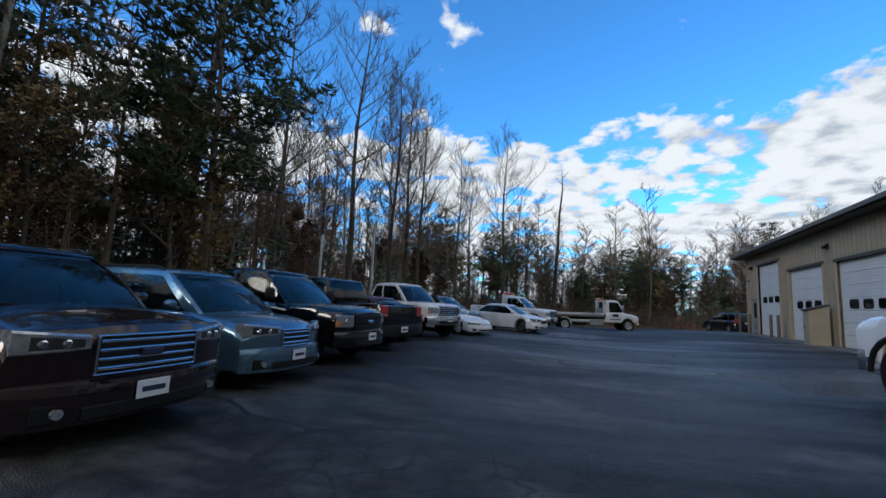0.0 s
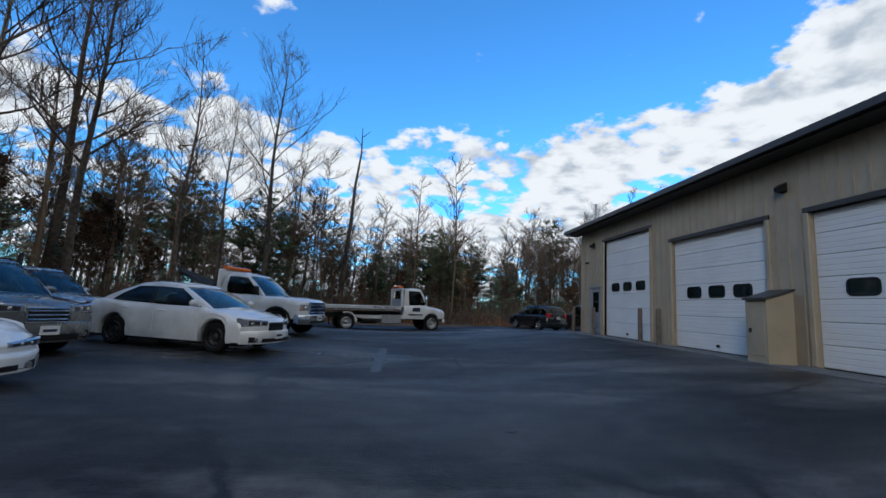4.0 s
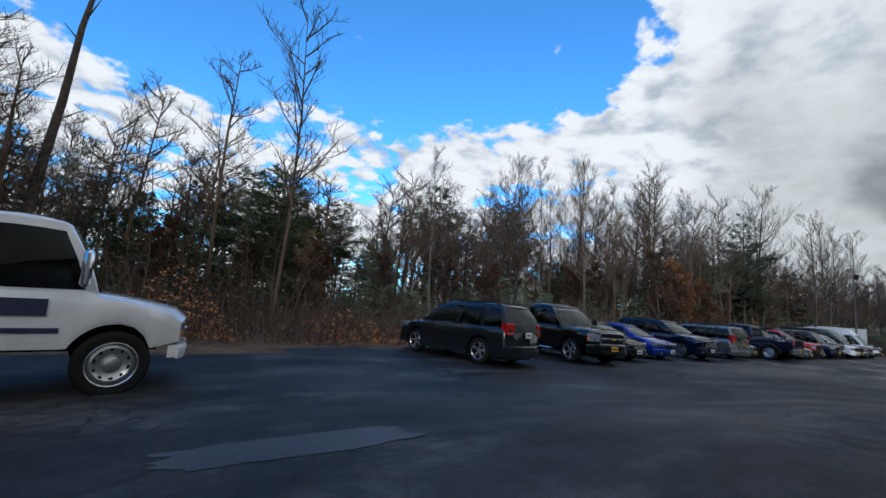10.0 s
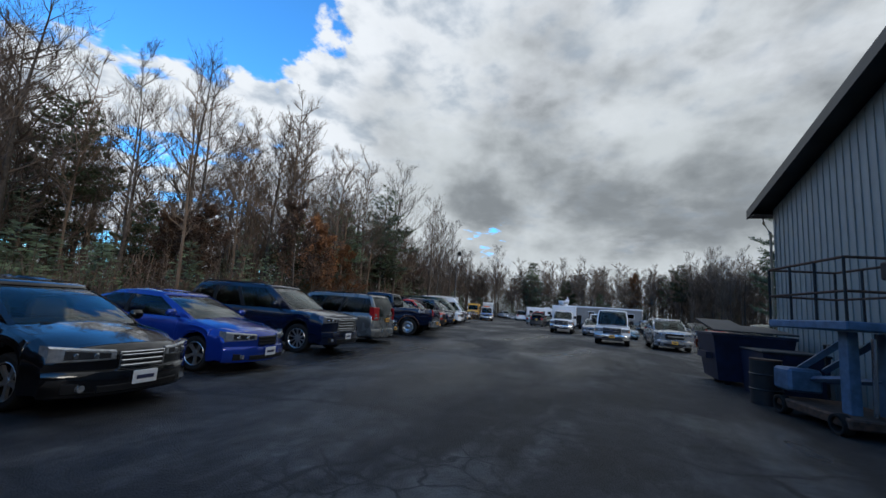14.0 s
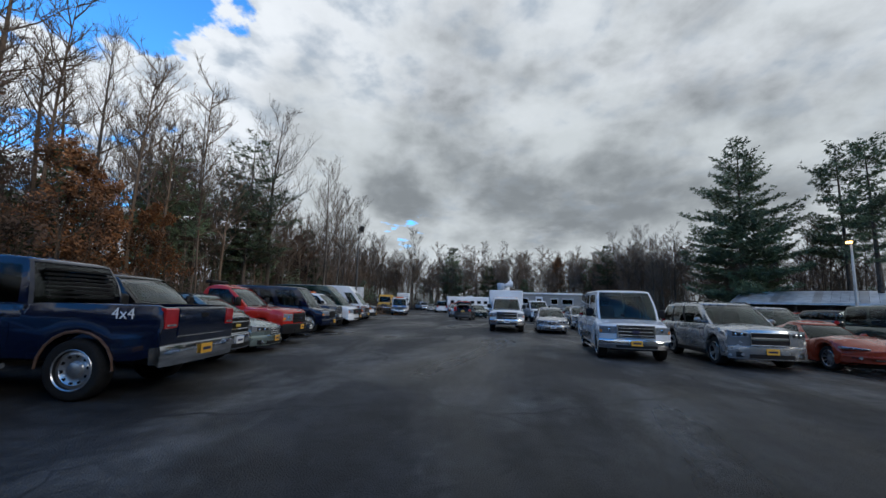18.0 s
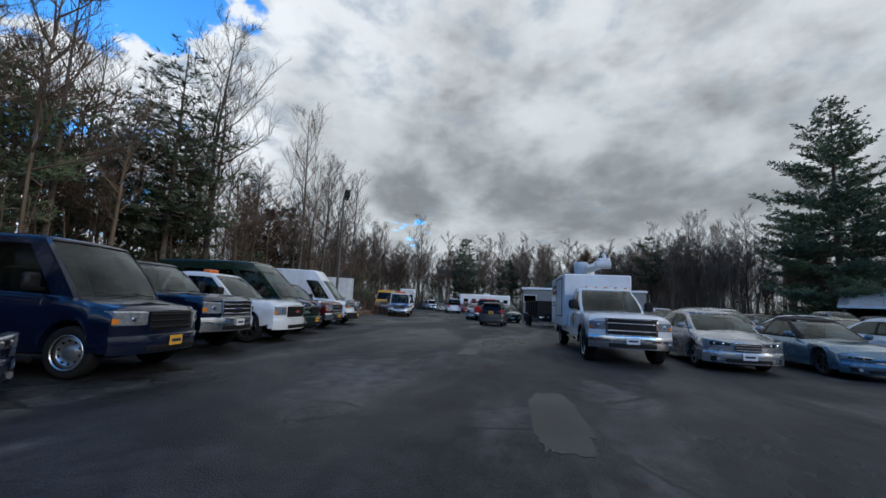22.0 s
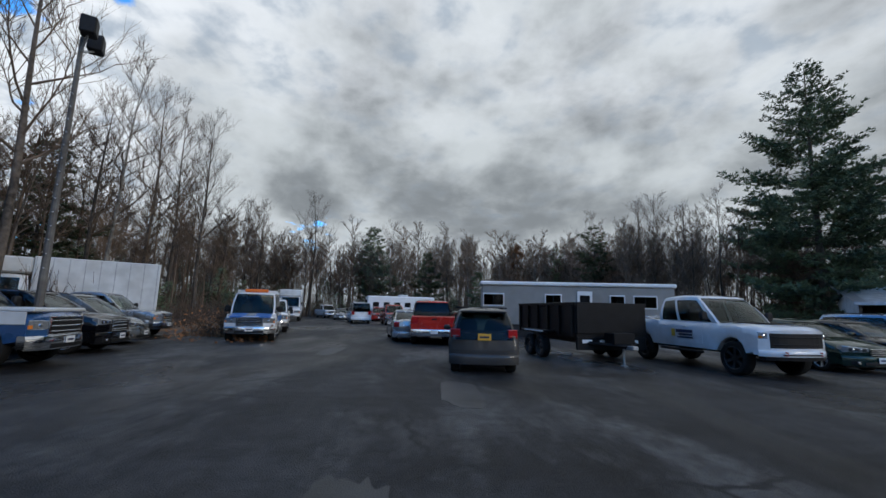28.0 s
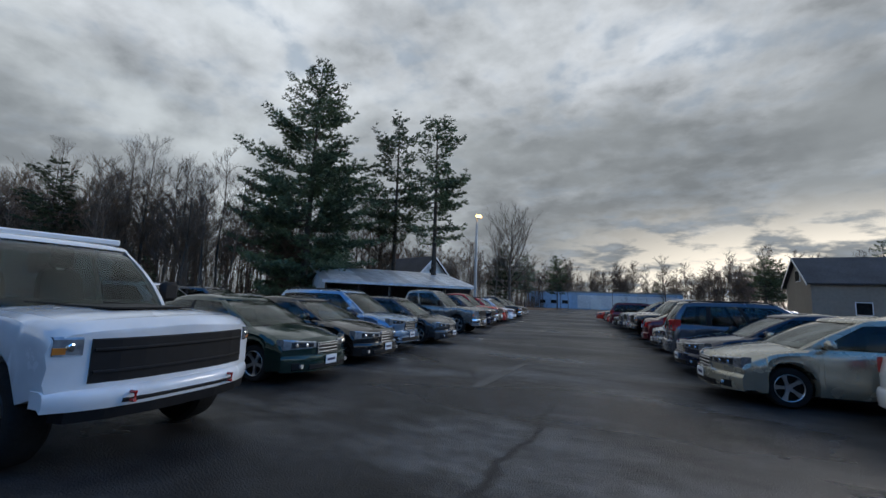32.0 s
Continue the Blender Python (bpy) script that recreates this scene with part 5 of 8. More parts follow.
def wheel_meshes(style):
    """Tyre and rim of unit radius, axle along y, outer side at +y."""
    if style in WHEELS:
        return WHEELS[style]
    n = 28
    turn = lambda prof: [[(rr * math.cos(2 * math.pi * k / n), y, rr * math.sin(2 * math.pi * k / n)) for k in range(n)] for rr, y in prof]
    ty = Soup()
    prof = [(0.66, -0.28), (0.90, -0.30), (0.985, -0.22), (1.0, -0.08), (1.0, 0.08), (0.985, 0.22), (0.93, 0.285), (0.90, 0.30), (0.80, 0.295), (0.66, 0.27), (0.64, 0.0)]
    ty.loft([[(rr * math.cos(2 * math.pi * k / n), y, rr * math.sin(2 * math.pi * k / n)) for rr, y in prof] for k in range(n)] + [[(rr, y, 0.0) for rr, y in prof]])
    rim = Soup()
    out = 0.24
    m = {"alloy": "alloy", "split": "alloy", "steel": "alloy", "dark": "alloy_dark", "white": "steel_white", "black": "alloy_dark"}[style]
    # bright lip round a dark barrel with the brake behind it
    rim.loft(turn(((0.675, out + 0.03), (0.655, out + 0.045), (0.625, out + 0.02))))
    k0 = len(rim.f)
    rim.loft(turn(((0.625, out + 0.02), (0.60, -0.02), (0.02, -0.02))))
    rim.cyl((0, -0.02, 0), 0.44, 0.03, "y", 20)
    rim.second(k0)
    if style in ("alloy", "split", "dark", "white"):
        cnt = {"alloy": 5, "split": 10, "dark": 6, "white": 7}[style]
        for k in range(cnt):
            a = 2 * math.pi * k / cnt
            w0, w1 = (0.085, 0.13) if cnt < 8 else (0.042, 0.055)
            c, s_ = math.cos(a), math.sin(a)
            pts = [(0.08, -w0), (0.40, -w0 * 0.85), (0.645, -w1), (0.645, w1), (0.40, w0 * 0.85), (0.08, w0)]
            rim.poly([(p * c - q * s_, out - 0.01 if p > 0.5 else out - 0.035 if p > 0.3 else out - 0.06, p * s_ + q * c) for p, q in pts], (0, -0.09, 0))
        rim.cyl((0, out - 0.14, 0), 0.15, 0.11, "y", 14)
    else:
        rim.loft(turn(((0.625, 0.16), (0.50, 0.19), (0.42, 0.13), (0.27, 0.11), (0.22, 0.20), (0.10, 0.24), (0.0, 0.24))))
        k0 = len(rim.f)
        for k in range(10):
            a = 2 * math.pi * k / 10
            rim.cyl((0.455 * math.cos(a), 0.13, 0.455 * math.sin(a)), 0.058, 0.045, "y", 8)
        rim.second(k0)
    for k in range(5):
        a = 2 * math.pi * (k + 0.5) / 5
        rim.cyl((0.11 * math.cos(a), out - 0.06, 0.11 * math.sin(a)), 0.02, 0.04, "y", 6)
    WHEELS[style] = (mesh("wheel", ty, "rubber", 40), mesh("rim", rim, (m, "black"), 30))
    return WHEELS[style]


def interp(tab, u):
    for (a, za), (b, zb) in zip(tab, tab[1:]):
        if u <= b:
            return za + (zb - za) * (0 if b == a else max(0, (u - a) / (b - a)))
    return tab[-1][1]


PLAN = {"sedan": (0.30, 2.6), "coupe": (0.34, 2.4), "classic_sport": (0.40, 2.2), "suv": (0.24, 2.8), "suv_large": (0.20, 3.2), "minivan": (0.30, 2.6), "micro": (0.26, 2.4),
        "pickup": (0.24, 3.0), "pickup_single": (0.24, 3.0), "cabchassis": (0.24, 3.0), "van": (0.26, 2.8), "van_high": (0.26, 2.6), "medium": (0.22, 2.8), "boxy_suv": (0.06, 4.0)}
TRUCKS = ("pickup", "pickup_single", "cabchassis", "van", "medium")


def vehicle(kind, col, label, category, front=None, rear=None, heading=0.0, name="car", group="", plate="w", rim="alloy", two_tone=None, roof_mat=None,
            chrome=True, over=None, trim=None, blind=(), rear_plate=True, flare=False, front_plate=True, lift=0.0, bars=3, badge=None, sag=0.0, far=False, bump_mat=None):
    sp = dict(SPEC[kind])
    sp.update(over or {})
    L, W, H, r = sp["L"], sp["W"], sp["H"] + lift, sp["r"] + lift * 0.3
    pm = paint(*col) if isinstance(col, tuple) else MAT[col]
    fx, fy = math.cos(radians(heading)), math.sin(radians(heading))
    cx, cy = (front[0] - fx * L / 2, front[1] - fy * L / 2) if front else (rear[0] + fx * L / 2, rear[1] + fy * L / 2)
    gz = ground_z(cx, cy)
    gf, gb = ground_z(cx + fx * 1.4, cy + fy * 1.4), ground_z(cx - fx * 1.4, cy - fy * 1.4)
    pit = -math.degrees(math.atan2(gf - gb, 2.8))
    top = thing(name, label, category, group, Matrix.Translation((cx, cy, gz)) @ Euler((0, 0, radians(heading))).to_matrix().to_4x4() @ Euler((0, radians(pit), 0)).to_matrix().to_4x4())
    X = lambda u: (u - 0.5) * L
    sill = sp["sill"] + lift
    upz = lambda u: interp(sp["up"], u) + lift
    xf, xr = L / 2 - sp["fo"], L / 2 - sp["fo"] - sp["wb"]
    ra = r * 1.2
    hw = W / 2
    xn = L / 2
    cn, pw = PLAN[kind]
    bed = sp.get("bed")
    crn = 0.02 if bed or kind in ("cabchassis", "medium") else 0.16
    b0, b1, r0, r1 = sp["cab"]
    crown = 0.035 if kind in TRUCKS else (0.02 if kind == "boxy_suv" else 0.06)
    nose = lambda y: xn - cn * (abs(y) / hw) ** pw
    tail = lambda y: -xn + crn * (abs(y) / hw) ** 4

    def px(u, y):
        return X(u) - cn * smooth01(u, 0.82, 1.0) * (abs(y) / hw) ** pw + crn * (1 - smooth01(u, 0.0, 0.12)) * (abs(y) / hw) ** 4

    us = set(round(i / 30, 4) for i in range(31)) | {p[0] for p in sp["up"]}
    for xw in (xf, xr):
        c = xw / L + 0.5
        for k in range(9):
            us.add(c + ra / L * math.cos(math.pi * k / 8) * 0.9999)
        us |= {c - ra / L * 1.0002, c + ra / L * 1.0002}
    if bed:
        us |= {bed[0], bed[0] - 0.002, bed[1], bed[1] + 0.002}
    us = sorted(u for u in us if 0 <= u <= 1)

    def low(u):
        x = X(u)
        z = sill + 0.10 * max(0.0, (abs(u - 0.5) * 2 - 0.85) / 0.15)
        for xw in (xf, xr):
            if abs(x - xw) < ra:
                z = max(z, min(r + math.sqrt(ra * ra - (x - xw) ** 2), upz(u) - 0.06))
        return z

    def half(u, grow_=0.0):
        zl, zh = low(u), upz(u)
        zl = min(zl, zh - 0.05)
        d = zh - zl
        w = hw + grow_
        swell = 0.012 * max(math.exp(-((X(u) - xf) / ra) ** 4), math.exp(-((X(u) - xr) / ra) ** 4))
        hd = smooth01(u, b1 - 0.04, b1 + 0.02) if not bed or u > 0.5 else 0.0
        if b0 > 0.05 and not bed and kind not in ("cabchassis", "medium"):
            hd = max(hd, 1 - smooth01(u, b0 - 0.02, b0 + 0.04))
        inb = bed and bed[0] <= u <= bed[1]
        fl = sill + 0.28
        tops = [(0.93, zh - 0.02), (0.90, zh), (0.86, zh), (0.5, zh), (0.12, zh)] if not inb else [(0.945, zh - 0.01), (0.92, zh), (0.855, zh - 0.01), (0.85, fl), (0.12, fl)]
        hood = [(0.925, zh - 0.05), (0.87, zh - 0.015), (0.72, zh + 0.25 * crown), (0.42, zh + 0.8 * crown), (0.12, zh + crown)]
        tops = [(f + (g - f) * hd, z + (q - z) * hd) for (f, z), (g, q) in zip(tops, hood)]
        pts = [(0.80, zl), (0.965, zl + 0.02 * d + 0.005), (0.988 + swell, zl + 0.22 * d), (0.976 + swell, zl + 0.46 * d), (0.994 + swell * 0.5, zl + 0.68 * d), (0.964, zl + 0.88 * d)] + tops
        return [(f * w, z) for f, z in pts]

    def ring(u, grow_=0.0):
        h = half(u, grow_)
        return [(px(u, y), y, z) for y, z in h] + [(px(u, y), -y, z) for y, z in reversed(h)]

    s = Soup()
    s.loft([ring(u) for u in us])
    for u in (0.0, 1.0):
        s.loft([[(px(u, y * (1 - k / 5)), y * (1 - k / 5), z) for k in range(11)] for y, z in half(u)], closed=False)
    part("body", s, pm, top, smooth=42)
    part("underbody", Soup().box(-L / 2 + 0.25, -hw * 0.62, sill - 0.06, L / 2 - 0.45, hw * 0.62, sill + 0.42), "black", top)
    if not far and kind not in ("classic_sport", "medium"):
        hu = [b1 + 0.012 + (0.965 - b1) * k / 6 for k in range(7)]
        rows = []
        for u in hu:
            h = half(u)[7:]
            rows.append([(px(u, y), y * 0.985, z + 0.005) for y, z in h] + [(px(u, y), -y * 0.985, z + 0.005) for y, z in reversed(h)])
        hs = Soup()
        hs.loft([a_ + [(x, y, z - 0.012) for x, y, z in reversed(a_)] for a_ in rows], caps=True)
        part("hood", hs, pm, top, smooth=42)

    # doors, a few millimetres proud
    for sgn in (1, -1):
        for i, (u0, u1) in enumerate(sp["doors"]):
            ds = Soup()
            rr = []
            for k in range(6):
                u = u0 + (u1 - u0) * k / 5
                rr.append([(x, y * sgn, z if k_ else max(z, sill + 0.07)) for k_, (x, y, z) in enumerate(ring(u, 0.006)[1:7])])
            ds.loft([a_ + [(x, y - sgn * 0.02, z) for x, y, z in reversed(a_)] for a_ in rr], caps=True)
            dr = part("door", ds, two_tone or pm, top, smooth=42)
            if not far:
                hx, hz = X(u0) + 0.10, upz(u0) - 0.15
                part("door_handle", Soup().box(hx, hw * 0.985 - 0.02 if sgn > 0 else -hw * 0.985 - 0.028, hz, hx + 0.17, hw * 0.985 + 0.028 if sgn > 0 else -hw * 0.985 + 0.02, hz + 0.028, 0.01), trim or pm, dr)

    # cabin
    zb0, zb1, zr = upz(b0), upz(b1), H
    wb_, wr_ = hw * 0.93, hw * sp["wr"]
    bf, br = (0.15, 0.07) if kind not in TRUCKS else (0.11, 0.03)
    if kind == "boxy_suv":
        bf = 0.03

    def corner(s_, t, sgn, inset=0.0):
        """A point on the side of the cabin: s_ along it from the back, t up it."""
        xb, xt = X(b0) + (X(b1) - X(b0)) * s_, X(r0) + (X(r1) - X(r0)) * s_
        zb = zb0 + (zb1 - zb0) * s_ - 0.03
        z = zb + (zr - 0.06 - zb) * t + 0.03 * t * (1 - (2 * s_ - 1) ** 2)
        y = (wb_ + (wr_ - wb_) * t) * (1 - 0.06 * (2 * s_ - 1) ** 2) + 0.035 * math.sin(math.pi * t) - inset
        lean = 0.05 * math.sin(math.pi * t) * (2 * s_ - 1)
        return Vector((xb + (xt - xb) * t + lean, sgn * y, z))

    def arc(s_, t, f, inset=0.0):
        """Across the screen (s_ 1) or the back (s_ 0), f from one side to the other."""
        p = corner(s_, t, 1, inset).lerp(corner(s_, t, -1, inset), f)
        p.x += (bf if s_ > 0.5 else -br) * (1 - (2 * f - 1) ** 2)
        return p
    n, m = 10, 8

    def loop(t, inset=0.0):
        return ([corner(k / n, t, 1, inset) for k in range(n + 1)] + [arc(1.0, t, k / m, inset) for k in range(1, m)]
                + [corner(1 - k / n, t, -1, inset) for k in range(n + 1)] + [arc(0.0, t, 1 - k / m, inset) for k in range(1, m)])
    cxm = (X(r0) + X(r1)) / 2
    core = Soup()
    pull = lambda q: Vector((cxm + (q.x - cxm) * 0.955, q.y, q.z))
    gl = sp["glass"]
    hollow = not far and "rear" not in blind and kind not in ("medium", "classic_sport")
    # near-black core paints in the unlit interior; hollow cars keep only a shallow tub
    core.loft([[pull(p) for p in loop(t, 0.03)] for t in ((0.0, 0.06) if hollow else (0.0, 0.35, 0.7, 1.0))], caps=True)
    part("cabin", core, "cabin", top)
    if hollow:
        zt = zb1 - 0.03 + (zr - 0.06 - zb1) * 0.06
        xd = X(b1) - 0.04
        dash = Soup()
        for f in range(9):
            q = arc(1.0, 0.07, 0.06 + 0.88 * f / 8)
            dash.v += [(q.x - 0.06, q.y, zt - 0.02), (q.x - 0.20, q.y, zt + 0.035), (q.x - 0.55, q.y, zt + 0.06), (q.x - 0.62, q.y, zt - 0.02)]
        dash.f = [(i * 4 + j, i * 4 + (j + 1) % 4, i * 4 + 4 + (j + 1) % 4, i * 4 + 4 + j) for i in range(8) for j in range(4)] + [(3, 2, 1, 0), (32, 33, 34, 35)]
        part("dashboard", dash, "dash", top, smooth=40)
        for xs in (xd - 1.28,):
            for sgn in (1, -1):
                y = sgn * hw * 0.40
                hi = min(zt + 0.42, zr - 0.24)
                seat = Soup().loft([[(xs + dx - (z - zt) * 0.22, y + yy, z) for dx, yy in ((-0.07, -ww), (0.05, -ww), (0.08, -ww * 0.6), (0.08, ww * 0.6), (0.05, ww), (-0.07, ww))] for z, ww in ((zt - 0.05, 0.25), (hi - 0.14, 0.23), (hi - 0.03, 0.19), (hi, 0.12))], caps=True)
                seat.box(xs - 0.05 - (hi - zt) * 0.22, y - 0.13, hi + 0.03, xs + 0.05 - (hi - zt) * 0.22, y + 0.13, hi + 0.19, 0.04)
                part("seat", seat, "seat_cloth", top, smooth=40)
    rm = MAT[roof_mat] if roof_mat else pm
    wt = sp.get("screen_top", 0.965)
    T0, T1 = 0.07, min(0.90, wt)
    for sgn in (1, -1):
        cuts = [0.0] + [v for g in gl for v in g] + [1.0]
        cols, tag = [0.0], []
        for i, (a_, b_) in enumerate(zip(cuts, cuts[1:])):
            k = 3 if i % 2 else 1
            for q in range(1, k + 1):
                cols.append(a_ + (b_ - a_) * q / k)
                tag.append("g%d" % (i // 2) if i % 2 else ("p" if 0 < i < len(cuts) - 2 else "e"))
        ts = [0.0, T0, (T0 + T1) / 2, T1, 1.0]
        nt = len(ts)
        vs, fs, dark = [], [], {}
        for a_ in cols:
            for t in ts:
                vs.append(corner(a_, t, sgn))
        off = len(vs)
        vs += [p - Vector((0, sgn * 0.025, 0)) for p in vs]
        solid = lambda i, j: 0 <= i < len(tag) and 0 <= j < nt - 1 and not (tag[i][0] == "g" and int(tag[i][1:]) not in blind and 0 < j < nt - 2)
        for i in range(len(tag)):
            for j in range(nt - 1):
                if not solid(i, j):
                    continue
                q = (i * nt + j, (i + 1) * nt + j, (i + 1) * nt + j + 1, i * nt + j + 1)
                if tag[i] == "p" and 0 < j < nt - 2 and kind not in ("classic_sport", "boxy_suv", "van_high", *TRUCKS):
                    dark[len(fs)] = 1
                fs.append(q)
                fs.append(tuple(v + off for v in reversed(q)))
                for (v0, v1), nb in zip(((q[0], q[1]), (q[1], q[2]), (q[2], q[3]), (q[3], q[0])), ((i, j - 1), (i + 1, j), (i, j + 1), (i - 1, j))):
                    if not solid(*nb):
                        dark[len(fs)] = 1
                        fs.append((v1, v0, v0 + off, v1 + off))
        frame_ = Soup().add(vs, fs)
        frame_.slot = dark
        part("side_frame", frame_, (rm, "black"), top, smooth=40)
        for gi, (a_, b_) in enumerate(gl):
            if gi in blind:
                continue
            g = [[corner(a_ + (b_ - a_) * i / 4, T0 + (T1 - T0) * j / 4, sgn, 0.008) for j in range(5)] for i in range(5)]
            part("side_window", Soup().loft([row + [p - Vector((0, sgn * 0.008, 0)) for p in reversed(row)] for row in g], caps=True), "glass" if gi < len(gl) - 1 else "glass_light", top, smooth=40)
    # roof with a crowned top
    rg = []
    hx_ = max(0.3, (X(r1) - X(r0)) / 2)
    for ins, dz in ((0.0, -0.06), (0.012, -0.035), (0.045, -0.012), (0.11, 0.006), (0.22, 0.02), (0.42, 0.032), (0.62, 0.036)):
        ring_ = []
        for q in loop(1.0):
            ring_.append(Vector((cxm + (q.x - cxm) * max(0.03, 1 - ins / hx_), q.y * max(0.04, 1 - ins / wr_), q.z + 0.06 + dz)))
        rg.append(ring_)
    part("roof", Soup().loft(rg, caps=True), rm, top, smooth=50)

    # windscreen and rear window
    for nm, s_, dx in (("windscreen", 1.0, 1), ("rear_window", 0.0, -1)):
        if nm == "rear_window" and "rear" in blind:
            continue
        rr = []
        for j in range(6):
            t = 0.01 + ((wt if dx > 0 else 0.965) - 0.01) * j / 5
            row = [arc(s_, t, 0.028 + 0.944 * k / 10) + Vector((dx * 0.004, 0, 0)) for k in range(11)]
            rr.append(row + [p - Vector((dx * 0.008, 0, 0)) for p in reversed(row)])
        w_ = part(nm, Soup().loft(rr, caps=True), "glass_clear" if dx > 0 else "glass", top, smooth=40)
        w_.visible_shadow = not hollow
        if nm == "windscreen" and not far:
            for f0_, f1_ in ((0.14, 0.46), (0.52, 0.84)):
                a_, b_ = arc(1.0, 0.05, f0_), arc(1.0, 0.10, f1_)
                mid = arc(1.0, 0.07, (f0_ + f1_) / 2)
                part("wiper", Soup().tube([q + Vector((0.03, 0, 0.02)) for q in (a_, mid, b_)], 0.011, 5), "black", w_)
    if wt < 0.9:
        rows = []
        for j in range(5):
            row = [arc(1.0, wt + 0.012 + (0.995 - wt) * j / 4, 0.028 + 0.944 * k / 10) + Vector((0.006, 0, 0)) for k in range(11)]
            rows.append(row + [p - Vector((0.03, 0, 0)) for p in reversed(row)])
        part("forehead", Soup().loft(rows, caps=True), rm, top, smooth=45)
    for s_, dx in ((1.0, 1), (0.0, -1)):
        for sgn in (1, -1) if dx > 0 or hollow else ():
            rows = []
            for k in range(6):
                t = k / 5
                p, q = corner(s_, t, sgn), arc(s_, t, 0.036 if sgn > 0 else 0.964)
                rows.append([p, q + Vector((dx * 0.012, 0, 0.004)), q - Vector((dx * 0.03, 0, 0)), p - Vector((dx * 0.06, 0, 0))])
            part("front_pillar" if dx > 0 else "rear_pillar", Soup().loft(rows, caps=True), rm, top, smooth=60)

    # mirrors
    big_m = kind in ("pickup", "pickup_single", "cabchassis", "van", "van_high", "medium")
    for sgn in (1, -1):
        p = corner(0.90, 0.10, sgn)
        mw, mh = (0.24, 0.26) if big_m else (0.20, 0.14)
        if kind == "medium":
            mh = 0.55
        ya, yb = sorted((p.y + sgn * 0.06, p.y + sgn * (0.06 + mw)))
        s = Soup().box(p.x - 0.06, ya, p.z + 0.02, p.x + 0.07, yb, p.z + 0.02 + mh, 0.045)
        s.tube([p - Vector((0, sgn * 0.03, -0.03)), p + Vector((0, sgn * 0.10, 0.06))], 0.03, 6)
        part("mirror", s, "black" if big_m and kind != "medium" else (pm if kind != "medium" else "chrome"), top, smooth=40)

    def strip(y0, y1, z0, z1, out=0.01, back=0.06, end=1, rise=0.0, bev=0.012, steps=8, shrink=0.0):
        """A band that follows the nose (end 1) or the tail (end -1) from y0 to y1."""
        rows = []
        for k in range(steps + 1):
            f = k / steps
            y = y0 + (y1 - y0) * f
            a_, b_ = z0 + rise * f + shrink * f, z1 + rise * f - shrink * f * 0.3
            xx = nose(y) if end > 0 else tail(y)
            e = min(bev, (b_ - a_) * 0.4)
            o, i_ = xx + end * out, xx - end * back
            rows.append([(i_, y, a_), (o - end * e, y, a_), (o, y, a_ + e), (o, y, b_ - e), (o - end * e, y, b_), (i_, y, b_)])
        return Soup().loft(rows, caps=True)

    # front: grille, lamps, bumper, plate
    g0, g1, gw = sp["grille"]
    g0, g1 = g0 + lift, g1 + lift
    gwid = hw * gw * (1.08 if kind in TRUCKS else 1.0)
    cm = "chrome" if chrome else "black"
    gr = part("grille", strip(-gwid, gwid, g0, g1, 0.012, 0.05), "black", top)
    for k in range(bars if not far else min(bars, 1)):
        z = g0 + (g1 - g0) * (k + 0.5) / bars
        hb = 0.035 if bars == 1 and chrome else 0.014
        part("grille_bar", strip(-gwid * 0.98, gwid * 0.98, z - hb, z + hb, 0.03, 0.02, bev=0.008), cm, gr)
    if chrome and kind != "classic_sport":
        fr = Soup()
        e = 0.045 if kind in TRUCKS else 0.018
        for q in ((-gwid - e, gwid + e, g0 - e, g0), (-gwid - e, gwid + e, g1, g1 + e), (-gwid - e, -gwid, g0, g1), (gwid, gwid + e, g0, g1)):
            t_ = strip(q[0], q[1], q[2], q[3], 0.028, 0.03, bev=0.008)
            fr.add(t_.v, t_.f)
        part("grille_frame", fr, cm, gr)
    bz = (g0 + g1) / 2
    if badge:
        part("badge", Soup().box(xn + 0.012, -0.10, bz - 0.035, xn + 0.042, 0.10, bz + 0.035, 0.014), badge, gr)
    l0, l1 = sp["lamps"][0] + lift, sp["lamps"][1] + lift
    lh = l1 - l0
    square = kind in TRUCKS or kind == "boxy_suv"
    for sgn in (1, -1):
        ya, yb = sgn * (gwid + 0.05), sgn * hw * 0.962
        cut = 0.0 if square else 0.30 * lh
        lift_out = 0.0 if square else 0.03
        lens = strip(ya, yb, l0 + cut, l1, 0.010, 0.14, rise=lift_out, shrink=-cut, bev=0.02)
        lp = part("headlight", lens, "lamp", top, "clear headlight lens", smooth=35)
        if not far:
            yc = lambda f: ya + (yb - ya) * f
            if not square:
                part("bezel", strip(yc(0.10), yc(0.80), l0 + cut + 0.14 * lh, l1 - 0.16 * lh, 0.0125, 0.02, rise=lift_out * 0.7, shrink=-cut * 0.6, bev=0.006), "gloss_black", lp)
            for f in (0.42,) if square else (0.34, 0.64):
                yq = yc(f)
                zq = l0 + cut * (1 - f) * 0.5 + lh * 0.48 + lift_out * f
                part("reflector", Soup().tube([(nose(yq) - 0.01, yq, zq), (nose(yq) + 0.016, yq, zq), (nose(yq) + 0.020, yq, zq)], [lh * 0.22, lh * 0.20, lh * 0.13], 12), "chrome", lp)
        if square or kind == "van_high":
            part("indicator", strip(sgn * hw * 0.90, yb * 1.003, l0 + 0.12 * lh, l0 + 0.50 * lh, 0.014, 0.10, bev=0.008, steps=3), "amber", lp)
    f0, f1 = sp["fb"][0] + lift, sp["fb"][1] + lift
    bm_ = MAT["chrome"] if kind in TRUCKS and chrome else pm
    if bump_mat:
        bm_ = MAT[bump_mat] if isinstance(bump_mat, str) else bump_mat
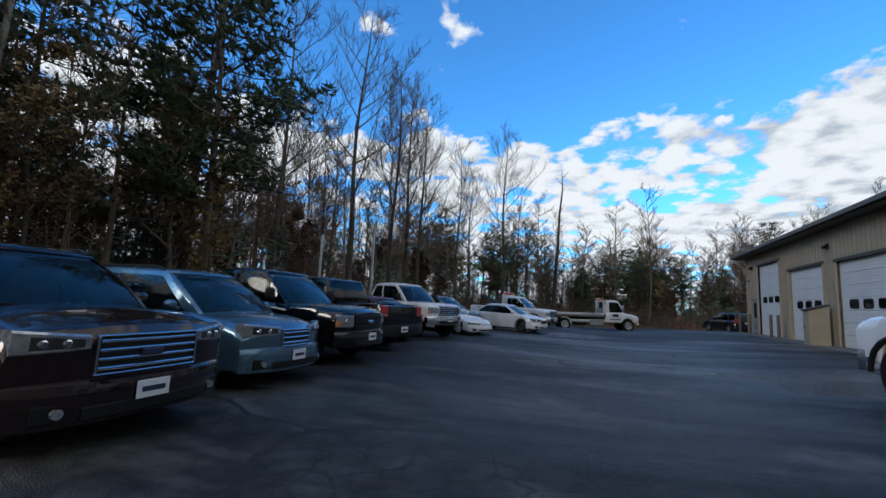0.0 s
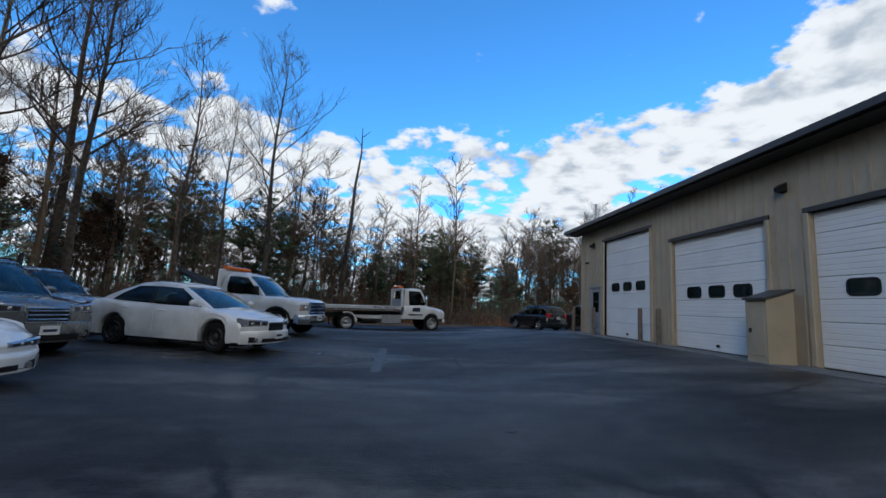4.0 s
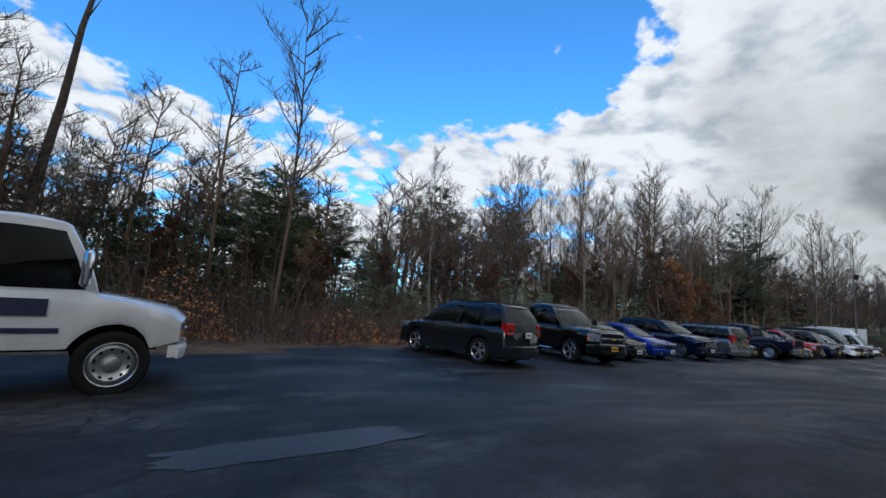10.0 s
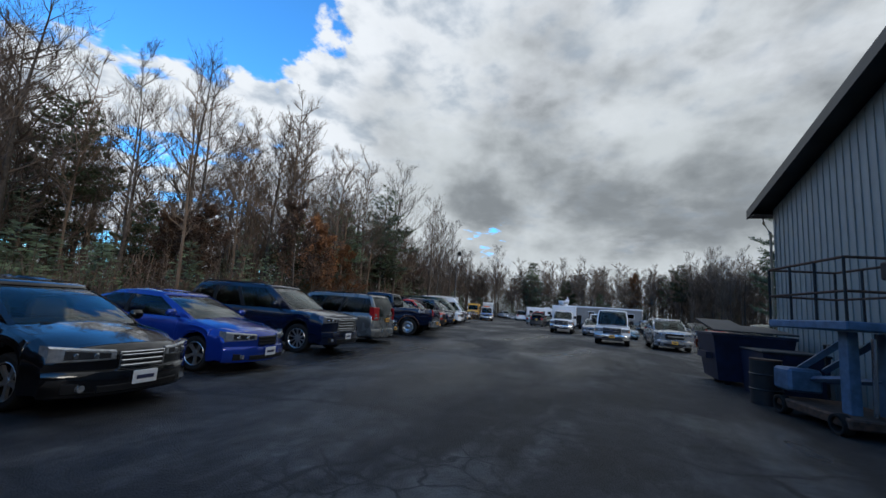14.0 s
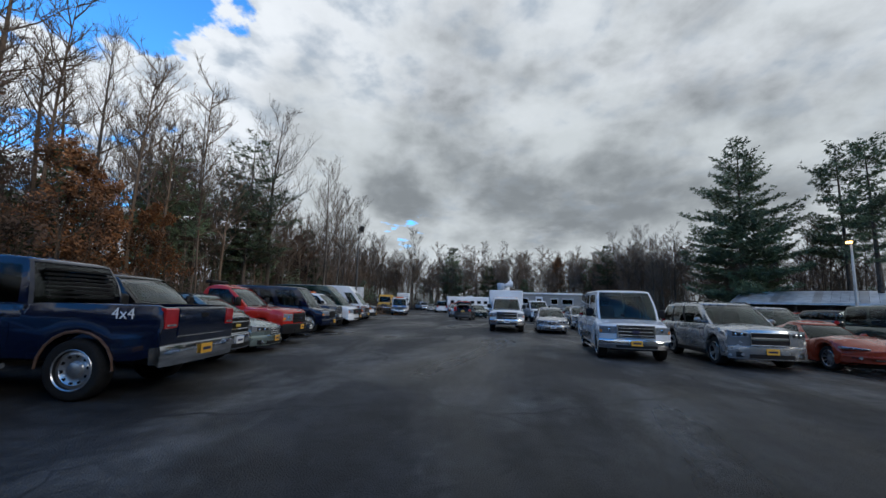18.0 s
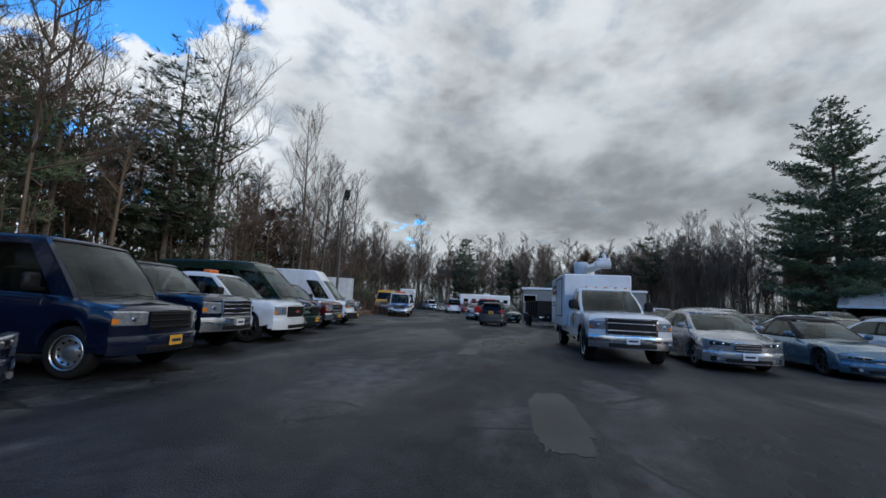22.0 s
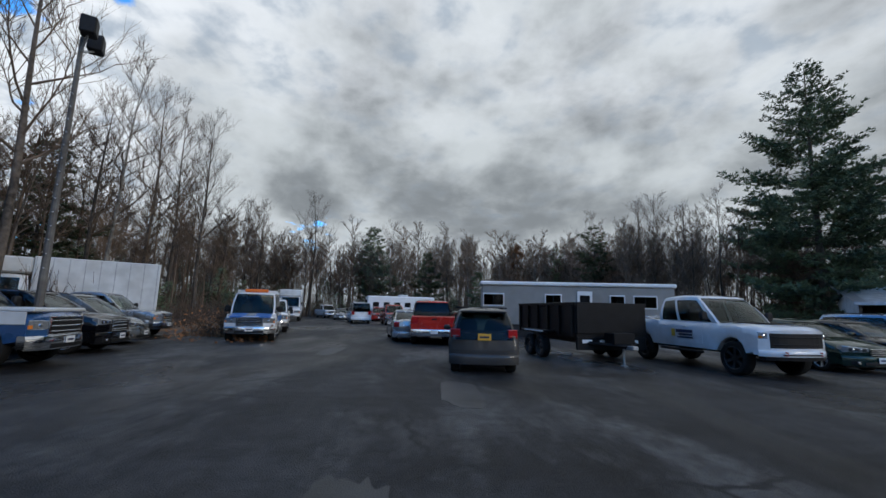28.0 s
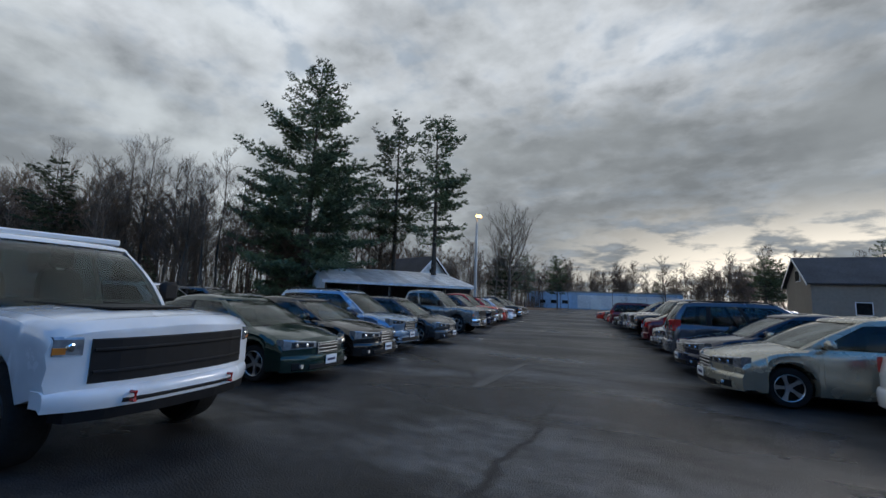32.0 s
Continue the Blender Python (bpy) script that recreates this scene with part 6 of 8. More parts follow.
    bump = part("front_bumper", bumper(nose, hw, f0, f1, 0.07, 1), bm_, top, smooth=45)
    part("lower_intake", strip(-hw * 0.55, hw * 0.55, f0 + 0.03, f0 + (f1 - f0) * 0.42, 0.078, 0.0), "black", bump)
    if not far:
        for sgn in () if kind in TRUCKS else (1, -1):
            yl = sgn * hw * 0.70
            part("fog_bezel", strip(yl - 0.13, yl + 0.13, f0 + (f1 - f0) * 0.12, f0 + (f1 - f0) * 0.56, 0.060, 0.0, steps=3), "black", bump)
            part("fog_lamp", Soup().cyl((nose(yl) + 0.05, yl, f0 + (f1 - f0) * 0.34), 0.04, 0.038, "x", 10), "lamp", bump)
    # rear: lamps, bumper, plate
    t0, t1 = sp["tail"][0] + lift, sp["tail"][1] + lift
    for sgn in (1, -1):
        ya, yb = sgn * hw * 0.68, sgn * hw * 0.945
        tl = part("tail_light", strip(ya, yb, t0, t1, 0.014, 0.16, end=-1, bev=0.02), "red_lens", top, "red tail light", smooth=35)
        if (bed or kind in ("suv", "minivan", "micro")) and not far:
            part("reverse_lens", strip(ya * 1.05, yb * 0.95, t0 + 0.03, t0 + (t1 - t0) * 0.25, 0.018, 0.0, end=-1), "lamp", tl)
    part("rear_bumper", bumper(tail, hw, f0 + 0.02, f1, 0.06, -1), "chrome" if bed and chrome else (pm if not bed else "black"), top, smooth=45)
    for sgn, on, z in ((1, front_plate, f0 + (f1 - f0) * 0.62), (-1, rear_plate, (t0 + 0.02 if kind not in TRUCKS else f1 - 0.12))):
        if not on:
            continue
        xx = sgn * (xn + (0.085 if sgn > 0 or bed else 0.03))
        p = part("number_plate", Soup().box(min(xx, xx + sgn * 0.012), -0.155, z - 0.078, max(xx, xx + sgn * 0.012), 0.155, z + 0.078, 0.004), "plate_y" if plate == "y" else "plate_w", top, "yellow number plate" if plate == "y" else "white number plate")
        if far:
            continue
        part("plate_bar", Soup().box(min(xx + sgn * 0.012, xx + sgn * 0.014), -0.11, z - 0.026, max(xx + sgn * 0.012, xx + sgn * 0.014), 0.11, z + 0.020), "ink", p)

    # wheels
    tm, rmh = wheel_meshes(rim)
    for i, (x, sgn) in enumerate(((xf, 1), (xf, -1), (xr, 1), (xr, -1))):
        wob = part("wheel", tm, None, top)
        wob.matrix_basis = Matrix.Translation((x, sgn * (hw - 0.165), r - sag * (0 if x > 0 else 1))) @ Euler((0, radians(23 * i), 0 if sgn > 0 else math.pi)).to_matrix().to_4x4() @ Matrix.Diagonal((r, r * 1.15, r, 1))
        part("rim", rmh, None, wob)
        if flare:
            fl = Soup()
            pts = [(x + ra * math.cos(math.pi * k / 10), sgn * (hw + 0.012), r + ra * math.sin(math.pi * k / 10)) for k in range(11)]
            fl.tube(pts, 0.04, 6)
            part("wheel_arch_trim", fl, "black", top)
    if kind in ("suv", "suv_large") and not far:
        for sgn in (1, -1):
            ya, yb = sorted((sgn * hw * 0.95, sgn * (hw * 0.99 + 0.012)))
            part("sill_cladding", Soup().box(xr + ra, ya, sill - 0.02, xf - ra, yb, sill + 0.11, 0.015), "black", top)
    if sp.get("step"):
        for sgn in (1, -1):
            u0, u1 = sp["doors"][0][0], sp["doors"][-1][1]
            part("side_step", Soup().tube([(X(u0), sgn * (hw - 0.01), sill - 0.08), (X(u1), sgn * (hw - 0.01), sill - 0.08)], 0.04, 8), "chrome" if chrome else "black", top)
    if sp.get("rails"):
        for sgn in (1, -1):
            y = sgn * (wr_ - 0.06)
            part("roof_rail", Soup().tube([(X(r0) + 0.1, y, zr - 0.02), (X(r0) + 0.25, y, zr + 0.04), (X(r1) - 0.25, y, zr + 0.04), (X(r1) - 0.1, y, zr - 0.02)], 0.02, 6), "black", top)
    if bed:
        part("bed_liner", Soup().box(X(bed[0]) + 0.03, -hw * 0.83, sill + 0.283, X(bed[1]) - 0.02, hw * 0.83, sill + 0.30), "black", top)
        part("tailgate", Soup().box(-xn - 0.012, -hw * 0.66, t0 - 0.12, -xn + 0.01, hw * 0.66, upz(0.01) - 0.02, 0.01), pm, top)
        part("tailgate_handle", Soup().box(-xn - 0.022, -0.10, upz(0.01) - 0.16, -xn - 0.010, 0.10, upz(0.01) - 0.09, 0.005), "black", top)
    return top


def bumper(curve, hw, z0, z1, out, sgn):
    s = Soup()
    rings = []
    for k in range(13):
        f = -1 + 2 * k / 12
        y = f * hw * 0.985
        xx = curve(y) + sgn * out * (1 - 0.7 * abs(f) ** 6)
        rings.append([(xx - sgn * 0.05, y, z0 + 0.03), (xx - sgn * 0.015, y, z0), (xx, y, z0 + (z1 - z0) * 0.3), (xx, y, z0 + (z1 - z0) * 0.72), (xx - sgn * 0.015, y, z1 - 0.02), (xx - sgn * 0.05, y, z1), (xx - sgn * 0.16, y, z1), (xx - sgn * 0.16, y, z0 + 0.03)])
    return s.loft(rings, caps=True)


BLACK = ("black", (0.004, 0.004, 0.005), 0.0, 0.16)
WHITE = ("white", (0.72, 0.73, 0.74), 0.0, 0.3)
SILVER = ("silver", (0.40, 0.41, 0.42), 0.7, 0.32)
NAVY = ("navy", (0.005, 0.010, 0.029), 0.2, 0.16)
DKGREY = ("dark_grey", (0.045, 0.046, 0.05), 0.5, 0.35)
PLUM = ("plum_brown", (0.028, 0.016, 0.018), 0.5, 0.22)
STEELBLUE = ("steel_blue", (0.10, 0.19, 0.27), 0.6, 0.3)
LTBLUE = ("light_blue", (0.20, 0.30, 0.42), 0.6, 0.3)
BLUE = ("bright_blue", (0.012, 0.045, 0.30), 0.4, 0.22)
RED = ("red", (0.42, 0.022, 0.014), 0.0, 0.3)
MAROON = ("maroon", (0.11, 0.010, 0.016), 0.3, 0.25)
GREEN = ("dark_green", (0.012, 0.036, 0.028), 0.4, 0.25)
SAGE = ("sage", (0.19, 0.24, 0.23), 0.6, 0.34)
CHAMP = ("champagne", (0.40, 0.37, 0.29), 0.6, 0.34)
PEWTER = ("pewter", (0.20, 0.205, 0.20), 0.6, 0.34)
MATT = ("matt_brown_grey", (0.045, 0.042, 0.04), 0.0, 0.7)


# ---- first row, along the wood ----
ROW1 = "vehicles parked along the wood"
vehicle("suv_large", PLUM, "dark plum-brown three-row SUV with chrome-barred grille", "SUV", front=(-12.5, -30.3), heading=4, group=ROW1, bars=4, badge="ink")
vehicle("suv", STEELBLUE, "steel-blue compact SUV with silver wheels", "SUV", front=(-13.15, -27.6), heading=4, group=ROW1)
vehicle("pickup", BLACK, "black crew-cab pickup facing the lane", "pickup truck", front=(-13.4, -25.0), heading=2, group=ROW1, rim="dark", name="pickup_truck", chrome=False, badge="chrome")
vehicle("pickup", BLACK, "black pickup parked tail-out with a red tail light showing", "pickup truck", rear=(-13.9, -22.45), heading=172, group=ROW1, rim="alloy", name="pickup_truck", chrome=False)
vehicle("sedan", MAROON, "dark red sedan parked tail-out between pickups", "sedan", rear=(-14.8, -20.2), heading=164, group=ROW1, plate="y")
vehicle("pickup", WHITE, "tall white heavy-duty crew-cab pickup with chrome front", "pickup truck", front=(-14.3, -17.7), heading=-20, group=ROW1, rim="split", name="pickup_truck", lift=0.15, bars=4)
vehicle("coupe", WHITE, "low white sports coupe with white wheels", "coupe", front=(-13.6, -14.8), heading=-20, group=ROW1, rim="white", chrome=False, bars=1, front_plate=False)
vehicle("suv", PEWTER, "pewter-grey older luxury SUV behind the coupe", "SUV", front=(-15.0, -12.0), heading=-18, group=ROW1)
vehicle("sedan", WHITE, "white compact sedan with dark steel wheels", "sedan", front=(-11.75, -9.85), heading=-17, group=ROW1, rim="black", chrome=False, bars=2)
vehicle("suv", SILVER, "silver wagon mostly hidden behind the white sedan", "SUV", front=(-17.0, -8.1), heading=-17, group=ROW1)


def tow_truck():
    t = vehicle("cabchassis", WHITE, "white wrecker tow truck with black fender flares and gold door crest", "tow truck", front=(-11.8, -4.8), heading=-14, name="tow_truck", rim="steel", flare=True, bars=3, badge="ink", plate="w")
    part("wrecker_body", Soup().box(-2.9, -1.02, 0.75, -0.45, 1.02, 1.32, 0.05), "white", t)
    for sgn in (1, -1):
        part("tool_hatch", Soup().box(-2.3, min(sgn * 1.02, sgn * 1.035), 0.85, -1.2, max(sgn * 1.02, sgn * 1.035), 1.25), "galv", t)
    part("headboard", Soup().box(-0.42, -0.95, 1.3, -0.32, 0.95, 2.15, 0.03), "white", t)
    part("light_bar", Soup().box(-0.47, -0.7, 2.15, -0.25, 0.7, 2.28, 0.03), "orange", t)
    part("boom", Soup().tube([(-0.6, 0, 1.35), (-2.6, 0, 2.05)], [0.16, 0.12], 4), "steel_dark", t)
    part("winch", Soup().cyl((-0.9, -0.3, 1.5), 0.18, 0.6, "y", 12), "steel_dark", t)
    for sgn in (1, -1):
        part("door_crest", Soup().cyl((0.45, sgn * 1.018, 1.05), 0.17, sgn * 0.006, "y", 14), "ink_gold", t)


tow_truck()


def flatbed():
    t = vehicle("medium", WHITE, "white flatbed tow truck with pale steel bed and orange beacon", "tow truck", front=(-6.2, 8.15), heading=17.4, name="flatbed_truck", rim="steel", over=dict(wb=5.4, L=6.0), rear_plate=False, bars=3, chrome=False)
    # bed from the cab back
    x0, x1 = -5.75, -0.15
    bedm = part("bed", Soup().box(x0, -1.2, 1.36, x1, 1.2, 1.46, 0.01), "galv", t)
    for sgn in (1, -1):
        part("side_rail", Soup().box(x0, min(sgn * 1.2, sgn * 1.27), 1.22, x1, max(sgn * 1.2, sgn * 1.27), 1.50, 0.02), "offwhite", bedm)
        part("rub_rail", Soup().box(x0, min(sgn * 1.27, sgn * 1.29), 1.27, x1, max(sgn * 1.27, sgn * 1.29), 1.32), "steel_dark", bedm)
        for k in range(3):
            part("marker", Soup().box(x1 - 0.35 - k * 2.4, min(sgn * 1.27, sgn * 1.30), 1.235, x1 - 0.25 - k * 2.4, max(sgn * 1.27, sgn * 1.30), 1.265), "amber", bedm)
    part("tail_ramp", Soup().add([(x0, -1.2, 1.40), (x0, 1.2, 1.40), (x0 - 0.9, 1.2, 1.28), (x0 - 0.9, -1.2, 1.28), (x0, -1.2, 1.46), (x0, 1.2, 1.46), (x0 - 0.9, 1.2, 1.32), (x0 - 0.9, -1.2, 1.32)],
                                 [(3, 2, 1, 0), (4, 5, 6, 7), (0, 1, 5, 4), (1, 2, 6, 5), (2, 3, 7, 6), (3, 0, 4, 7)]), "galv", bedm)
    for sgn in (1, -1):
        part("headboard_post", Soup().box(-0.15, min(sgn * 1.02, sgn * 1.2), 1.46, 0.0, max(sgn * 1.02, sgn * 1.2), 2.60, 0.02), "offwhite", t)
    part("headboard", Soup().box(-0.13, -1.0, 1.5, -0.04, 1.0, 1.95, 0.01), "galv", t)
    part("headboard_bar", Soup().box(-0.15, -1.2, 2.5, 0.0, 1.2, 2.64, 0.02), "offwhite", t)
    part("beacon", Soup().box(-0.2, -0.75, 2.64, 0.05, 0.75, 2.80, 0.04), "orange", t)
    for sgn in (1, -1):
        part("frame_rail", Soup().box(-5.5, sgn * 0.45 - 0.05, 0.78, -0.1, sgn * 0.45 + 0.05, 1.02), "steel_dark", t)
        part("tool_box", Soup().box(-1.35, min(sgn * 0.6, sgn * 1.18), 0.46, -0.12, max(sgn * 0.6, sgn * 1.18), 0.98, 0.02), "galv", t)
        part("fuel_tank", Soup().cyl((-2.5, sgn * 0.85, 0.66), 0.24, 0.9, "x", 14), "steel_dark", t)
        part("mud_flap", Soup().box(-3.45 - 0.72, min(sgn * 0.75, sgn * 1.12), 0.25, -3.45 - 0.69, max(sgn * 0.75, sgn * 1.12), 0.95), "black", t)
        pts = [(-3.45 + 0.58 * math.cos(math.pi * k / 8), sgn * 1.13, 0.52 + 0.58 * math.sin(math.pi * k / 8)) for k in range(6)]
        part("rear_fender", Soup().tube(pts, 0.05, 6), "white", t)
        text_mesh("lettering", "ROAD SERVICE", 0.20, "ink", t, Matrix.Translation((-1.2, sgn * 1.275, 1.36)) @ Euler((math.pi / 2, 0, math.pi if sgn > 0 else 0)).to_matrix().to_4x4(), label="dark lettering on the bed rail")
        part("door_crest", Soup().box(0.62, min(sgn * 1.186, sgn * 1.192), 1.22, 1.12, max(sgn * 1.186, sgn * 1.192), 1.46, 0.002), "ink", t)
        part("door_stripe", Soup().box(0.38, min(sgn * 1.186, sgn * 1.192), 0.98, 1.28, max(sgn * 1.186, sgn * 1.192), 1.05, 0.002), "ink", t)
    part("exhaust", Soup().cyl((0.0, 0.75, 1.0), 0.07, 1.9, sides=8), "chrome", t)


flatbed()
vehicle("cabchassis", WHITE, "white medium work truck parked by the garage wall", "truck", front=(-4.05, -24.2), heading=100, name="work_truck", rim="steel", flare=True)

# ---- long row below the wood, facing the aisle ----
ROW2 = "vehicles in the long row below the wood"
vehicle("suv", ("charcoal", (0.010, 0.012, 0.015), 0.1, 0.18), "charcoal-black compact SUV parked with its tail to the aisle", "SUV", rear=(2.15, 8.5), heading=111, group=ROW2)
vehicle("pickup", BLACK, "black pickup with chrome grille bar and gold badge", "pickup truck", front=(6.1, 9.15), heading=-86, group=ROW2, plate="y", name="pickup_truck", bars=1, badge="ink_gold", over=dict(L=5.6), bump_mat=paint(*BLACK))
vehicle("sedan", BLACK, "black sedan with a chrome-edged grille", "sedan", front=(9.0, 10.6), heading=-86, group=ROW2)
vehicle("sedan", BLUE, "bright blue coupe with dark trim", "coupe", front=(12.05, 11.45), heading=-83, group=ROW2, chrome=False, over=dict(doors=[(0.34, 0.70)], H=1.40))
vehicle("suv_large", NAVY, "navy blue three-row SUV with studded chrome grille", "SUV", front=(15.7, 12.0), heading=-86, group=ROW2, rim="split", bars=4)
vehicle("minivan", PEWTER, "grey minivan parked tail-out", "minivan", rear=(19.8, 12.85), heading=93, group=ROW2, plate="y", rim="split")
vehicle("sedan", LTBLUE, "silver-blue sedan tucked beside a pickup", "sedan", front=(22.8, 14.0), heading=-86, group=ROW2, plate="y")


def navy_pickup():
    t = vehicle("pickup", NAVY, "old navy pickup with rusty wheel arch and bent chrome bumper, tail-out", "pickup truck", rear=(25.5, 12.95), heading=99, group=ROW2, plate="y", name="pickup_truck", rim="steel", lift=0.1)
    for sgn in (1, -1):
        text_mesh("lettering", "4x4", 0.22, "sign_white", t, Matrix.Translation((-2.35, sgn * 1.004, 1.16)) @ Euler((math.pi / 2, 0, math.pi if sgn > 0 else 0)).to_matrix().to_4x4(), label="white side lettering")
        pts = [(-1.75 + 0.545 * math.cos(math.pi * k / 10), sgn * 1.01, 0.44 + 0.53 * math.sin(math.pi * k / 10)) for k in range(11)]
        part("rust_edge", Soup().tube(pts, 0.022, 5), "rust", t, "rusted wheel-arch lip")
    for k in range(7):
        part("window_louvre", Soup().box(-0.92 + 0.015 * k, -0.62, 1.42 + k * 0.07, -0.86 + 0.015 * k, 0.62, 1.45 + k * 0.07), "black", t)


navy_pickup()
vehicle("pickup", BLACK, "black heavy pickup with gold badge beside the navy pickup", "pickup truck", front=(27.9, 14.0), heading=-82, group=ROW2, name="pickup_truck", badge="ink_gold", bars=2)
vehicle("sedan", SAGE, "sage-green wagon with fog lamps", "wagon", front=(30.65, 14.7), heading=-82, group=ROW2, plate="y", over=dict(H=1.55, cab=(0.02, 0.765, 0.10, 0.555), glass=[(0.05, 0.24), (0.28, 0.54), (0.58, 0.93)], rails=True))


def red_work():
    t = vehicle("pickup_single", RED, "bright red work pickup with black grille and roof light bar", "pickup truck", front=(33.1, 15.2), heading=-82, group=ROW2, plate="y", name="pickup_truck", chrome=False, rim="steel", bars=3, badge="ink", bump_mat="black")
    part("light_bar", Soup().box(-0.35, -0.55, 1.98, -0.1, 0.55, 2.1, 0.03), "black", t)
    for sgn in (1, -1):
        part("light_bar_foot", Soup().box(-0.26, sgn * 0.4 - 0.02, 1.9, -0.2, sgn * 0.4 + 0.02, 1.98), "black", t)
        for k in range(6):
            part("door_lettering", Soup().box(0.02 + k * 0.12, min(sgn * 1.015, sgn * 1.02), 1.0, 0.10 + k * 0.12, max(sgn * 1.015, sgn * 1.02), 1.10), "ink_gold", t, "gold lettering bar")


red_work()
vehicle("sedan", NAVY, "dark blue older sedan with clear headlights", "sedan", front=(36.0, 16.3), heading=-83, group=ROW2)
vehicle("van", NAVY, "long navy passenger van with black grille", "van", front=(38.9, 16.5), heading=-82, group=ROW2, plate="y", chrome=False, rim="steel", name="van")
vehicle("pickup", NAVY, "dark blue heavy-duty pickup with tall chrome grille", "pickup truck", front=(41.8, 17.4), heading=-86, group=ROW2, name="pickup_truck", bars=3, badge="ink", lift=0.1)


def beacon_pickup():
    t = vehicle("pickup", WHITE, "white pickup with amber roof beacon and mud-dark wheels", "pickup truck", front=(44.55, 17.4), heading=-85, group=ROW2, name="pickup_truck", bars=1, rim="dark", badge="red_lens", chrome=False, front_plate=False)
    part("beacon", Soup().box(-0.1, -0.22, 1.93, 0.15, 0.22, 2.06, 0.03), "orange", t)


beacon_pickup()
vehicle("van_high", GREEN, "dark green high-roof shuttle van", "van", front=(47.6, 18.3), heading=-86, group=ROW2, plate="y", chrome=False, name="van", over=dict(H=2.55, screen_top=0.78, glass=[(0.04, 0.25), (0.28, 0.50), (0.53, 0.74), (0.80, 0.95)]))
vehicle("pickup", MAROON, "maroon pickup with chrome grille surround", "pickup truck", front=(50.8, 18.8), heading=-86, group=ROW2, plate="y", name="pickup_truck", bars=2)
vehicle("van_high", WHITE, "white high-roof panel van with a round badge", "van", front=(54.6, 19.4), heading=-83, group=ROW2, plate="y", name="van", rim="steel", bump_mat="black", two_tone=None, badge="chrome", trim=MAT["black"])
vehicle("pickup", WHITE, "white pickup nose peeping out behind the panel van", "pickup truck", front=(58.0, 21.3), heading=-83, group=ROW2, name="pickup_truck", bars=1)


def dump_pickup():
    t = vehicle("cabchassis", ("faded_blue", (0.03, 0.09, 0.22), 0.2, 0.4), "old blue dump pickup with white fenders and dark dump box", "dump truck", front=(61.6, 22.4), heading=-80, group=ROW2, name="dump_truck", rim="white")
    part("white_hood", Soup().box(1.35, -0.95, 1.25, 2.8, 0.95, 1.345, 0.03), "offwhite", t)
    for sgn in (1, -1):
        part("white_fender", Soup().box(1.0, min(sgn * 1.0, sgn * 1.022), 0.98, 2.7, max(sgn * 1.0, sgn * 1.022), 1.26, 0.01), "offwhite", t)
        part("box_side", Soup().box(-2.9, sgn * 1.0 - 0.04, 0.9, -0.35, sgn * 1.0 + 0.04, 1.75, 0.02), "steel_dark", t)
    part("box_front", Soup().box(-0.39, -0.96, 0.9, -0.31, 0.96, 2.2, 0.02), "steel_dark", t)
    part("box_tail", Soup().box(-2.94, -1.04, 0.9, -2.86, 1.04, 1.75, 0.02), "steel_dark", t)
    part("cab_shield", Soup().box(-0.4, -1.0, 2.2, 0.5, 1.0, 2.26, 0.02), "steel_dark", t)


dump_pickup()
vehicle("suv_large", BLACK, "dark dusty SUV beside a brush clump", "SUV", front=(64.9, 23.4), heading=-80, group=ROW2)
vehicle("minivan", PEWTER, "weathered grey minivan half hidden by brush", "minivan", front=(67.7, 24.4), heading=-80, group=ROW2)
vehicle("pickup", SILVER, "silver pickup by the brush clump", "pickup truck", front=(71.3, 25.6), heading=-80, group=ROW2, name="pickup_truck")


def rescue_van():
    t = vehicle("van", WHITE, "white van with a blue hood band and roof racks", "van", front=(69.0, 21.0), heading=195, name="van", plate="w", rim="steel")
    rows = []
    for u in (0.85, 0.89, 0.93, 0.97, 0.985):
        x, z = (u - 0.5) * 5.6, interp(SPEC["van"]["up"], u)
        rows.append([(x, y, z + dz) for y, dz in ((-0.80, 0.014), (-0.42, 0.038), (0.42, 0.038), (0.80, 0.014))] + [(x, y, z - 0.02) for y in (0.80, -0.80)])
    part("hood_band", Soup().loft(rows, caps=True), "blue_band", t, "blue band across the hood")
    part("nose_band", Soup().box(2.70, -0.78, 1.01, 2.815, 0.78, 1.06, 0.01), "blue_band", t)
    for sgn in (1, -1):
        part("side_band", Soup().box(-2.6, min(sgn * 1.012, sgn * 1.018), 0.82, 1.2, max(sgn * 1.012, sgn * 1.018), 1.08), "blue_band", t)
    for x in (-1.8, -0.6, 0.5):
        part("roof_rack", Soup().box(x, -0.85, 2.14, x + 0.06, 0.85, 2.24), "offwhite", t)
    part("roof_beacon", Soup().box(0.7, -0.5, 2.14, 0.95, 0.5, 2.28, 0.03), "orange", t)


rescue_van()
vehicle("pickup", WHITE, "white pickup behind the blue-banded van", "pickup truck", front=(75.4, 22.4), heading=195, name="pickup_truck")


def box_truck(x, y, h, label):
    t = vehicle("medium", WHITE, label, "box truck", front=(x, y), heading=h, name="box_truck", rim="white", chrome=False, over=dict(wb=4.6))
    part("cargo_box", Soup().box(-4.6, -1.2, 1.05, 0.0, 1.2, 3.45, 0.03), "offwhite", t)
    for k in range(9):
        for sgn in (1, -1):
            part("box_rib", Soup().box(-4.5 + k * 0.55, min(sgn * 1.2, sgn * 1.215), 1.1, -4.46 + k * 0.55, max(sgn * 1.2, sgn * 1.215), 3.4), "galv", t)
    part("nose_box", Soup().box(0.02, -1.15, 2.68, 1.2, 1.15, 3.4, 0.08), "offwhite", t)
    return t


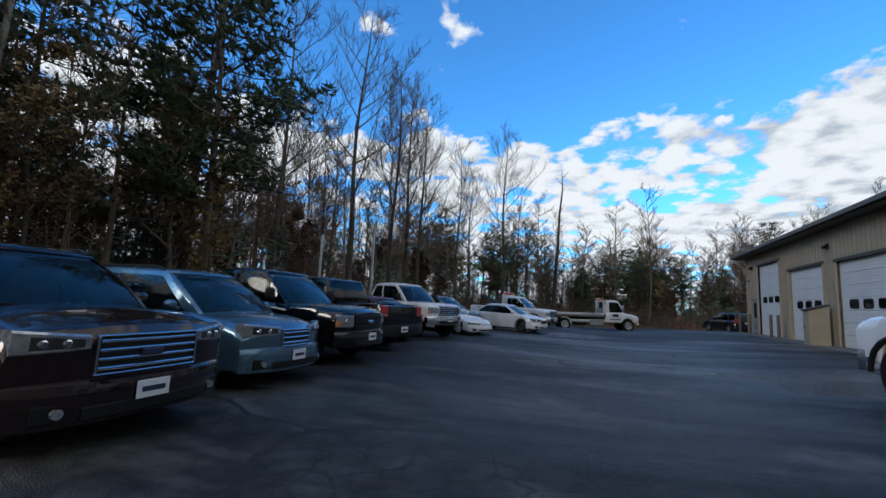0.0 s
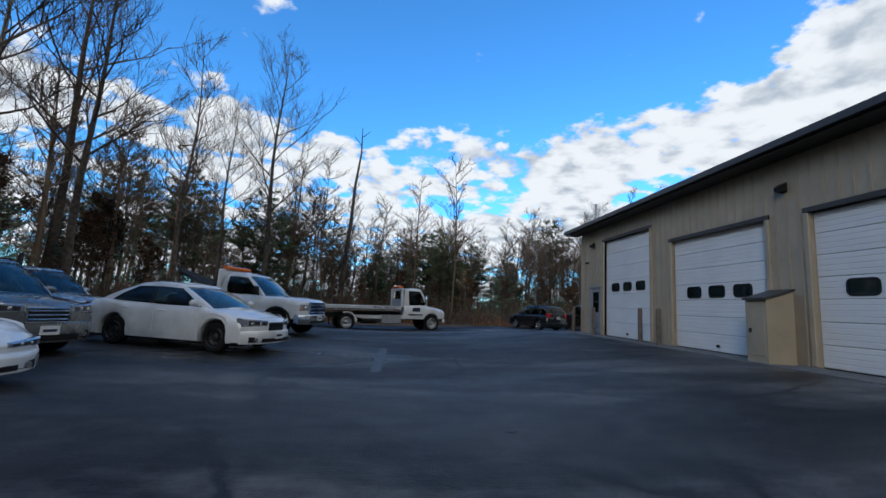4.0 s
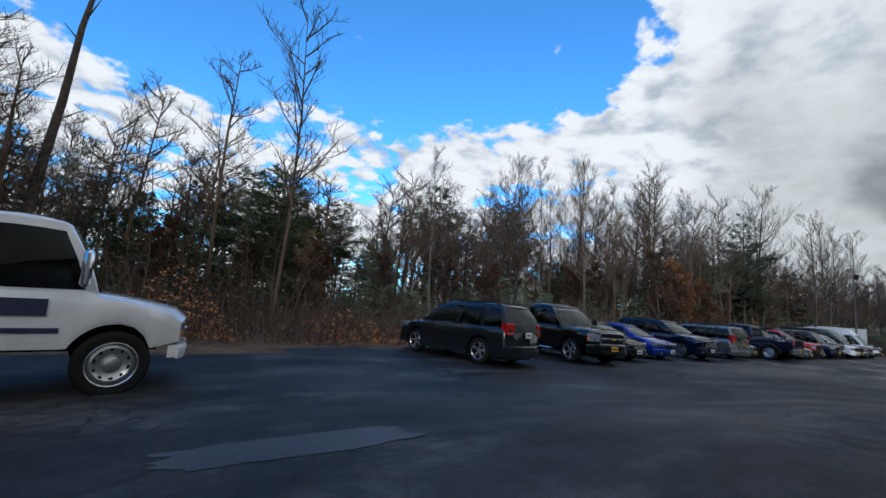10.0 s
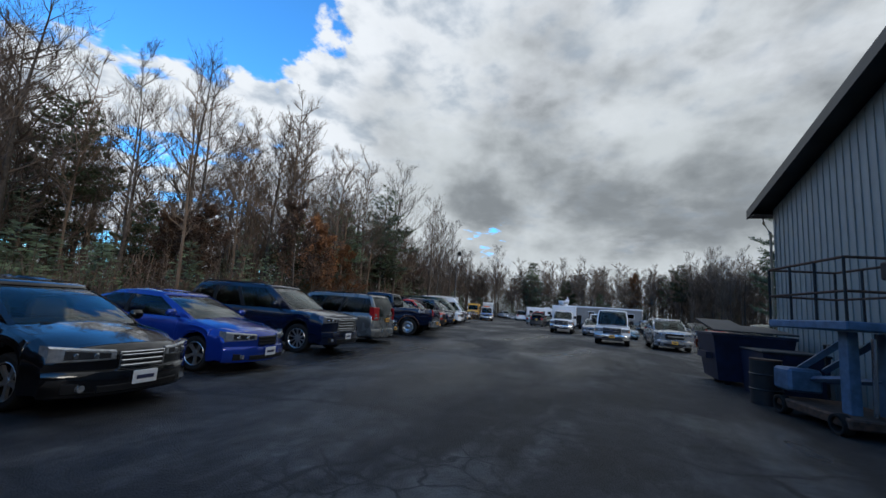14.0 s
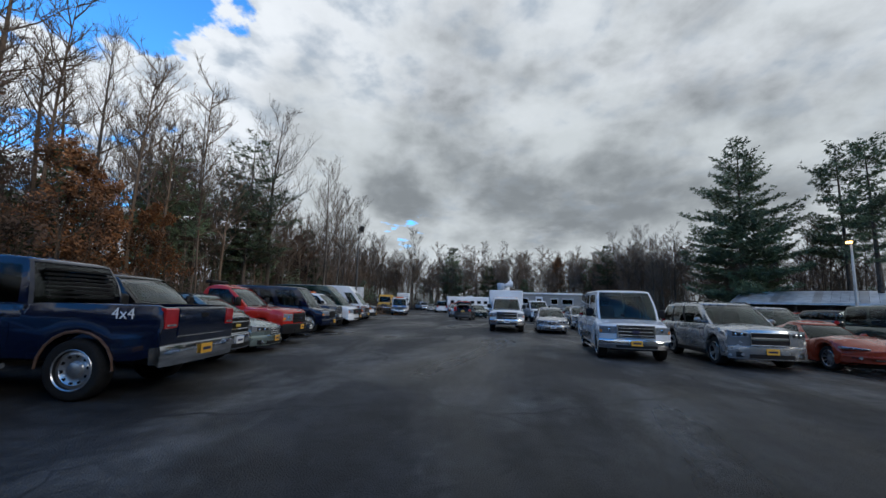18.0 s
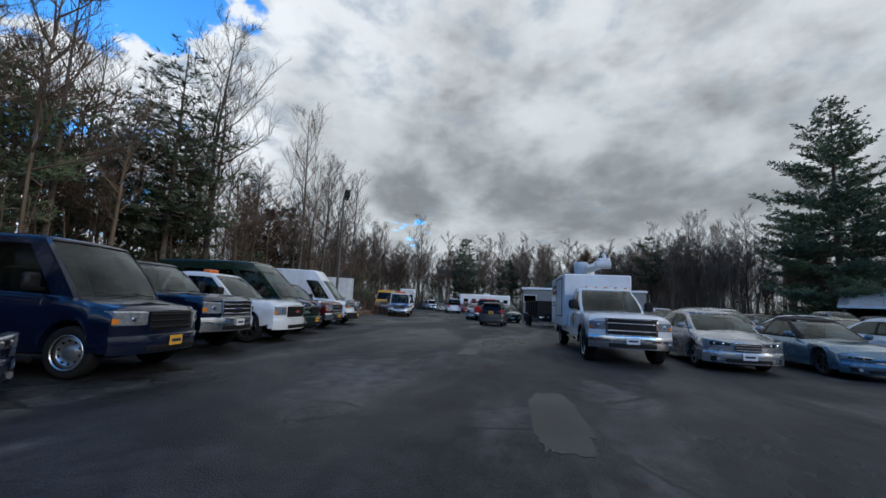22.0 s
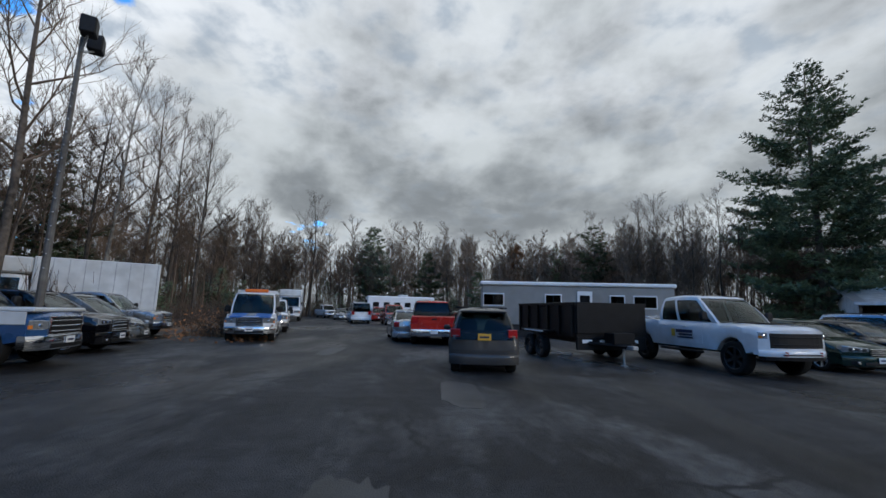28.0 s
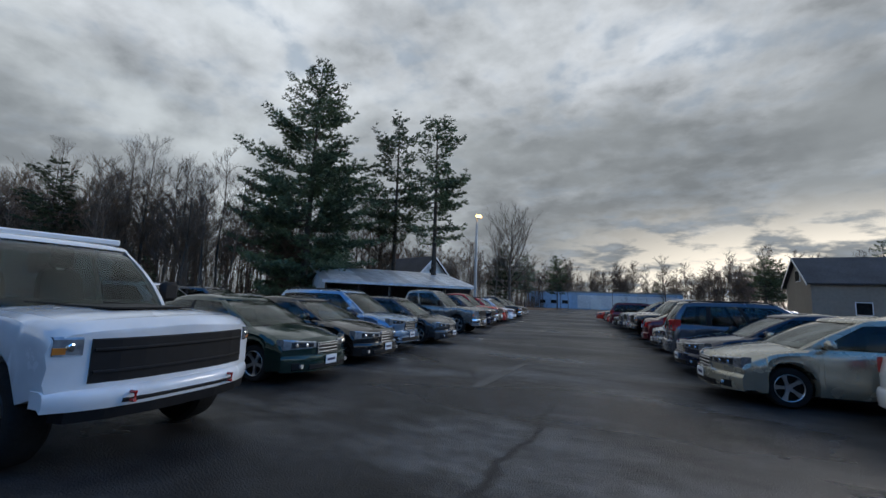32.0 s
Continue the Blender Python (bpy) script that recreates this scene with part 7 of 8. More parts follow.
box_truck(69.3, 33.9, 124, "white box truck with a cab-over cargo box by the wood")
box_truck(*east(104, 16), 193.5, "white box truck far along the row")

# far end of the aisle
FAR = "vehicles at the far end of the yard"
vehicle("van", WHITE, "white utility van with ladder racks, tail toward the aisle", "van", rear=east(100, 8.0), heading=13.5, group=FAR, far=True, name="van")
vehicle("pickup", RED, "red pickup facing the aisle", "pickup truck", front=east(96, 4.6), heading=190.5, group=FAR, far=True, name="pickup_truck")
vehicle("pickup", WHITE, "white pickup at the yard's far end", "pickup truck", front=east(122, 12), heading=208.5, group=FAR, far=True, name="pickup_truck")
vehicle("suv", RED, "red SUV at the yard's far end", "SUV", front=east(109, 5.5), heading=188.5, group=FAR, far=True)
vehicle("sedan", SILVER, "silver sedan at the yard's far end", "sedan", front=east(113, 10.5), heading=188.5, group=FAR, far=True)
vehicle("pickup", RED, "bright red pickup behind the dark sedan", "pickup truck", front=east(79.4, 4.4), heading=0.5, group=FAR, far=True, name="pickup_truck")
vehicle("suv", WHITE, "white SUV behind the dump trailer", "SUV", front=east(78.5, -4.6), heading=193.5, group=FAR, far=True)
vehicle("minivan", DKGREY, "dark minivan at the yard's far end", "minivan", front=east(118, 4), heading=188.5, group=FAR, far=True)


def school_bus():
    t = vehicle("medium", "yellow_bus", "faded yellow school bus by the wood", "bus", front=east(96, 18.6), heading=192.5, name="school_bus", rim="white", over=dict(wb=5.2))
    part("bus_body", Soup().box(-6.5, -1.17, 0.8, 0.35, 1.17, 2.9, 0.12), "yellow_bus", t)
    # bus windows are solid panels with the dark inside put into their colour
    for k in range(8):
        for sgn in (1, -1):
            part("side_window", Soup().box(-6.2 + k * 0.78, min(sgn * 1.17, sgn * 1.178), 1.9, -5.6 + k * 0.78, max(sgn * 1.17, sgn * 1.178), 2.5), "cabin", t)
    for sgn in (1, -1):
        part("rub_rail", Soup().box(-6.4, min(sgn * 1.17, sgn * 1.19), 1.5, 0.3, max(sgn * 1.17, sgn * 1.19), 1.56), "black", t)


school_bus()

# ---- island between the aisles ----
ISL = "vehicles on the island between the aisles"


def club_van():
    t = vehicle("van", WHITE, "white and silver long passenger van with chrome grille", "van", front=(32.2, 4.3), heading=177, group=ISL, plate="y", name="van", rim="steel", bars=3, badge="ink")
    for sgn in (1, -1):
        part("lower_panel", Soup().box(-1.9, min(sgn * 1.008, sgn * 1.016), 0.45, 1.0, max(sgn * 1.008, sgn * 1.016), 0.72, 0.002), paint(*SILVER), t)
        part("side_stripe", Soup().box(-2.5, min(sgn * 1.012, sgn * 1.018), 0.93, 1.4, max(sgn * 1.012, sgn * 1.018), 0.955), "ink", t)


club_van()
vehicle("suv_large", SILVER, "silver SUV with a split crosshair grille", "SUV", front=(31.65, 1.1), heading=181, group=ISL, plate="y", bars=1)
vehicle("classic_sport", ("faded_orange_red", (0.33, 0.045, 0.02), 0.1, 0.35), "faded orange-red classic sports car with white-wall tyres", "sports car", front=(31.55, -1.6), heading=181, group=ISL, rim="split", front_plate=False, bars=1)
vehicle("boxy_suv", GREEN, "dark green boxy off-road SUV", "SUV", front=(31.3, -4.5), heading=182, group=ISL, chrome=False, bars=5)
vehicle("sedan", SILVER, "silver sedan at the end of the island", "sedan", front=(31.0, -7.4), heading=182, group=ISL)


def bucket_truck():
    t = vehicle("cabchassis", WHITE, "white bucket truck with a tall service box and folded boom", "bucket truck", front=(43.7, 8.0), heading=181, group=ISL, name="bucket_truck", rim="steel", flare=True, bars=2, over=dict(L=7.2, wb=4.9))
    b = part("service_box", Soup().box(-4.1, -1.12, 0.72, -0.36, 1.12, 2.55, 0.04), "white", t)
    for sgn in (1, -1):
        part("roll_door", Soup().box(-2.35, min(sgn * 1.12, sgn * 1.13), 1.1, -0.75, max(sgn * 1.12, sgn * 1.13), 2.4, 0.004), "offwhite", b)
        for q in ((-2.39, 1.06, -0.71, 1.10), (-2.39, 2.40, -0.71, 2.44), (-2.39, 1.10, -2.35, 2.40), (-0.75, 1.10, -0.71, 2.40)):
            part("door_trim", Soup().box(q[0], min(sgn * 1.12, sgn * 1.14), q[1], q[2], max(sgn * 1.12, sgn * 1.14), q[3]), "steel_dark", b)
        part("crest", Soup().cyl((-3.8, sgn * 1.122, 2.05), 0.16, sgn * 0.006, "y", 16), "ink_gold", b, "gold round crest")
        for k, (x0, x1, z) in enumerate(((-3.58, -2.55, 2.12), (-3.58, -2.58, 1.90), (-3.5, -2.8, 1.55), (-3.7, -2.7, 1.42))):
            part("lettering_bar", Soup().box(x0, min(sgn * 1.12, sgn * 1.126), z, x1, max(sgn * 1.12, sgn * 1.126), z + (0.13 if k < 2 else 0.05)), "ink", b)
        part("door_crest", Soup().cyl((0.75, sgn * 1.018, 1.05), 0.11, sgn * 0.006, "y", 14), "ink_gold", t)
        for k in range(5):
            part("door_lettering", Soup().box(0.9, min(sgn * 1.015, sgn * 1.02), 0.92 + k * 0.06, 1.2, max(sgn * 1.015, sgn * 1.02), 0.95 + k * 0.06), "ink", t)
        part("hatch", Soup().box(-3.2, min(sgn * 1.12, sgn * 1.13), 0.78, -2.7, max(sgn * 1.12, sgn * 1.13), 1.0, 0.004), "offwhite", b)
    part("turret", Soup().cyl((-2.2, 0, 2.62), 0.28, 0.35, sides=14), "white", t)
    part("boom_lower", Soup().tube([(-2.2, 0, 2.9), (-0.4, 0.1, 2.86)], [0.17, 0.13], 4), "white", t)
    part("boom_upper", Soup().tube([(-0.4, 0.32, 3.02), (-2.5, 0.32, 3.12)], [0.13, 0.10], 4), "white", t)
    part("boom_joint", Soup().cyl((-0.4, -0.05, 2.9), 0.13, 0.5, "y", 12), "offwhite", t)
    part("bucket", Soup().tube([(-1.5, -0.35, 2.62), (-1.5, -0.35, 2.66), (-1.5, -0.35, 3.05), (-1.5, -0.35, 3.08)], [0.20, 0.23, 0.26, 0.24], 12), "offwhite", t, smooth=40)
    part("knuckle", Soup().cyl((-0.55, 0.10, 3.05), 0.10, 0.36, "y", 12), "white", t, smooth=40)
    part("jib", Soup().tube([(-0.5, 0.3, 3.05), (-0.75, 0.3, 3.32), (-0.55, 0.3, 3.42)], [0.07, 0.06, 0.04], 8), "white", t, smooth=40)
    part("boom_winch", Soup().cyl((-0.95, 0.1, 3.1), 0.10, 0.32, "y", 12), "galv", t, smooth=40)
    part("hydraulic_hose", Soup().tube([(-0.4, 0.1, 3.15), (-0.2, 0.1, 3.3), (-0.8, 0.2, 3.28), (-1.4, 0.25, 3.1)], 0.02, 6), "black", t)
    for k in range(5):
        part("cab_marker", Soup().box(0.70, -0.6 + k * 0.3, 2.035, 0.78, -0.54 + k * 0.3, 2.075), "amber", t)


bucket_truck()
vehicle("sedan", SILVER, "silver small sedan with a rounded grille", "sedan", front=(43.8, 5.4), heading=179, group=ISL, over=dict(L=4.3))
vehicle("coupe", STEELBLUE, "teal-blue convertible with a black soft top", "convertible", front=(43.6, 2.6), heading=180, group=ISL, roof_mat="black", rim="dark", over=dict(H=1.36, L=4.8), bars=2)
vehicle("sedan", WHITE, "white sedan on the island", "sedan", front=(44.3, -0.4), heading=181, group=ISL, rim="split")
vehicle("suv", NAVY, "dark blue SUV on the island", "SUV", front=(44.6, -3.4), heading=182, group=ISL)
vehicle("minivan", SILVER, "silver minivan behind the front cars of the island", "minivan", front=(38.4, -4.0), heading=182, group=ISL)
vehicle("sedan", WHITE, "white sedan deep in the island", "sedan", front=(49.0, -0.6), heading=182, group=ISL)
vehicle("suv", SILVER, "silver SUV deep in the island", "SUV", front=(49.2, 2.6), heading=182, group=ISL, over=dict(H=1.6))


def micro():
    t = vehicle("micro", MATT, "tiny matt dark-grey hatchback seen from its tail, with a roof rack", "hatchback", rear=(61.1, 12.4), heading=-5, group="cars beside the dump trailer", plate="y", rim="dark", chrome=False)
    t.scale = (1.0, 1.03, 1.02)
    for x in (-0.35, 0.25):
        part("rack_bar", Soup().box(x, -0.68, 1.54, x + 0.06, 0.68, 1.58, 0.01), "black", t)
    for sgn in (1, -1):
        part("rack_rail", Soup().tube([(-0.45, sgn * 0.6, 1.56), (0.45, sgn * 0.6, 1.56)], 0.02, 6), "black", t)
    part("spoiler", Soup().box(-1.28, -0.55, 1.42, -0.95, 0.55, 1.47, 0.015), "black", t)


micro()
vehicle("sedan", GREEN, "dark green older sedan parked beside the hatchback", "sedan", front=(68.5, 11.0), heading=194, group="cars beside the dump trailer", rim="steel")
vehicle("sedan", SILVER, "silver-blue sedan seen from its tail past the hatchback", "sedan", rear=(70.3, 14.2), heading=8, group="cars beside the dump trailer")

# ---- last aisle, turning south ----
ROW3 = "cars facing the south aisle"


def lettered_pickup():
    t = vehicle("pickup", WHITE, "white crew-cab pickup with black grille, black hood decal and dark wheels", "pickup truck", front=(60.7, 4.65), heading=186, group=ROW3, name="pickup_truck", rim="dark", chrome=False, bars=2, front_plate=False, lift=0.12, over=dict(H=1.97, fb=(0.44, 0.60), wr=0.84, grille=(0.64, 1.00, 0.70), lamps=(0.86, 1.02), cab=(0.345, 0.745, 0.372, 0.615)))
    part("hood_decal", Soup().box(1.6, -0.42, 1.345, 2.45, 0.42, 1.36), "black", t)
    for sgn in (1, -1):
        for k, (x0, x1, z, h) in enumerate(((-0.05, 0.62, 1.0, 0.09), (0.05, 0.6, 0.92, 0.05), (0.0, 0.62, 0.84, 0.04))):
            part("door_lettering", Soup().box(x0, min(sgn * 1.012, sgn * 1.02), z, x1, max(sgn * 1.012, sgn * 1.02), z + h), "ink", t, "dark lettering bar")
        part("door_crest", Soup().box(-0.25, min(sgn * 1.012, sgn * 1.02), 0.88, -0.1, max(sgn * 1.012, sgn * 1.02), 1.1), "ink_gold", t)
    part("skid_plate", Soup().loft([[(x - 0.22 * abs(y / 0.9) ** 3, y, z) for x, z in ((2.80, 0.46), (2.985, 0.47), (3.0, 0.56), (2.80, 0.56))] for y in (-0.88, -0.66, -0.33, 0.0, 0.33, 0.66, 0.88)], caps=True), "black", t)
    for sgn in (1, -1):
        part("side_inlet", Soup().loft([[(x - 0.16 * q, sgn * y, z) for x, y, z in ((2.80, 0.72 + 0.2 * q, 0.76), (2.80, 0.72 + 0.2 * q, 0.97), (2.70, 0.72 + 0.2 * q, 0.97), (2.70, 0.72 + 0.2 * q, 0.76))] for q in (0.0, 0.5, 1.0)], caps=True), "black", t)
        part("tow_hook", Soup().tube([(2.90, sgn * 0.5, 0.60), (3.02, sgn * 0.5, 0.60), (3.02, sgn * 0.5, 0.67), (2.90, sgn * 0.5, 0.67)], 0.016, 6), "red_lens", t, "red tow hook")


lettered_pickup()
LEFT3 = [("sedan", GREEN, "dark green sedan with a chrome grille", "sedan", -6.5, {}), ("sedan", BLACK, "black luxury saloon with tall chrome grille", "sedan", -9.1, dict(rim="split", over=dict(L=5.0, W=1.88, grille=(0.34, 0.72, 0.22)), bars=6)),
         ("suv", LTBLUE, "light blue compact SUV", "SUV", -11.8, {}), ("sedan", DKGREY, "dark grey hatchback", "hatchback", -14.5, dict(over=dict(H=1.52, cab=(0.02, 0.765, 0.12, 0.555)))),
         ("sedan", BLACK, "dark compact sedan", "sedan", -17.1, {}), ("pickup", PEWTER, "grey pickup with silver grille", "pickup truck", -20.2, dict(name="pickup_truck")),
         ("suv_large", NAVY, "navy blue full-size SUV", "SUV", -25.2, {}), ("pickup", RED, "red pickup", "pickup truck", -28.4, dict(name="pickup_truck")), ("suv", RED, "red SUV", "SUV", -31.3, {}), ("suv", WHITE, "white SUV", "SUV", -34.2, {}),
         ("minivan", SILVER, "silver minivan", "minivan", -37.2, {}), ("pickup", BLACK, "black pickup", "pickup truck", -40.4, dict(name="pickup_truck")), ("suv_large", NAVY, "dark blue SUV", "SUV", -44, {}), ("suv", BLACK, "black SUV", "SUV", -47.5, {})]
for kind, col, lab, cat, y, extra in LEFT3:
    vehicle(kind, col, lab + ", parked nose to the aisle", cat, front=east(64.0 + 0.4 * math.sin(y), y), heading=184, group=ROW3, far=y < -16, **extra)
RIGHT3 = [("sedan", CHAMP, "champagne-gold sedan with five-spoke wheels", "sedan", -8.3, {}, 1), ("sedan", NAVY, "dark blue sedan with a barred grille", "sedan", -11.1, dict(bars=4), 1), ("suv", ("slate_blue", (0.07, 0.085, 0.11), 0.5, 0.3), "slate-blue SUV parked tail to the aisle", "SUV", -13.9, {}, 0),
          ("sedan", SILVER, "silver-blue hatchback", "hatchback", -16.7, dict(over=dict(H=1.54, cab=(0.02, 0.78, 0.10, 0.57))), 1), ("sedan", MAROON, "dark red sedan", "sedan", -19.5, {}, 0), ("boxy_suv", BLACK, "black off-road SUV", "SUV", -22.4, dict(chrome=False, bars=5), 1),
          ("pickup", SILVER, "silver pickup", "pickup truck", -25.6, dict(name="pickup_truck"), 1), ("suv_large", NAVY, "navy SUV", "SUV", -28.9, {}, 1), ("sedan", BLACK, "black sedan", "sedan", -31.8, {}, 1), ("suv", MAROON, "maroon SUV", "SUV", -34.8, {}, 0), ("sedan", RED, "red compact car", "sedan", -38, {}, 1),
          ("suv", DKGREY, "dark grey SUV", "SUV", -41.5, {}, 1), ("sedan", RED, "red sedan", "sedan", -46, {}, 1)]
for kind, col, lab, cat, y, extra, nose in RIGHT3:
    x, y = east(56.5 + 0.3 * math.sin(y * 2), y - 0.5)
    if nose:
        vehicle(kind, col, lab + ", parked nose to the aisle", cat, front=(x, y), heading=10, group=ROW3, far=y < -16, **extra)
    else:
        vehicle(kind, col, lab + ", parked tail to the aisle" if "tail" not in lab else lab, cat, rear=(x, y), heading=184, group=ROW3, far=y < -16, **extra)
# second rank behind the left row
for i, (kind, col, y) in enumerate((("sedan", SILVER, -9), ("minivan", WHITE, -12.2), ("suv", DKGREY, -15.2), ("sedan", PEWTER, -18))):
    vehicle(kind, col, "parked %s in the second rank near the open shed" % {"sedan": "sedan", "minivan": "white minivan", "suv": "dark SUV"}[kind], {"sedan": "sedan", "minivan": "minivan", "suv": "SUV"}[kind], front=east(73.5, y), heading=190.5, group="second rank of cars", far=True)


# ---- yard things ----
def dump_trailer():
    t = thing("dump_trailer", "black steel dump trailer with twin axles and a folded jack", "trailer", at=pose(65.6, 8.4, 0, 0, 0, 188))
    t.scale = (1.08, 1.16, 1.0)
    L, w = 4.0, 1.0
    part("floor", Soup().box(-2.0, -w, 0.78, 2.0, w, 0.9), "black_steel", t)
    for sgn in (1, -1):
        part("side_wall", Soup().box(-2.0, sgn * w - 0.04, 0.9, 2.0, sgn * w + 0.04, 1.78, 0.01), "black_steel", t)
        for k in range(6):
            part("side_post", Soup().box(-1.9 + k * 0.75, min(sgn * 1.04, sgn * 1.10), 0.8, -1.82 + k * 0.75, max(sgn * 1.04, sgn * 1.10), 1.76), "black_steel", t)
        part("top_rail", Soup().box(-2.02, sgn * w - 0.07, 1.74, 2.02, sgn * w + 0.07, 1.84, 0.01), "black_steel", t)
        part("fender", Soup().box(-1.15, min(sgn * 1.04, sgn * 1.32), 0.86, 0.75, max(sgn * 1.04, sgn * 1.32), 0.93, 0.01), "black_steel", t)
        part("reflector_tape", Soup().box(-0.9, min(sgn * 1.32, sgn * 1.326), 0.875, 0.6, max(sgn * 1.32, sgn * 1.326), 0.91), "plate_w", t)
    part("front_wall", Soup().box(1.96, -w, 0.9, 2.04, w, 1.84, 0.01), "black_steel", t)
    part("tail_gate", Soup().box(-2.04, -w, 0.9, -1.96, w, 1.80, 0.01), "black_steel", t)
    part("cross_beam", Soup().box(1.94, -w, 0.42, 2.04, w, 0.80, 0.01), "black_steel", t)
    for y in (-0.72, -0.22, 0.62):
        part("marker_plate", Soup().box(2.04, y - 0.14, 0.62, 2.05, y + 0.14, 0.72), "plate_w", t)
    for sgn in (1, -1):
        part("drawbar", Soup().tube([(2.0, sgn * 0.7, 0.62), (2.85, 0, 0.58)], 0.06, 4), "black_steel", t)
        part("chassis_rail", Soup().box(-1.95, sgn * 0.5 - 0.05, 0.56, 2.0, sgn * 0.5 + 0.05, 0.78), "black_steel", t)
    part("coupler", Soup().box(2.75, -0.08, 0.5, 3.05, 0.08, 0.62, 0.02), "galv", t)
    part("jack", Soup().cyl((2.55, 0.0, 0.05), 0.028, 0.8, sides=8), "galv", t)
    part("jack_foot", Soup().cyl((2.55, 0.0, 0.0), 0.09, 0.05, sides=10), "galv", t)
    part("battery_box", Soup().box(2.15, -0.3, 0.62, 2.6, 0.3, 0.95, 0.02), "black_steel", t)
    tm, rm = wheel_meshes("black")
    for x in (-0.62, 0.22):
        for sgn in (1, -1):
            wob = part("wheel", tm, None, t)
            wob.matrix_basis = Matrix.Translation((x, sgn * 1.17, 0.37)) @ Euler((0, 0, 0 if sgn > 0 else math.pi)).to_matrix().to_4x4() @ Matrix.Diagonal((0.37, 0.36, 0.37, 1))
            part("rim", rm, None, wob)


dump_trailer()


def office_trailer():
    a, b = Vector((76.4, -1.7, 0)), Vector((77.9, 9.8, 0))
    d = b - a
    L = d.length
    t = thing("office_trailer", "long grey house trailer with a white roof edge and small windows", "trailer", at=pose(a.x, a.y, 0, 0, 0, math.degrees(math.atan2(d.y, d.x))))
    part("body", Soup().box(0, -1.3, 0.75, L, 1.3, 3.15, 0.03), "grey_panel", t)
    part("roof", Soup().box(-0.12, -1.42, 3.15, L + 0.12, 1.42, 3.38, 0.05), "white", t)
    part("skirt", Soup().box(0.05, -1.22, 0.0, L - 0.05, 1.22, 0.75), "steel_dark", t)
    for x, w in ((1.1, 1.3), (3.0, 0.8), (6.8, 0.9), (10.3, 1.2)):
        f = part("window", Soup().box(x - 0.06, 1.30, 1.85, x + w + 0.06, 1.33, 2.65, 0.01), "white", t)
        part("pane", Soup().box(x, 1.331, 1.92, x + w / 2 - 0.03, 1.34, 2.58), "glass", f)
        part("pane", Soup().box(x + w / 2 + 0.03, 1.331, 1.92, x + w, 1.34, 2.58), "glass", f)
        # near-black sheet paints the dark inside behind both panes
        part("pane_lining", Soup().box(x, 1.3305, 1.92, x + w, 1.3308, 2.58), "cabin", f)
    dr = part("door", Soup().box(4.9, 1.30, 0.8, 5.8, 1.34, 2.85, 0.01), "white", t)
    # door pane is a near-black panel, coloured as the unlit inside
    part("door_pane", Soup().box(5.05, 1.341, 1.85, 5.65, 1.35, 2.6), "cabin", dr)
    part("step", Soup().box(4.8, 1.3, 0, 5.9, 1.9, 0.4, 0.02), "wood_old", t)


office_trailer()


def motorhome(x, y, h):
    t = thing("motorhome", "long white motorhome with a dark window band, far off", "motorhome", at=pose(x, y, 0, 0, 0, h))
    part("body", Soup().box(-4.5, -1.2, 0.5, 4.5, 1.2, 3.2, 0.12), "white", t)
    # windows and windscreen are near-black panels that paint an unlit inside
    for k in range(6):
        for sgn in (1, -1):
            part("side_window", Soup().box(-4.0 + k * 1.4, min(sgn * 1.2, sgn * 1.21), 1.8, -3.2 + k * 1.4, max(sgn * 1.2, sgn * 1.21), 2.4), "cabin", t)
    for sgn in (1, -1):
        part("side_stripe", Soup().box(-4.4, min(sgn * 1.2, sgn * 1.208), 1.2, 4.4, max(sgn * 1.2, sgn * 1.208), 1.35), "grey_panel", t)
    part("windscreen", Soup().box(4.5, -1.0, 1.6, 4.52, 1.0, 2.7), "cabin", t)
    part("roof_unit", Soup().box(-1, -0.5, 3.2, 0.2, 0.5, 3.45, 0.05), "offwhite", t)
    tm, rm = wheel_meshes("white")
    for xx in (-2.6, 3.0):
        for sgn in (1, -1):
            wob = part("wheel", tm, None, t)
            wob.matrix_basis = Matrix.Translation((xx, sgn * 1.05, 0.42)) @ Euler((0, 0, 0 if sgn > 0 else math.pi)).to_matrix().to_4x4() @ Matrix.Diagonal((0.42, 0.4, 0.42, 1))
            part("rim", rm, None, wob)


motorhome(107.5, 16.2, 103)


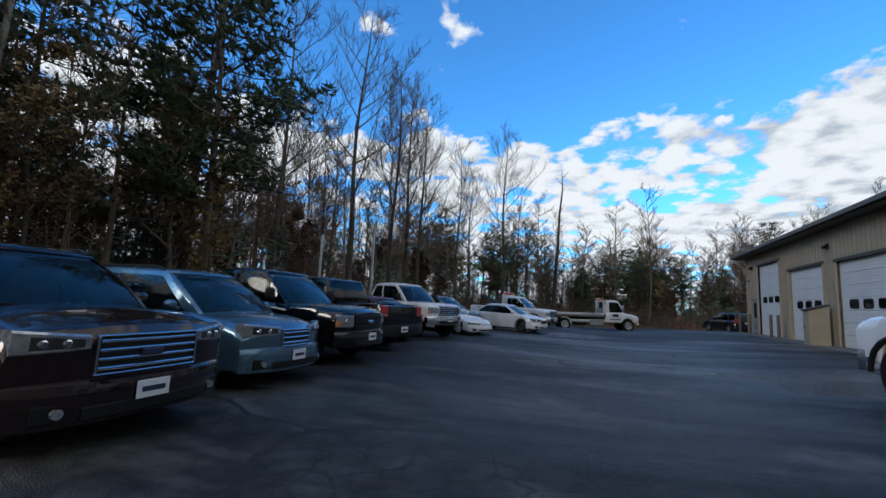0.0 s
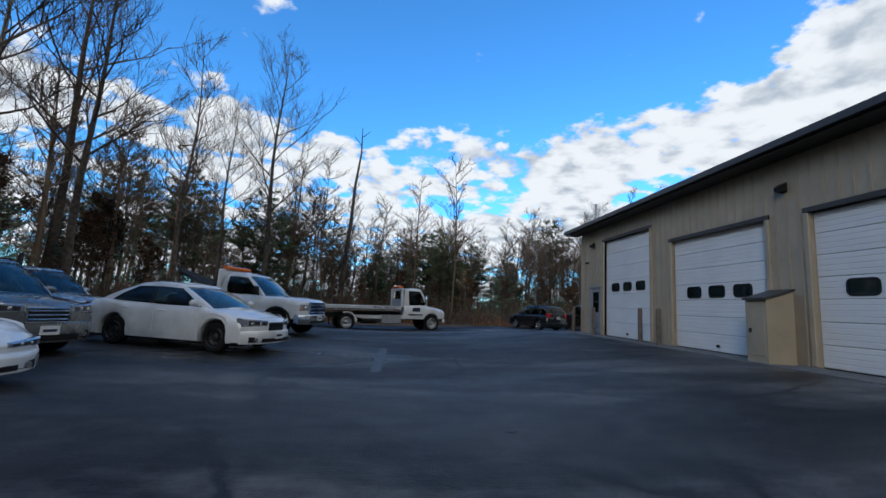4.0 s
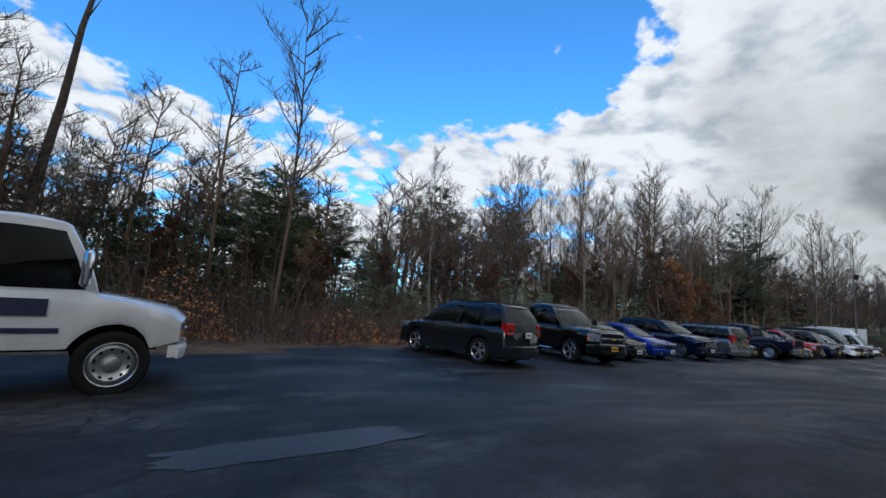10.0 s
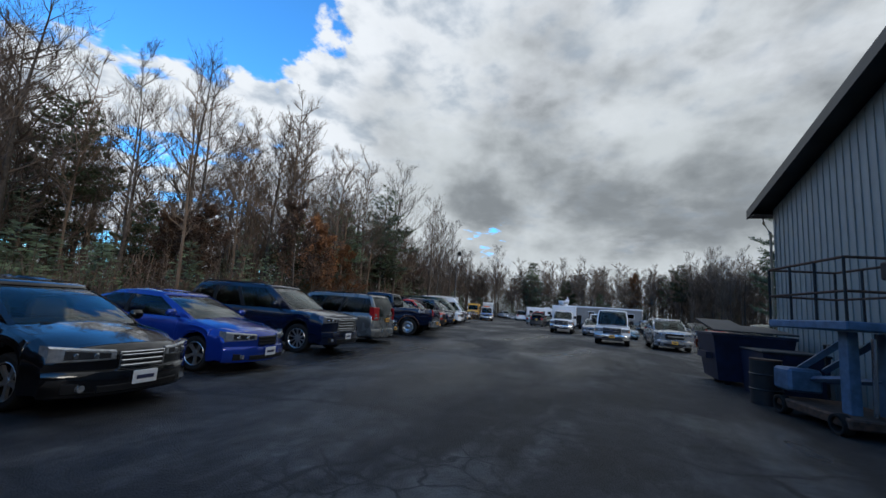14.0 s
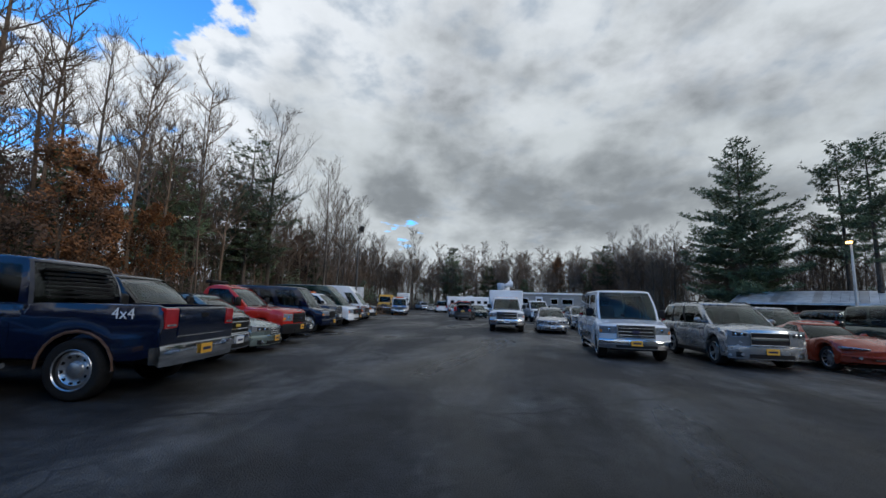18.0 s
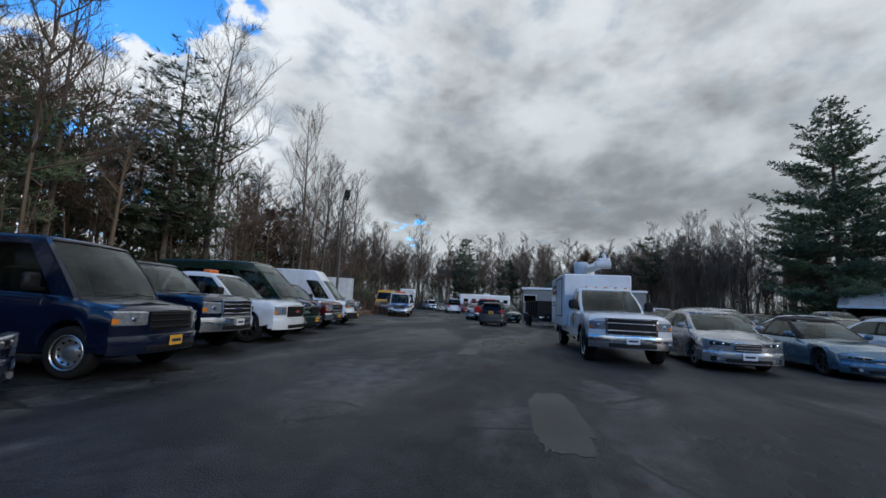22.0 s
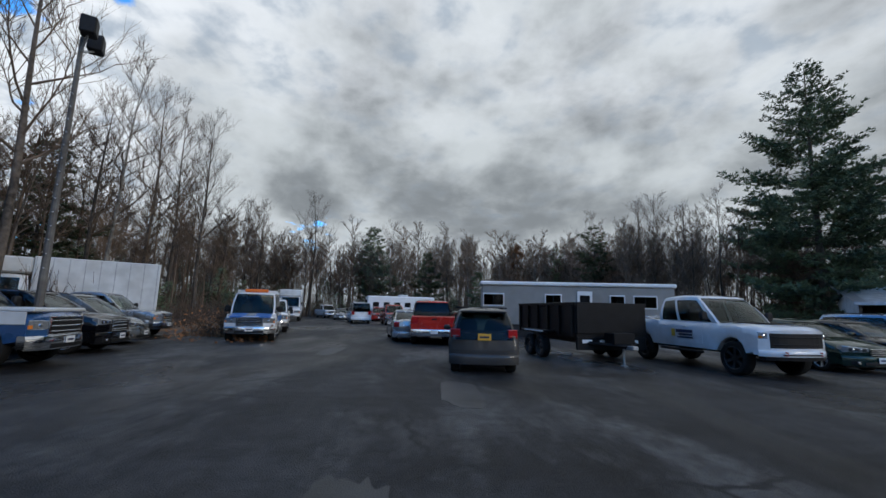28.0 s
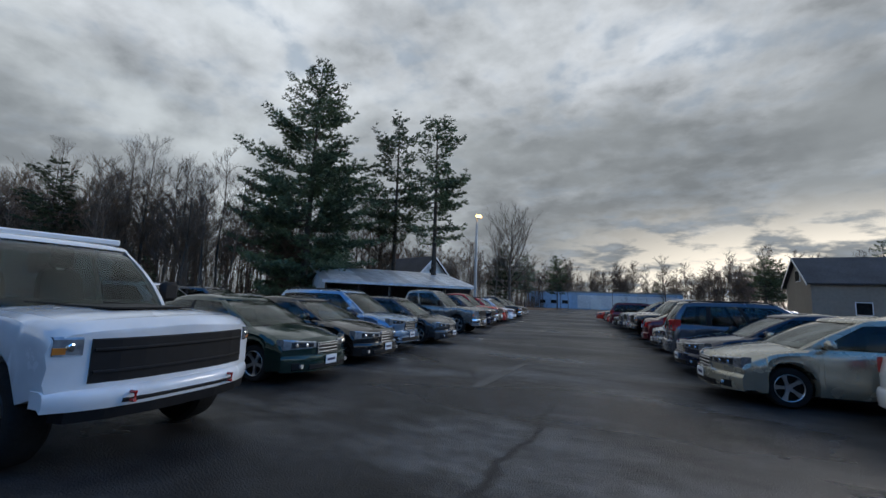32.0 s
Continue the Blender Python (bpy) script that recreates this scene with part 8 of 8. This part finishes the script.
def dumpster():
    t = thing("dumpster", "navy steel dumpster with black sagging lids, partly open", "dumpster", at=pose(19.2, 1.45, ground_z(19.2, 1.45)))
    part("body", Soup().loft([[(-0.75, -0.75, 0.12), (0.75, -0.75, 0.12), (0.75, 0.75, 0.12), (-0.75, 0.75, 0.12)], [(-0.95, -0.9, 1.3), (0.95, -0.9, 1.3), (0.95, 0.9, 1.3), (-0.95, 0.9, 1.3)]], caps=True), "navy_steel", t)
    part("rim", Soup().box(-0.99, -0.94, 1.28, 0.99, 0.94, 1.36, 0.01), "navy_steel", t)
    for k, (z, tilt) in enumerate(((1.40, 0.16), (1.40, 0.30))):
        y0 = -0.92 + k * 0.93
        part("lid", Soup().add([(-1.05, y0, z), (1.02, y0, z + tilt), (1.02, y0 + 0.9, z + tilt), (-1.05, y0 + 0.9, z), (-1.05, y0, z + 0.04), (1.02, y0, z + tilt + 0.04), (1.02, y0 + 0.9, z + tilt + 0.04), (-1.05, y0 + 0.9, z + 0.04)],
                               [(3, 2, 1, 0), (4, 5, 6, 7), (0, 1, 5, 4), (1, 2, 6, 5), (2, 3, 7, 6), (3, 0, 4, 7)]), "lid", t)
    for sgn in (1, -1):
        part("fork_pocket", Soup().box(-0.5, min(sgn * 0.84, sgn * 0.98), 0.65, 0.5, max(sgn * 0.84, sgn * 0.98), 0.82), "navy_steel", t)
        for x in (-0.5, 0.5):
            part("foot", Soup().box(x - 0.06, sgn * 0.5 - 0.06, 0, x + 0.06, sgn * 0.5 + 0.06, 0.13), "steel_dark", t)
    b = thing("recycling_bin", "faded blue steel bin beside the dumpster", "bin", at=pose(17.3, 1.2, ground_z(17.3, 1.2)))
    part("body", Soup().loft([[(-0.7, -0.55, 0.0), (0.7, -0.55, 0.0), (0.7, 0.55, 0.0), (-0.7, 0.55, 0.0)], [(-0.75, -0.6, 1.0), (0.75, -0.6, 1.0), (0.75, 0.6, 1.0), (-0.75, 0.6, 1.0)]], caps=True), "navy_steel", b)
    part("lid", Soup().box(-0.78, -0.63, 1.0, 0.78, 0.63, 1.06, 0.02), "lid", b)


dumpster()


def platform_lift():
    t = thing("platform_lift", "old blue platform lift with a rusty railed basket", "lift", at=pose(14.35, 1.35, ground_z(14.35, 1.35), 0, 0, 8) @ Matrix.Diagonal((1.0, 0.95, 0.87, 1)))
    part("base", Soup().box(-1.0, -0.62, 0.16, 1.0, 0.62, 0.34, 0.03), "rust", t)
    tm, rm = wheel_meshes("black")
    for x in (-0.75, 0.75):
        for sgn in (1, -1):
            wob = part("wheel", tm, None, t)
            wob.matrix_basis = Matrix.Translation((x, sgn * 0.58, 0.19)) @ Euler((0, 0, 0 if sgn > 0 else math.pi)).to_matrix().to_4x4() @ Matrix.Diagonal((0.19, 0.28, 0.19, 1))
    for sgn in (1, -1):
        part("lift_arm", Soup().tube([(0.85, sgn * 0.22, 0.95), (-0.35, sgn * 0.22, 1.62)], 0.07, 4), "blue_steel", t)
        part("lift_arm", Soup().tube([(0.8, sgn * 0.22, 0.75), (-0.5, sgn * 0.22, 0.95)], 0.06, 4), "blue_steel", t)
        part("mast", Soup().box(-0.62, sgn * 0.26 - 0.08, 0.34, -0.40, sgn * 0.26 + 0.08, 1.80, 0.01), "blue_steel", t)
    part("ram", Soup().tube([(-0.75, 0.1, 0.36), (-0.8, 0.1, 1.7)], 0.035, 8), "chrome", t)
    part("engine_cover", Soup().box(0.45, 0.05, 0.5, 0.98, 0.62, 0.98, 0.05), "blue_steel", t)
    part("tow_bar", Soup().tube([(0.9, -0.3, 0.4), (0.95, -0.3, 1.5), (0.4, -0.3, 1.5)], 0.03, 6), "steel_dark", t)
    part("deck", Soup().box(-1.05, -0.62, 1.82, 1.05, 0.62, 1.98, 0.02), "blue_steel", t)
    for x in (-1.02, -0.34, 0.34, 1.02):
        for sgn in (1, -1):
            part("rail_post", Soup().cyl((x, sgn * 0.59, 1.98), 0.024, 1.12, sides=6), "steel_dark", t)
    for z in (2.5, 3.1):
        for sgn in (1, -1):
            part("rail", Soup().tube([(-1.02, sgn * 0.59, z), (1.02, sgn * 0.59, z)], 0.026, 6), "rust", t)
        for x in (-1.02, 1.02):
            part("rail", Soup().tube([(x, -0.59, z), (x, 0.59, z)], 0.026, 6), "rust", t)
    part("control_box", Soup().box(-1.0, -0.5, 2.75, -0.72, -0.1, 3.08, 0.03), "steel_dark", t)
    for k in range(3):
        part("control_cable", Soup().tube([(-0.85, -0.4 + k * 0.1, 2.76), (-0.9, -0.38 + k * 0.08, 2.4), (-0.8, -0.45 + k * 0.1, 2.0)], 0.014, 5), "black", t)
    b = thing("steel_drum", "dark steel drum by the platform lift", "drum", at=pose(15.95, 1.95, ground_z(15.95, 1.95)))
    part("barrel", Soup().tube([(0, 0, 0), (0, 0, 0.28), (0, 0, 0.3), (0, 0, 0.32), (0, 0, 0.58), (0, 0, 0.6), (0, 0, 0.62), (0, 0, 0.88)], [0.28, 0.28, 0.3, 0.28, 0.28, 0.3, 0.28, 0.28], 16), "steel_dark", b, smooth=30)
    part("drum_lid", Soup().cyl((0, 0, 0.88), 0.29, 0.03, sides=16), "rust", b)


platform_lift()


def light_pole(x, y, h, lit=False, double=True, lean=0.0, turn=0.0, label="tall steel light pole with two dark floodlights"):
    t = thing("light_pole", label, "light pole", at=pose(x, y, ground_z(x, y), 0, lean, turn))
    part("pole", Soup().tube([(0, 0, -0.2), (0, 0, h)], [0.11, 0.06], 10), "pole", t)
    part("base", Soup().cyl((0, 0, 0), 0.25, 0.5, sides=12), "concrete", t)
    for k, a in enumerate((0.4, 2.7) if double else (0.5,)):
        e = (math.cos(a) * 0.55, math.sin(a) * 0.55, h - 0.1)
        part("arm", Soup().tube([(0, 0, h - 0.5), e], 0.035, 6), "galv", t)
        hd = part("lamp_head", Soup().box(e[0] - 0.22, e[1] - 0.2, h - 0.15, e[0] + 0.22, e[1] + 0.2, h + 0.4, 0.04), "black", t)
        part("lamp_glass", Soup().box(e[0] - 0.235, e[1] - 0.16, h - 0.08, e[0] - 0.221, e[1] + 0.16, h + 0.33), "lamp_on" if lit else "lamp", hd)
    for k in range(14):
        part("climbing_peg", Soup().box(-0.16, -0.012, 2.4 + k * 0.4, 0.16, 0.012, 2.424 + k * 0.4), "galv", t)


light_pole(63.2, 24.5, 9.5, turn=208)


def pole_lit():
    t = thing("light_pole", "grey yard light pole with a lit amber lamp", "light pole", at=pose(71.1, -29.8, 0) @ Matrix.Diagonal((1, 1, 0.78, 1)))
    part("pole", Soup().tube([(0, 0, -0.2), (0, 0, 12.2)], [0.17, 0.10], 10), "galv", t)
    part("arm", Soup().tube([(0, 0, 12.0), (-0.3, 0.3, 12.3)], 0.04, 6), "galv", t)
    part("lamp", Soup().box(-0.6, 0.2, 12.15, -0.1, 0.65, 12.45, 0.06), "lamp_on", t, "lit amber lamp")


pole_lit()
for x, y, h in ((-20.5, -13.5, 5.6), (-20.8, -17.5, 4.2), (64, -112, 9)):
    p = thing("utility_pole", "plain grey pole beside the yard", "pole", "plain yard poles", pose(x, y, 0))
    part("pole", Soup().tube([(0, 0, -0.2), (0, 0, h)], [0.08, 0.06], 8), "galv" if h < 6 else "wood_old", p)


def fence_run():
    """Dark board screen at the wood's edge behind the first row."""
    t = thing("board_fence", "dark weathered screen fence at the edge of the wood", "fence", at=pose(-22.6, -22.5, 0, 0, 0, 82))
    me = mesh("board", Soup().box(0, -0.02, 0.1, 0.28, 0.02, 1.9, 0.005), "wood_old")
    for k in range(54):
        b = part("board", me, None, t)
        b.location = (k * 0.3, 0.012 * (k % 3), 0.04 * math.sin(k * 1.7))
    pm_ = mesh("post", Soup().box(-0.05, -0.09, -0.2, 0.05, -0.025, 2.15), "steel_dark")
    for k in range(7):
        b = part("post", pm_, None, t)
        b.location = (k * 2.7, 0, 0)


fence_run()


def open_shed():
    t = thing("open_shed", "long open-fronted shed with a weathered tin roof", "shed", at=pose(84.7, -24.4, 0, 0, 0, 233))
    L, D = 16.5, 7.0
    for k in range(6):
        for y, h in ((0, 3.1), (D, 4.6)):
            part("post", Soup().box(k * L / 5 - 0.09, y - 0.09, -0.1, k * L / 5 + 0.09, y + 0.09, h), "wood_old", t)
    part("back_wall", Soup().box(0, D + 0.1, 0, L, D + 0.16, 4.4), "wood_old", t)
    for x in (-0.1, L + 0.04):
        part("end_wall", Soup().add([(x, 0, 0), (x, D, 0), (x, D, 4.5), (x, 0, 3.05), (x + 0.06, 0, 0), (x + 0.06, D, 0), (x + 0.06, D, 4.5), (x + 0.06, 0, 3.05)], [(3, 2, 1, 0), (4, 5, 6, 7), (0, 1, 5, 4), (1, 2, 6, 5), (2, 3, 7, 6), (3, 0, 4, 7)]), "offwhite", t)
    n = 20
    for k in range(n):
        x0, x1 = -0.5 + k * (L + 1) / n, -0.5 + (k + 1) * (L + 1) / n - 0.02
        z = 0.01 * (k % 2)
        part("roof_sheet", Soup().add([(x0, -0.7, 3.0 + z), (x1, -0.7, 3.0 + z), (x1, D + 0.5, 4.85 + z), (x0, D + 0.5, 4.85 + z), (x0, -0.7, 3.05 + z), (x1, -0.7, 3.05 + z), (x1, D + 0.5, 4.9 + z), (x0, D + 0.5, 4.9 + z)],
                                      [(3, 2, 1, 0), (4, 5, 6, 7), (0, 1, 5, 4), (1, 2, 6, 5), (2, 3, 7, 6), (3, 0, 4, 7)]), "roof_tin" if k % 5 else "galv", t)
    part("fascia", Soup().box(-0.5, -0.74, 2.78, L + 0.5, -0.70, 3.06), "offwhite", t)


open_shed()


def house(x, y, turn, L, D, eave, ridge, wall, label, windows, hung=True):
    t = thing("house", label, "house", at=pose(x, y, 0, 0, 0, turn))
    part("wall", Soup().add([(0, 0, 0), (L, 0, 0), (L, D, 0), (0, D, 0), (0, 0, eave), (L, 0, eave), (L, D, eave), (0, D, eave), (0, D / 2, ridge), (L, D / 2, ridge)],
                            [(3, 2, 1, 0), (0, 1, 5, 4), (2, 3, 7, 6), (0, 4, 8, 7, 3), (1, 2, 6, 9, 5), (4, 5, 9, 8), (6, 7, 8, 9)]), wall, t)
    k = (ridge - eave) / (D / 2)
    for sgn in (0, 1):
        ye, yr = (-0.5, D / 2) if sgn == 0 else (D + 0.5, D / 2)
        ze = eave - 0.5 * k
        part("roof", Soup().add([(-0.5, ye, ze + 0.05), (L + 0.5, ye, ze + 0.05), (L + 0.5, yr, ridge + 0.05), (-0.5, yr, ridge + 0.05), (-0.5, ye, ze + 0.2), (L + 0.5, ye, ze + 0.2), (L + 0.5, yr, ridge + 0.2), (-0.5, yr, ridge + 0.2)],
                                [(3, 2, 1, 0), (4, 5, 6, 7), (0, 1, 5, 4), (1, 2, 6, 5), (2, 3, 7, 6), (3, 0, 4, 7)]), "shingle", t)
        for xe in (-0.53, L + 0.5):
            part("rake_trim", Soup().add([(xe, ye, ze - 0.1), (xe, yr, ridge - 0.1), (xe, yr, ridge + 0.22), (xe, ye, ze + 0.22), (xe + 0.03, ye, ze - 0.1), (xe + 0.03, yr, ridge - 0.1), (xe + 0.03, yr, ridge + 0.22), (xe + 0.03, ye, ze + 0.22)],
                                         [(3, 2, 1, 0), (4, 5, 6, 7), (0, 1, 5, 4), (1, 2, 6, 5), (2, 3, 7, 6), (3, 0, 4, 7)]), "white", t)
    # panes are solid and near-black, standing for unlit rooms
    for face, a, z, w, h in windows:
        if face == "gable":
            f = part("window", Soup().box(-0.06, a - 0.08, z - 0.08, -0.005, a + w + 0.08, z + h + 0.08), "white", t)
            part("pane", Soup().box(-0.075, a, z, -0.061, a + w, z + h), "cabin", f)
        elif face == "gable2":
            f = part("window", Soup().box(L + 0.005, a - 0.08, z - 0.08, L + 0.06, a + w + 0.08, z + h + 0.08), "white", t)
            part("pane", Soup().box(L + 0.061, a, z, L + 0.075, a + w, z + h), "cabin", f)
        else:
            f = part("window", Soup().box(a - 0.08, -0.06, z - 0.08, a + w + 0.08, -0.005, z + h + 0.08), "white", t)
            part("pane", Soup().box(a, -0.075, z, a + w, -0.061, z + h), "cabin", f)
    return t


house(38, -58.4, 178, 20, 11, 5.2, 8.6, "house_wall", "tan clapboard building with a dark shingle roof and white trim", [("gable", 4.2, 5.6, 2.0, 1.4), ("front", 4, 1.4, 1.4, 1.4)])
h2 = house(97.6, -51.5, 158, 10, 8, 4.4, 8.2, "offwhite", "pale house with a brick chimney behind the pines", [("gable", 3.2, 4.9, 1.4, 1.4), ("gable2", 3.2, 4.9, 1.4, 1.4)])
part("chimney", Soup().box(-1.3, 3.4, 0, -0.05, 4.6, 9.4), "rust", h2, "brick chimney")


def blue_warehouse():
    t = thing("warehouse", "long low pale-blue warehouse with a flat roof, far down the aisle", "warehouse", at=pose(45.9, -136, 0, 0, 0, 8.5))
    part("wall", Soup().box(0, -20, 0, 46, 0, 5.2), "blue_panel", t)
    part("white_wall", Soup().box(1, 0.0, 0.2, 30, 0.06, 4.4), "offwhite", t)
    part("roof_edge", Soup().box(-0.2, -20.2, 5.2, 46.2, 0.2, 5.6), "grey_panel", t)
    for k in range(4):
        part("loading_door", Soup().box(5 + k * 6, 0.062, 0, 8 + k * 6, 0.1, 3.2), "door_white", t)
    # near-black panels in place of glass, coloured as the dark hall behind
    for k in range(3):
        part("window", Soup().box(33 + k * 3.5, 0.0, 1.5, 34.8 + k * 3.5, 0.05, 2.6), "cabin", t)


blue_warehouse()
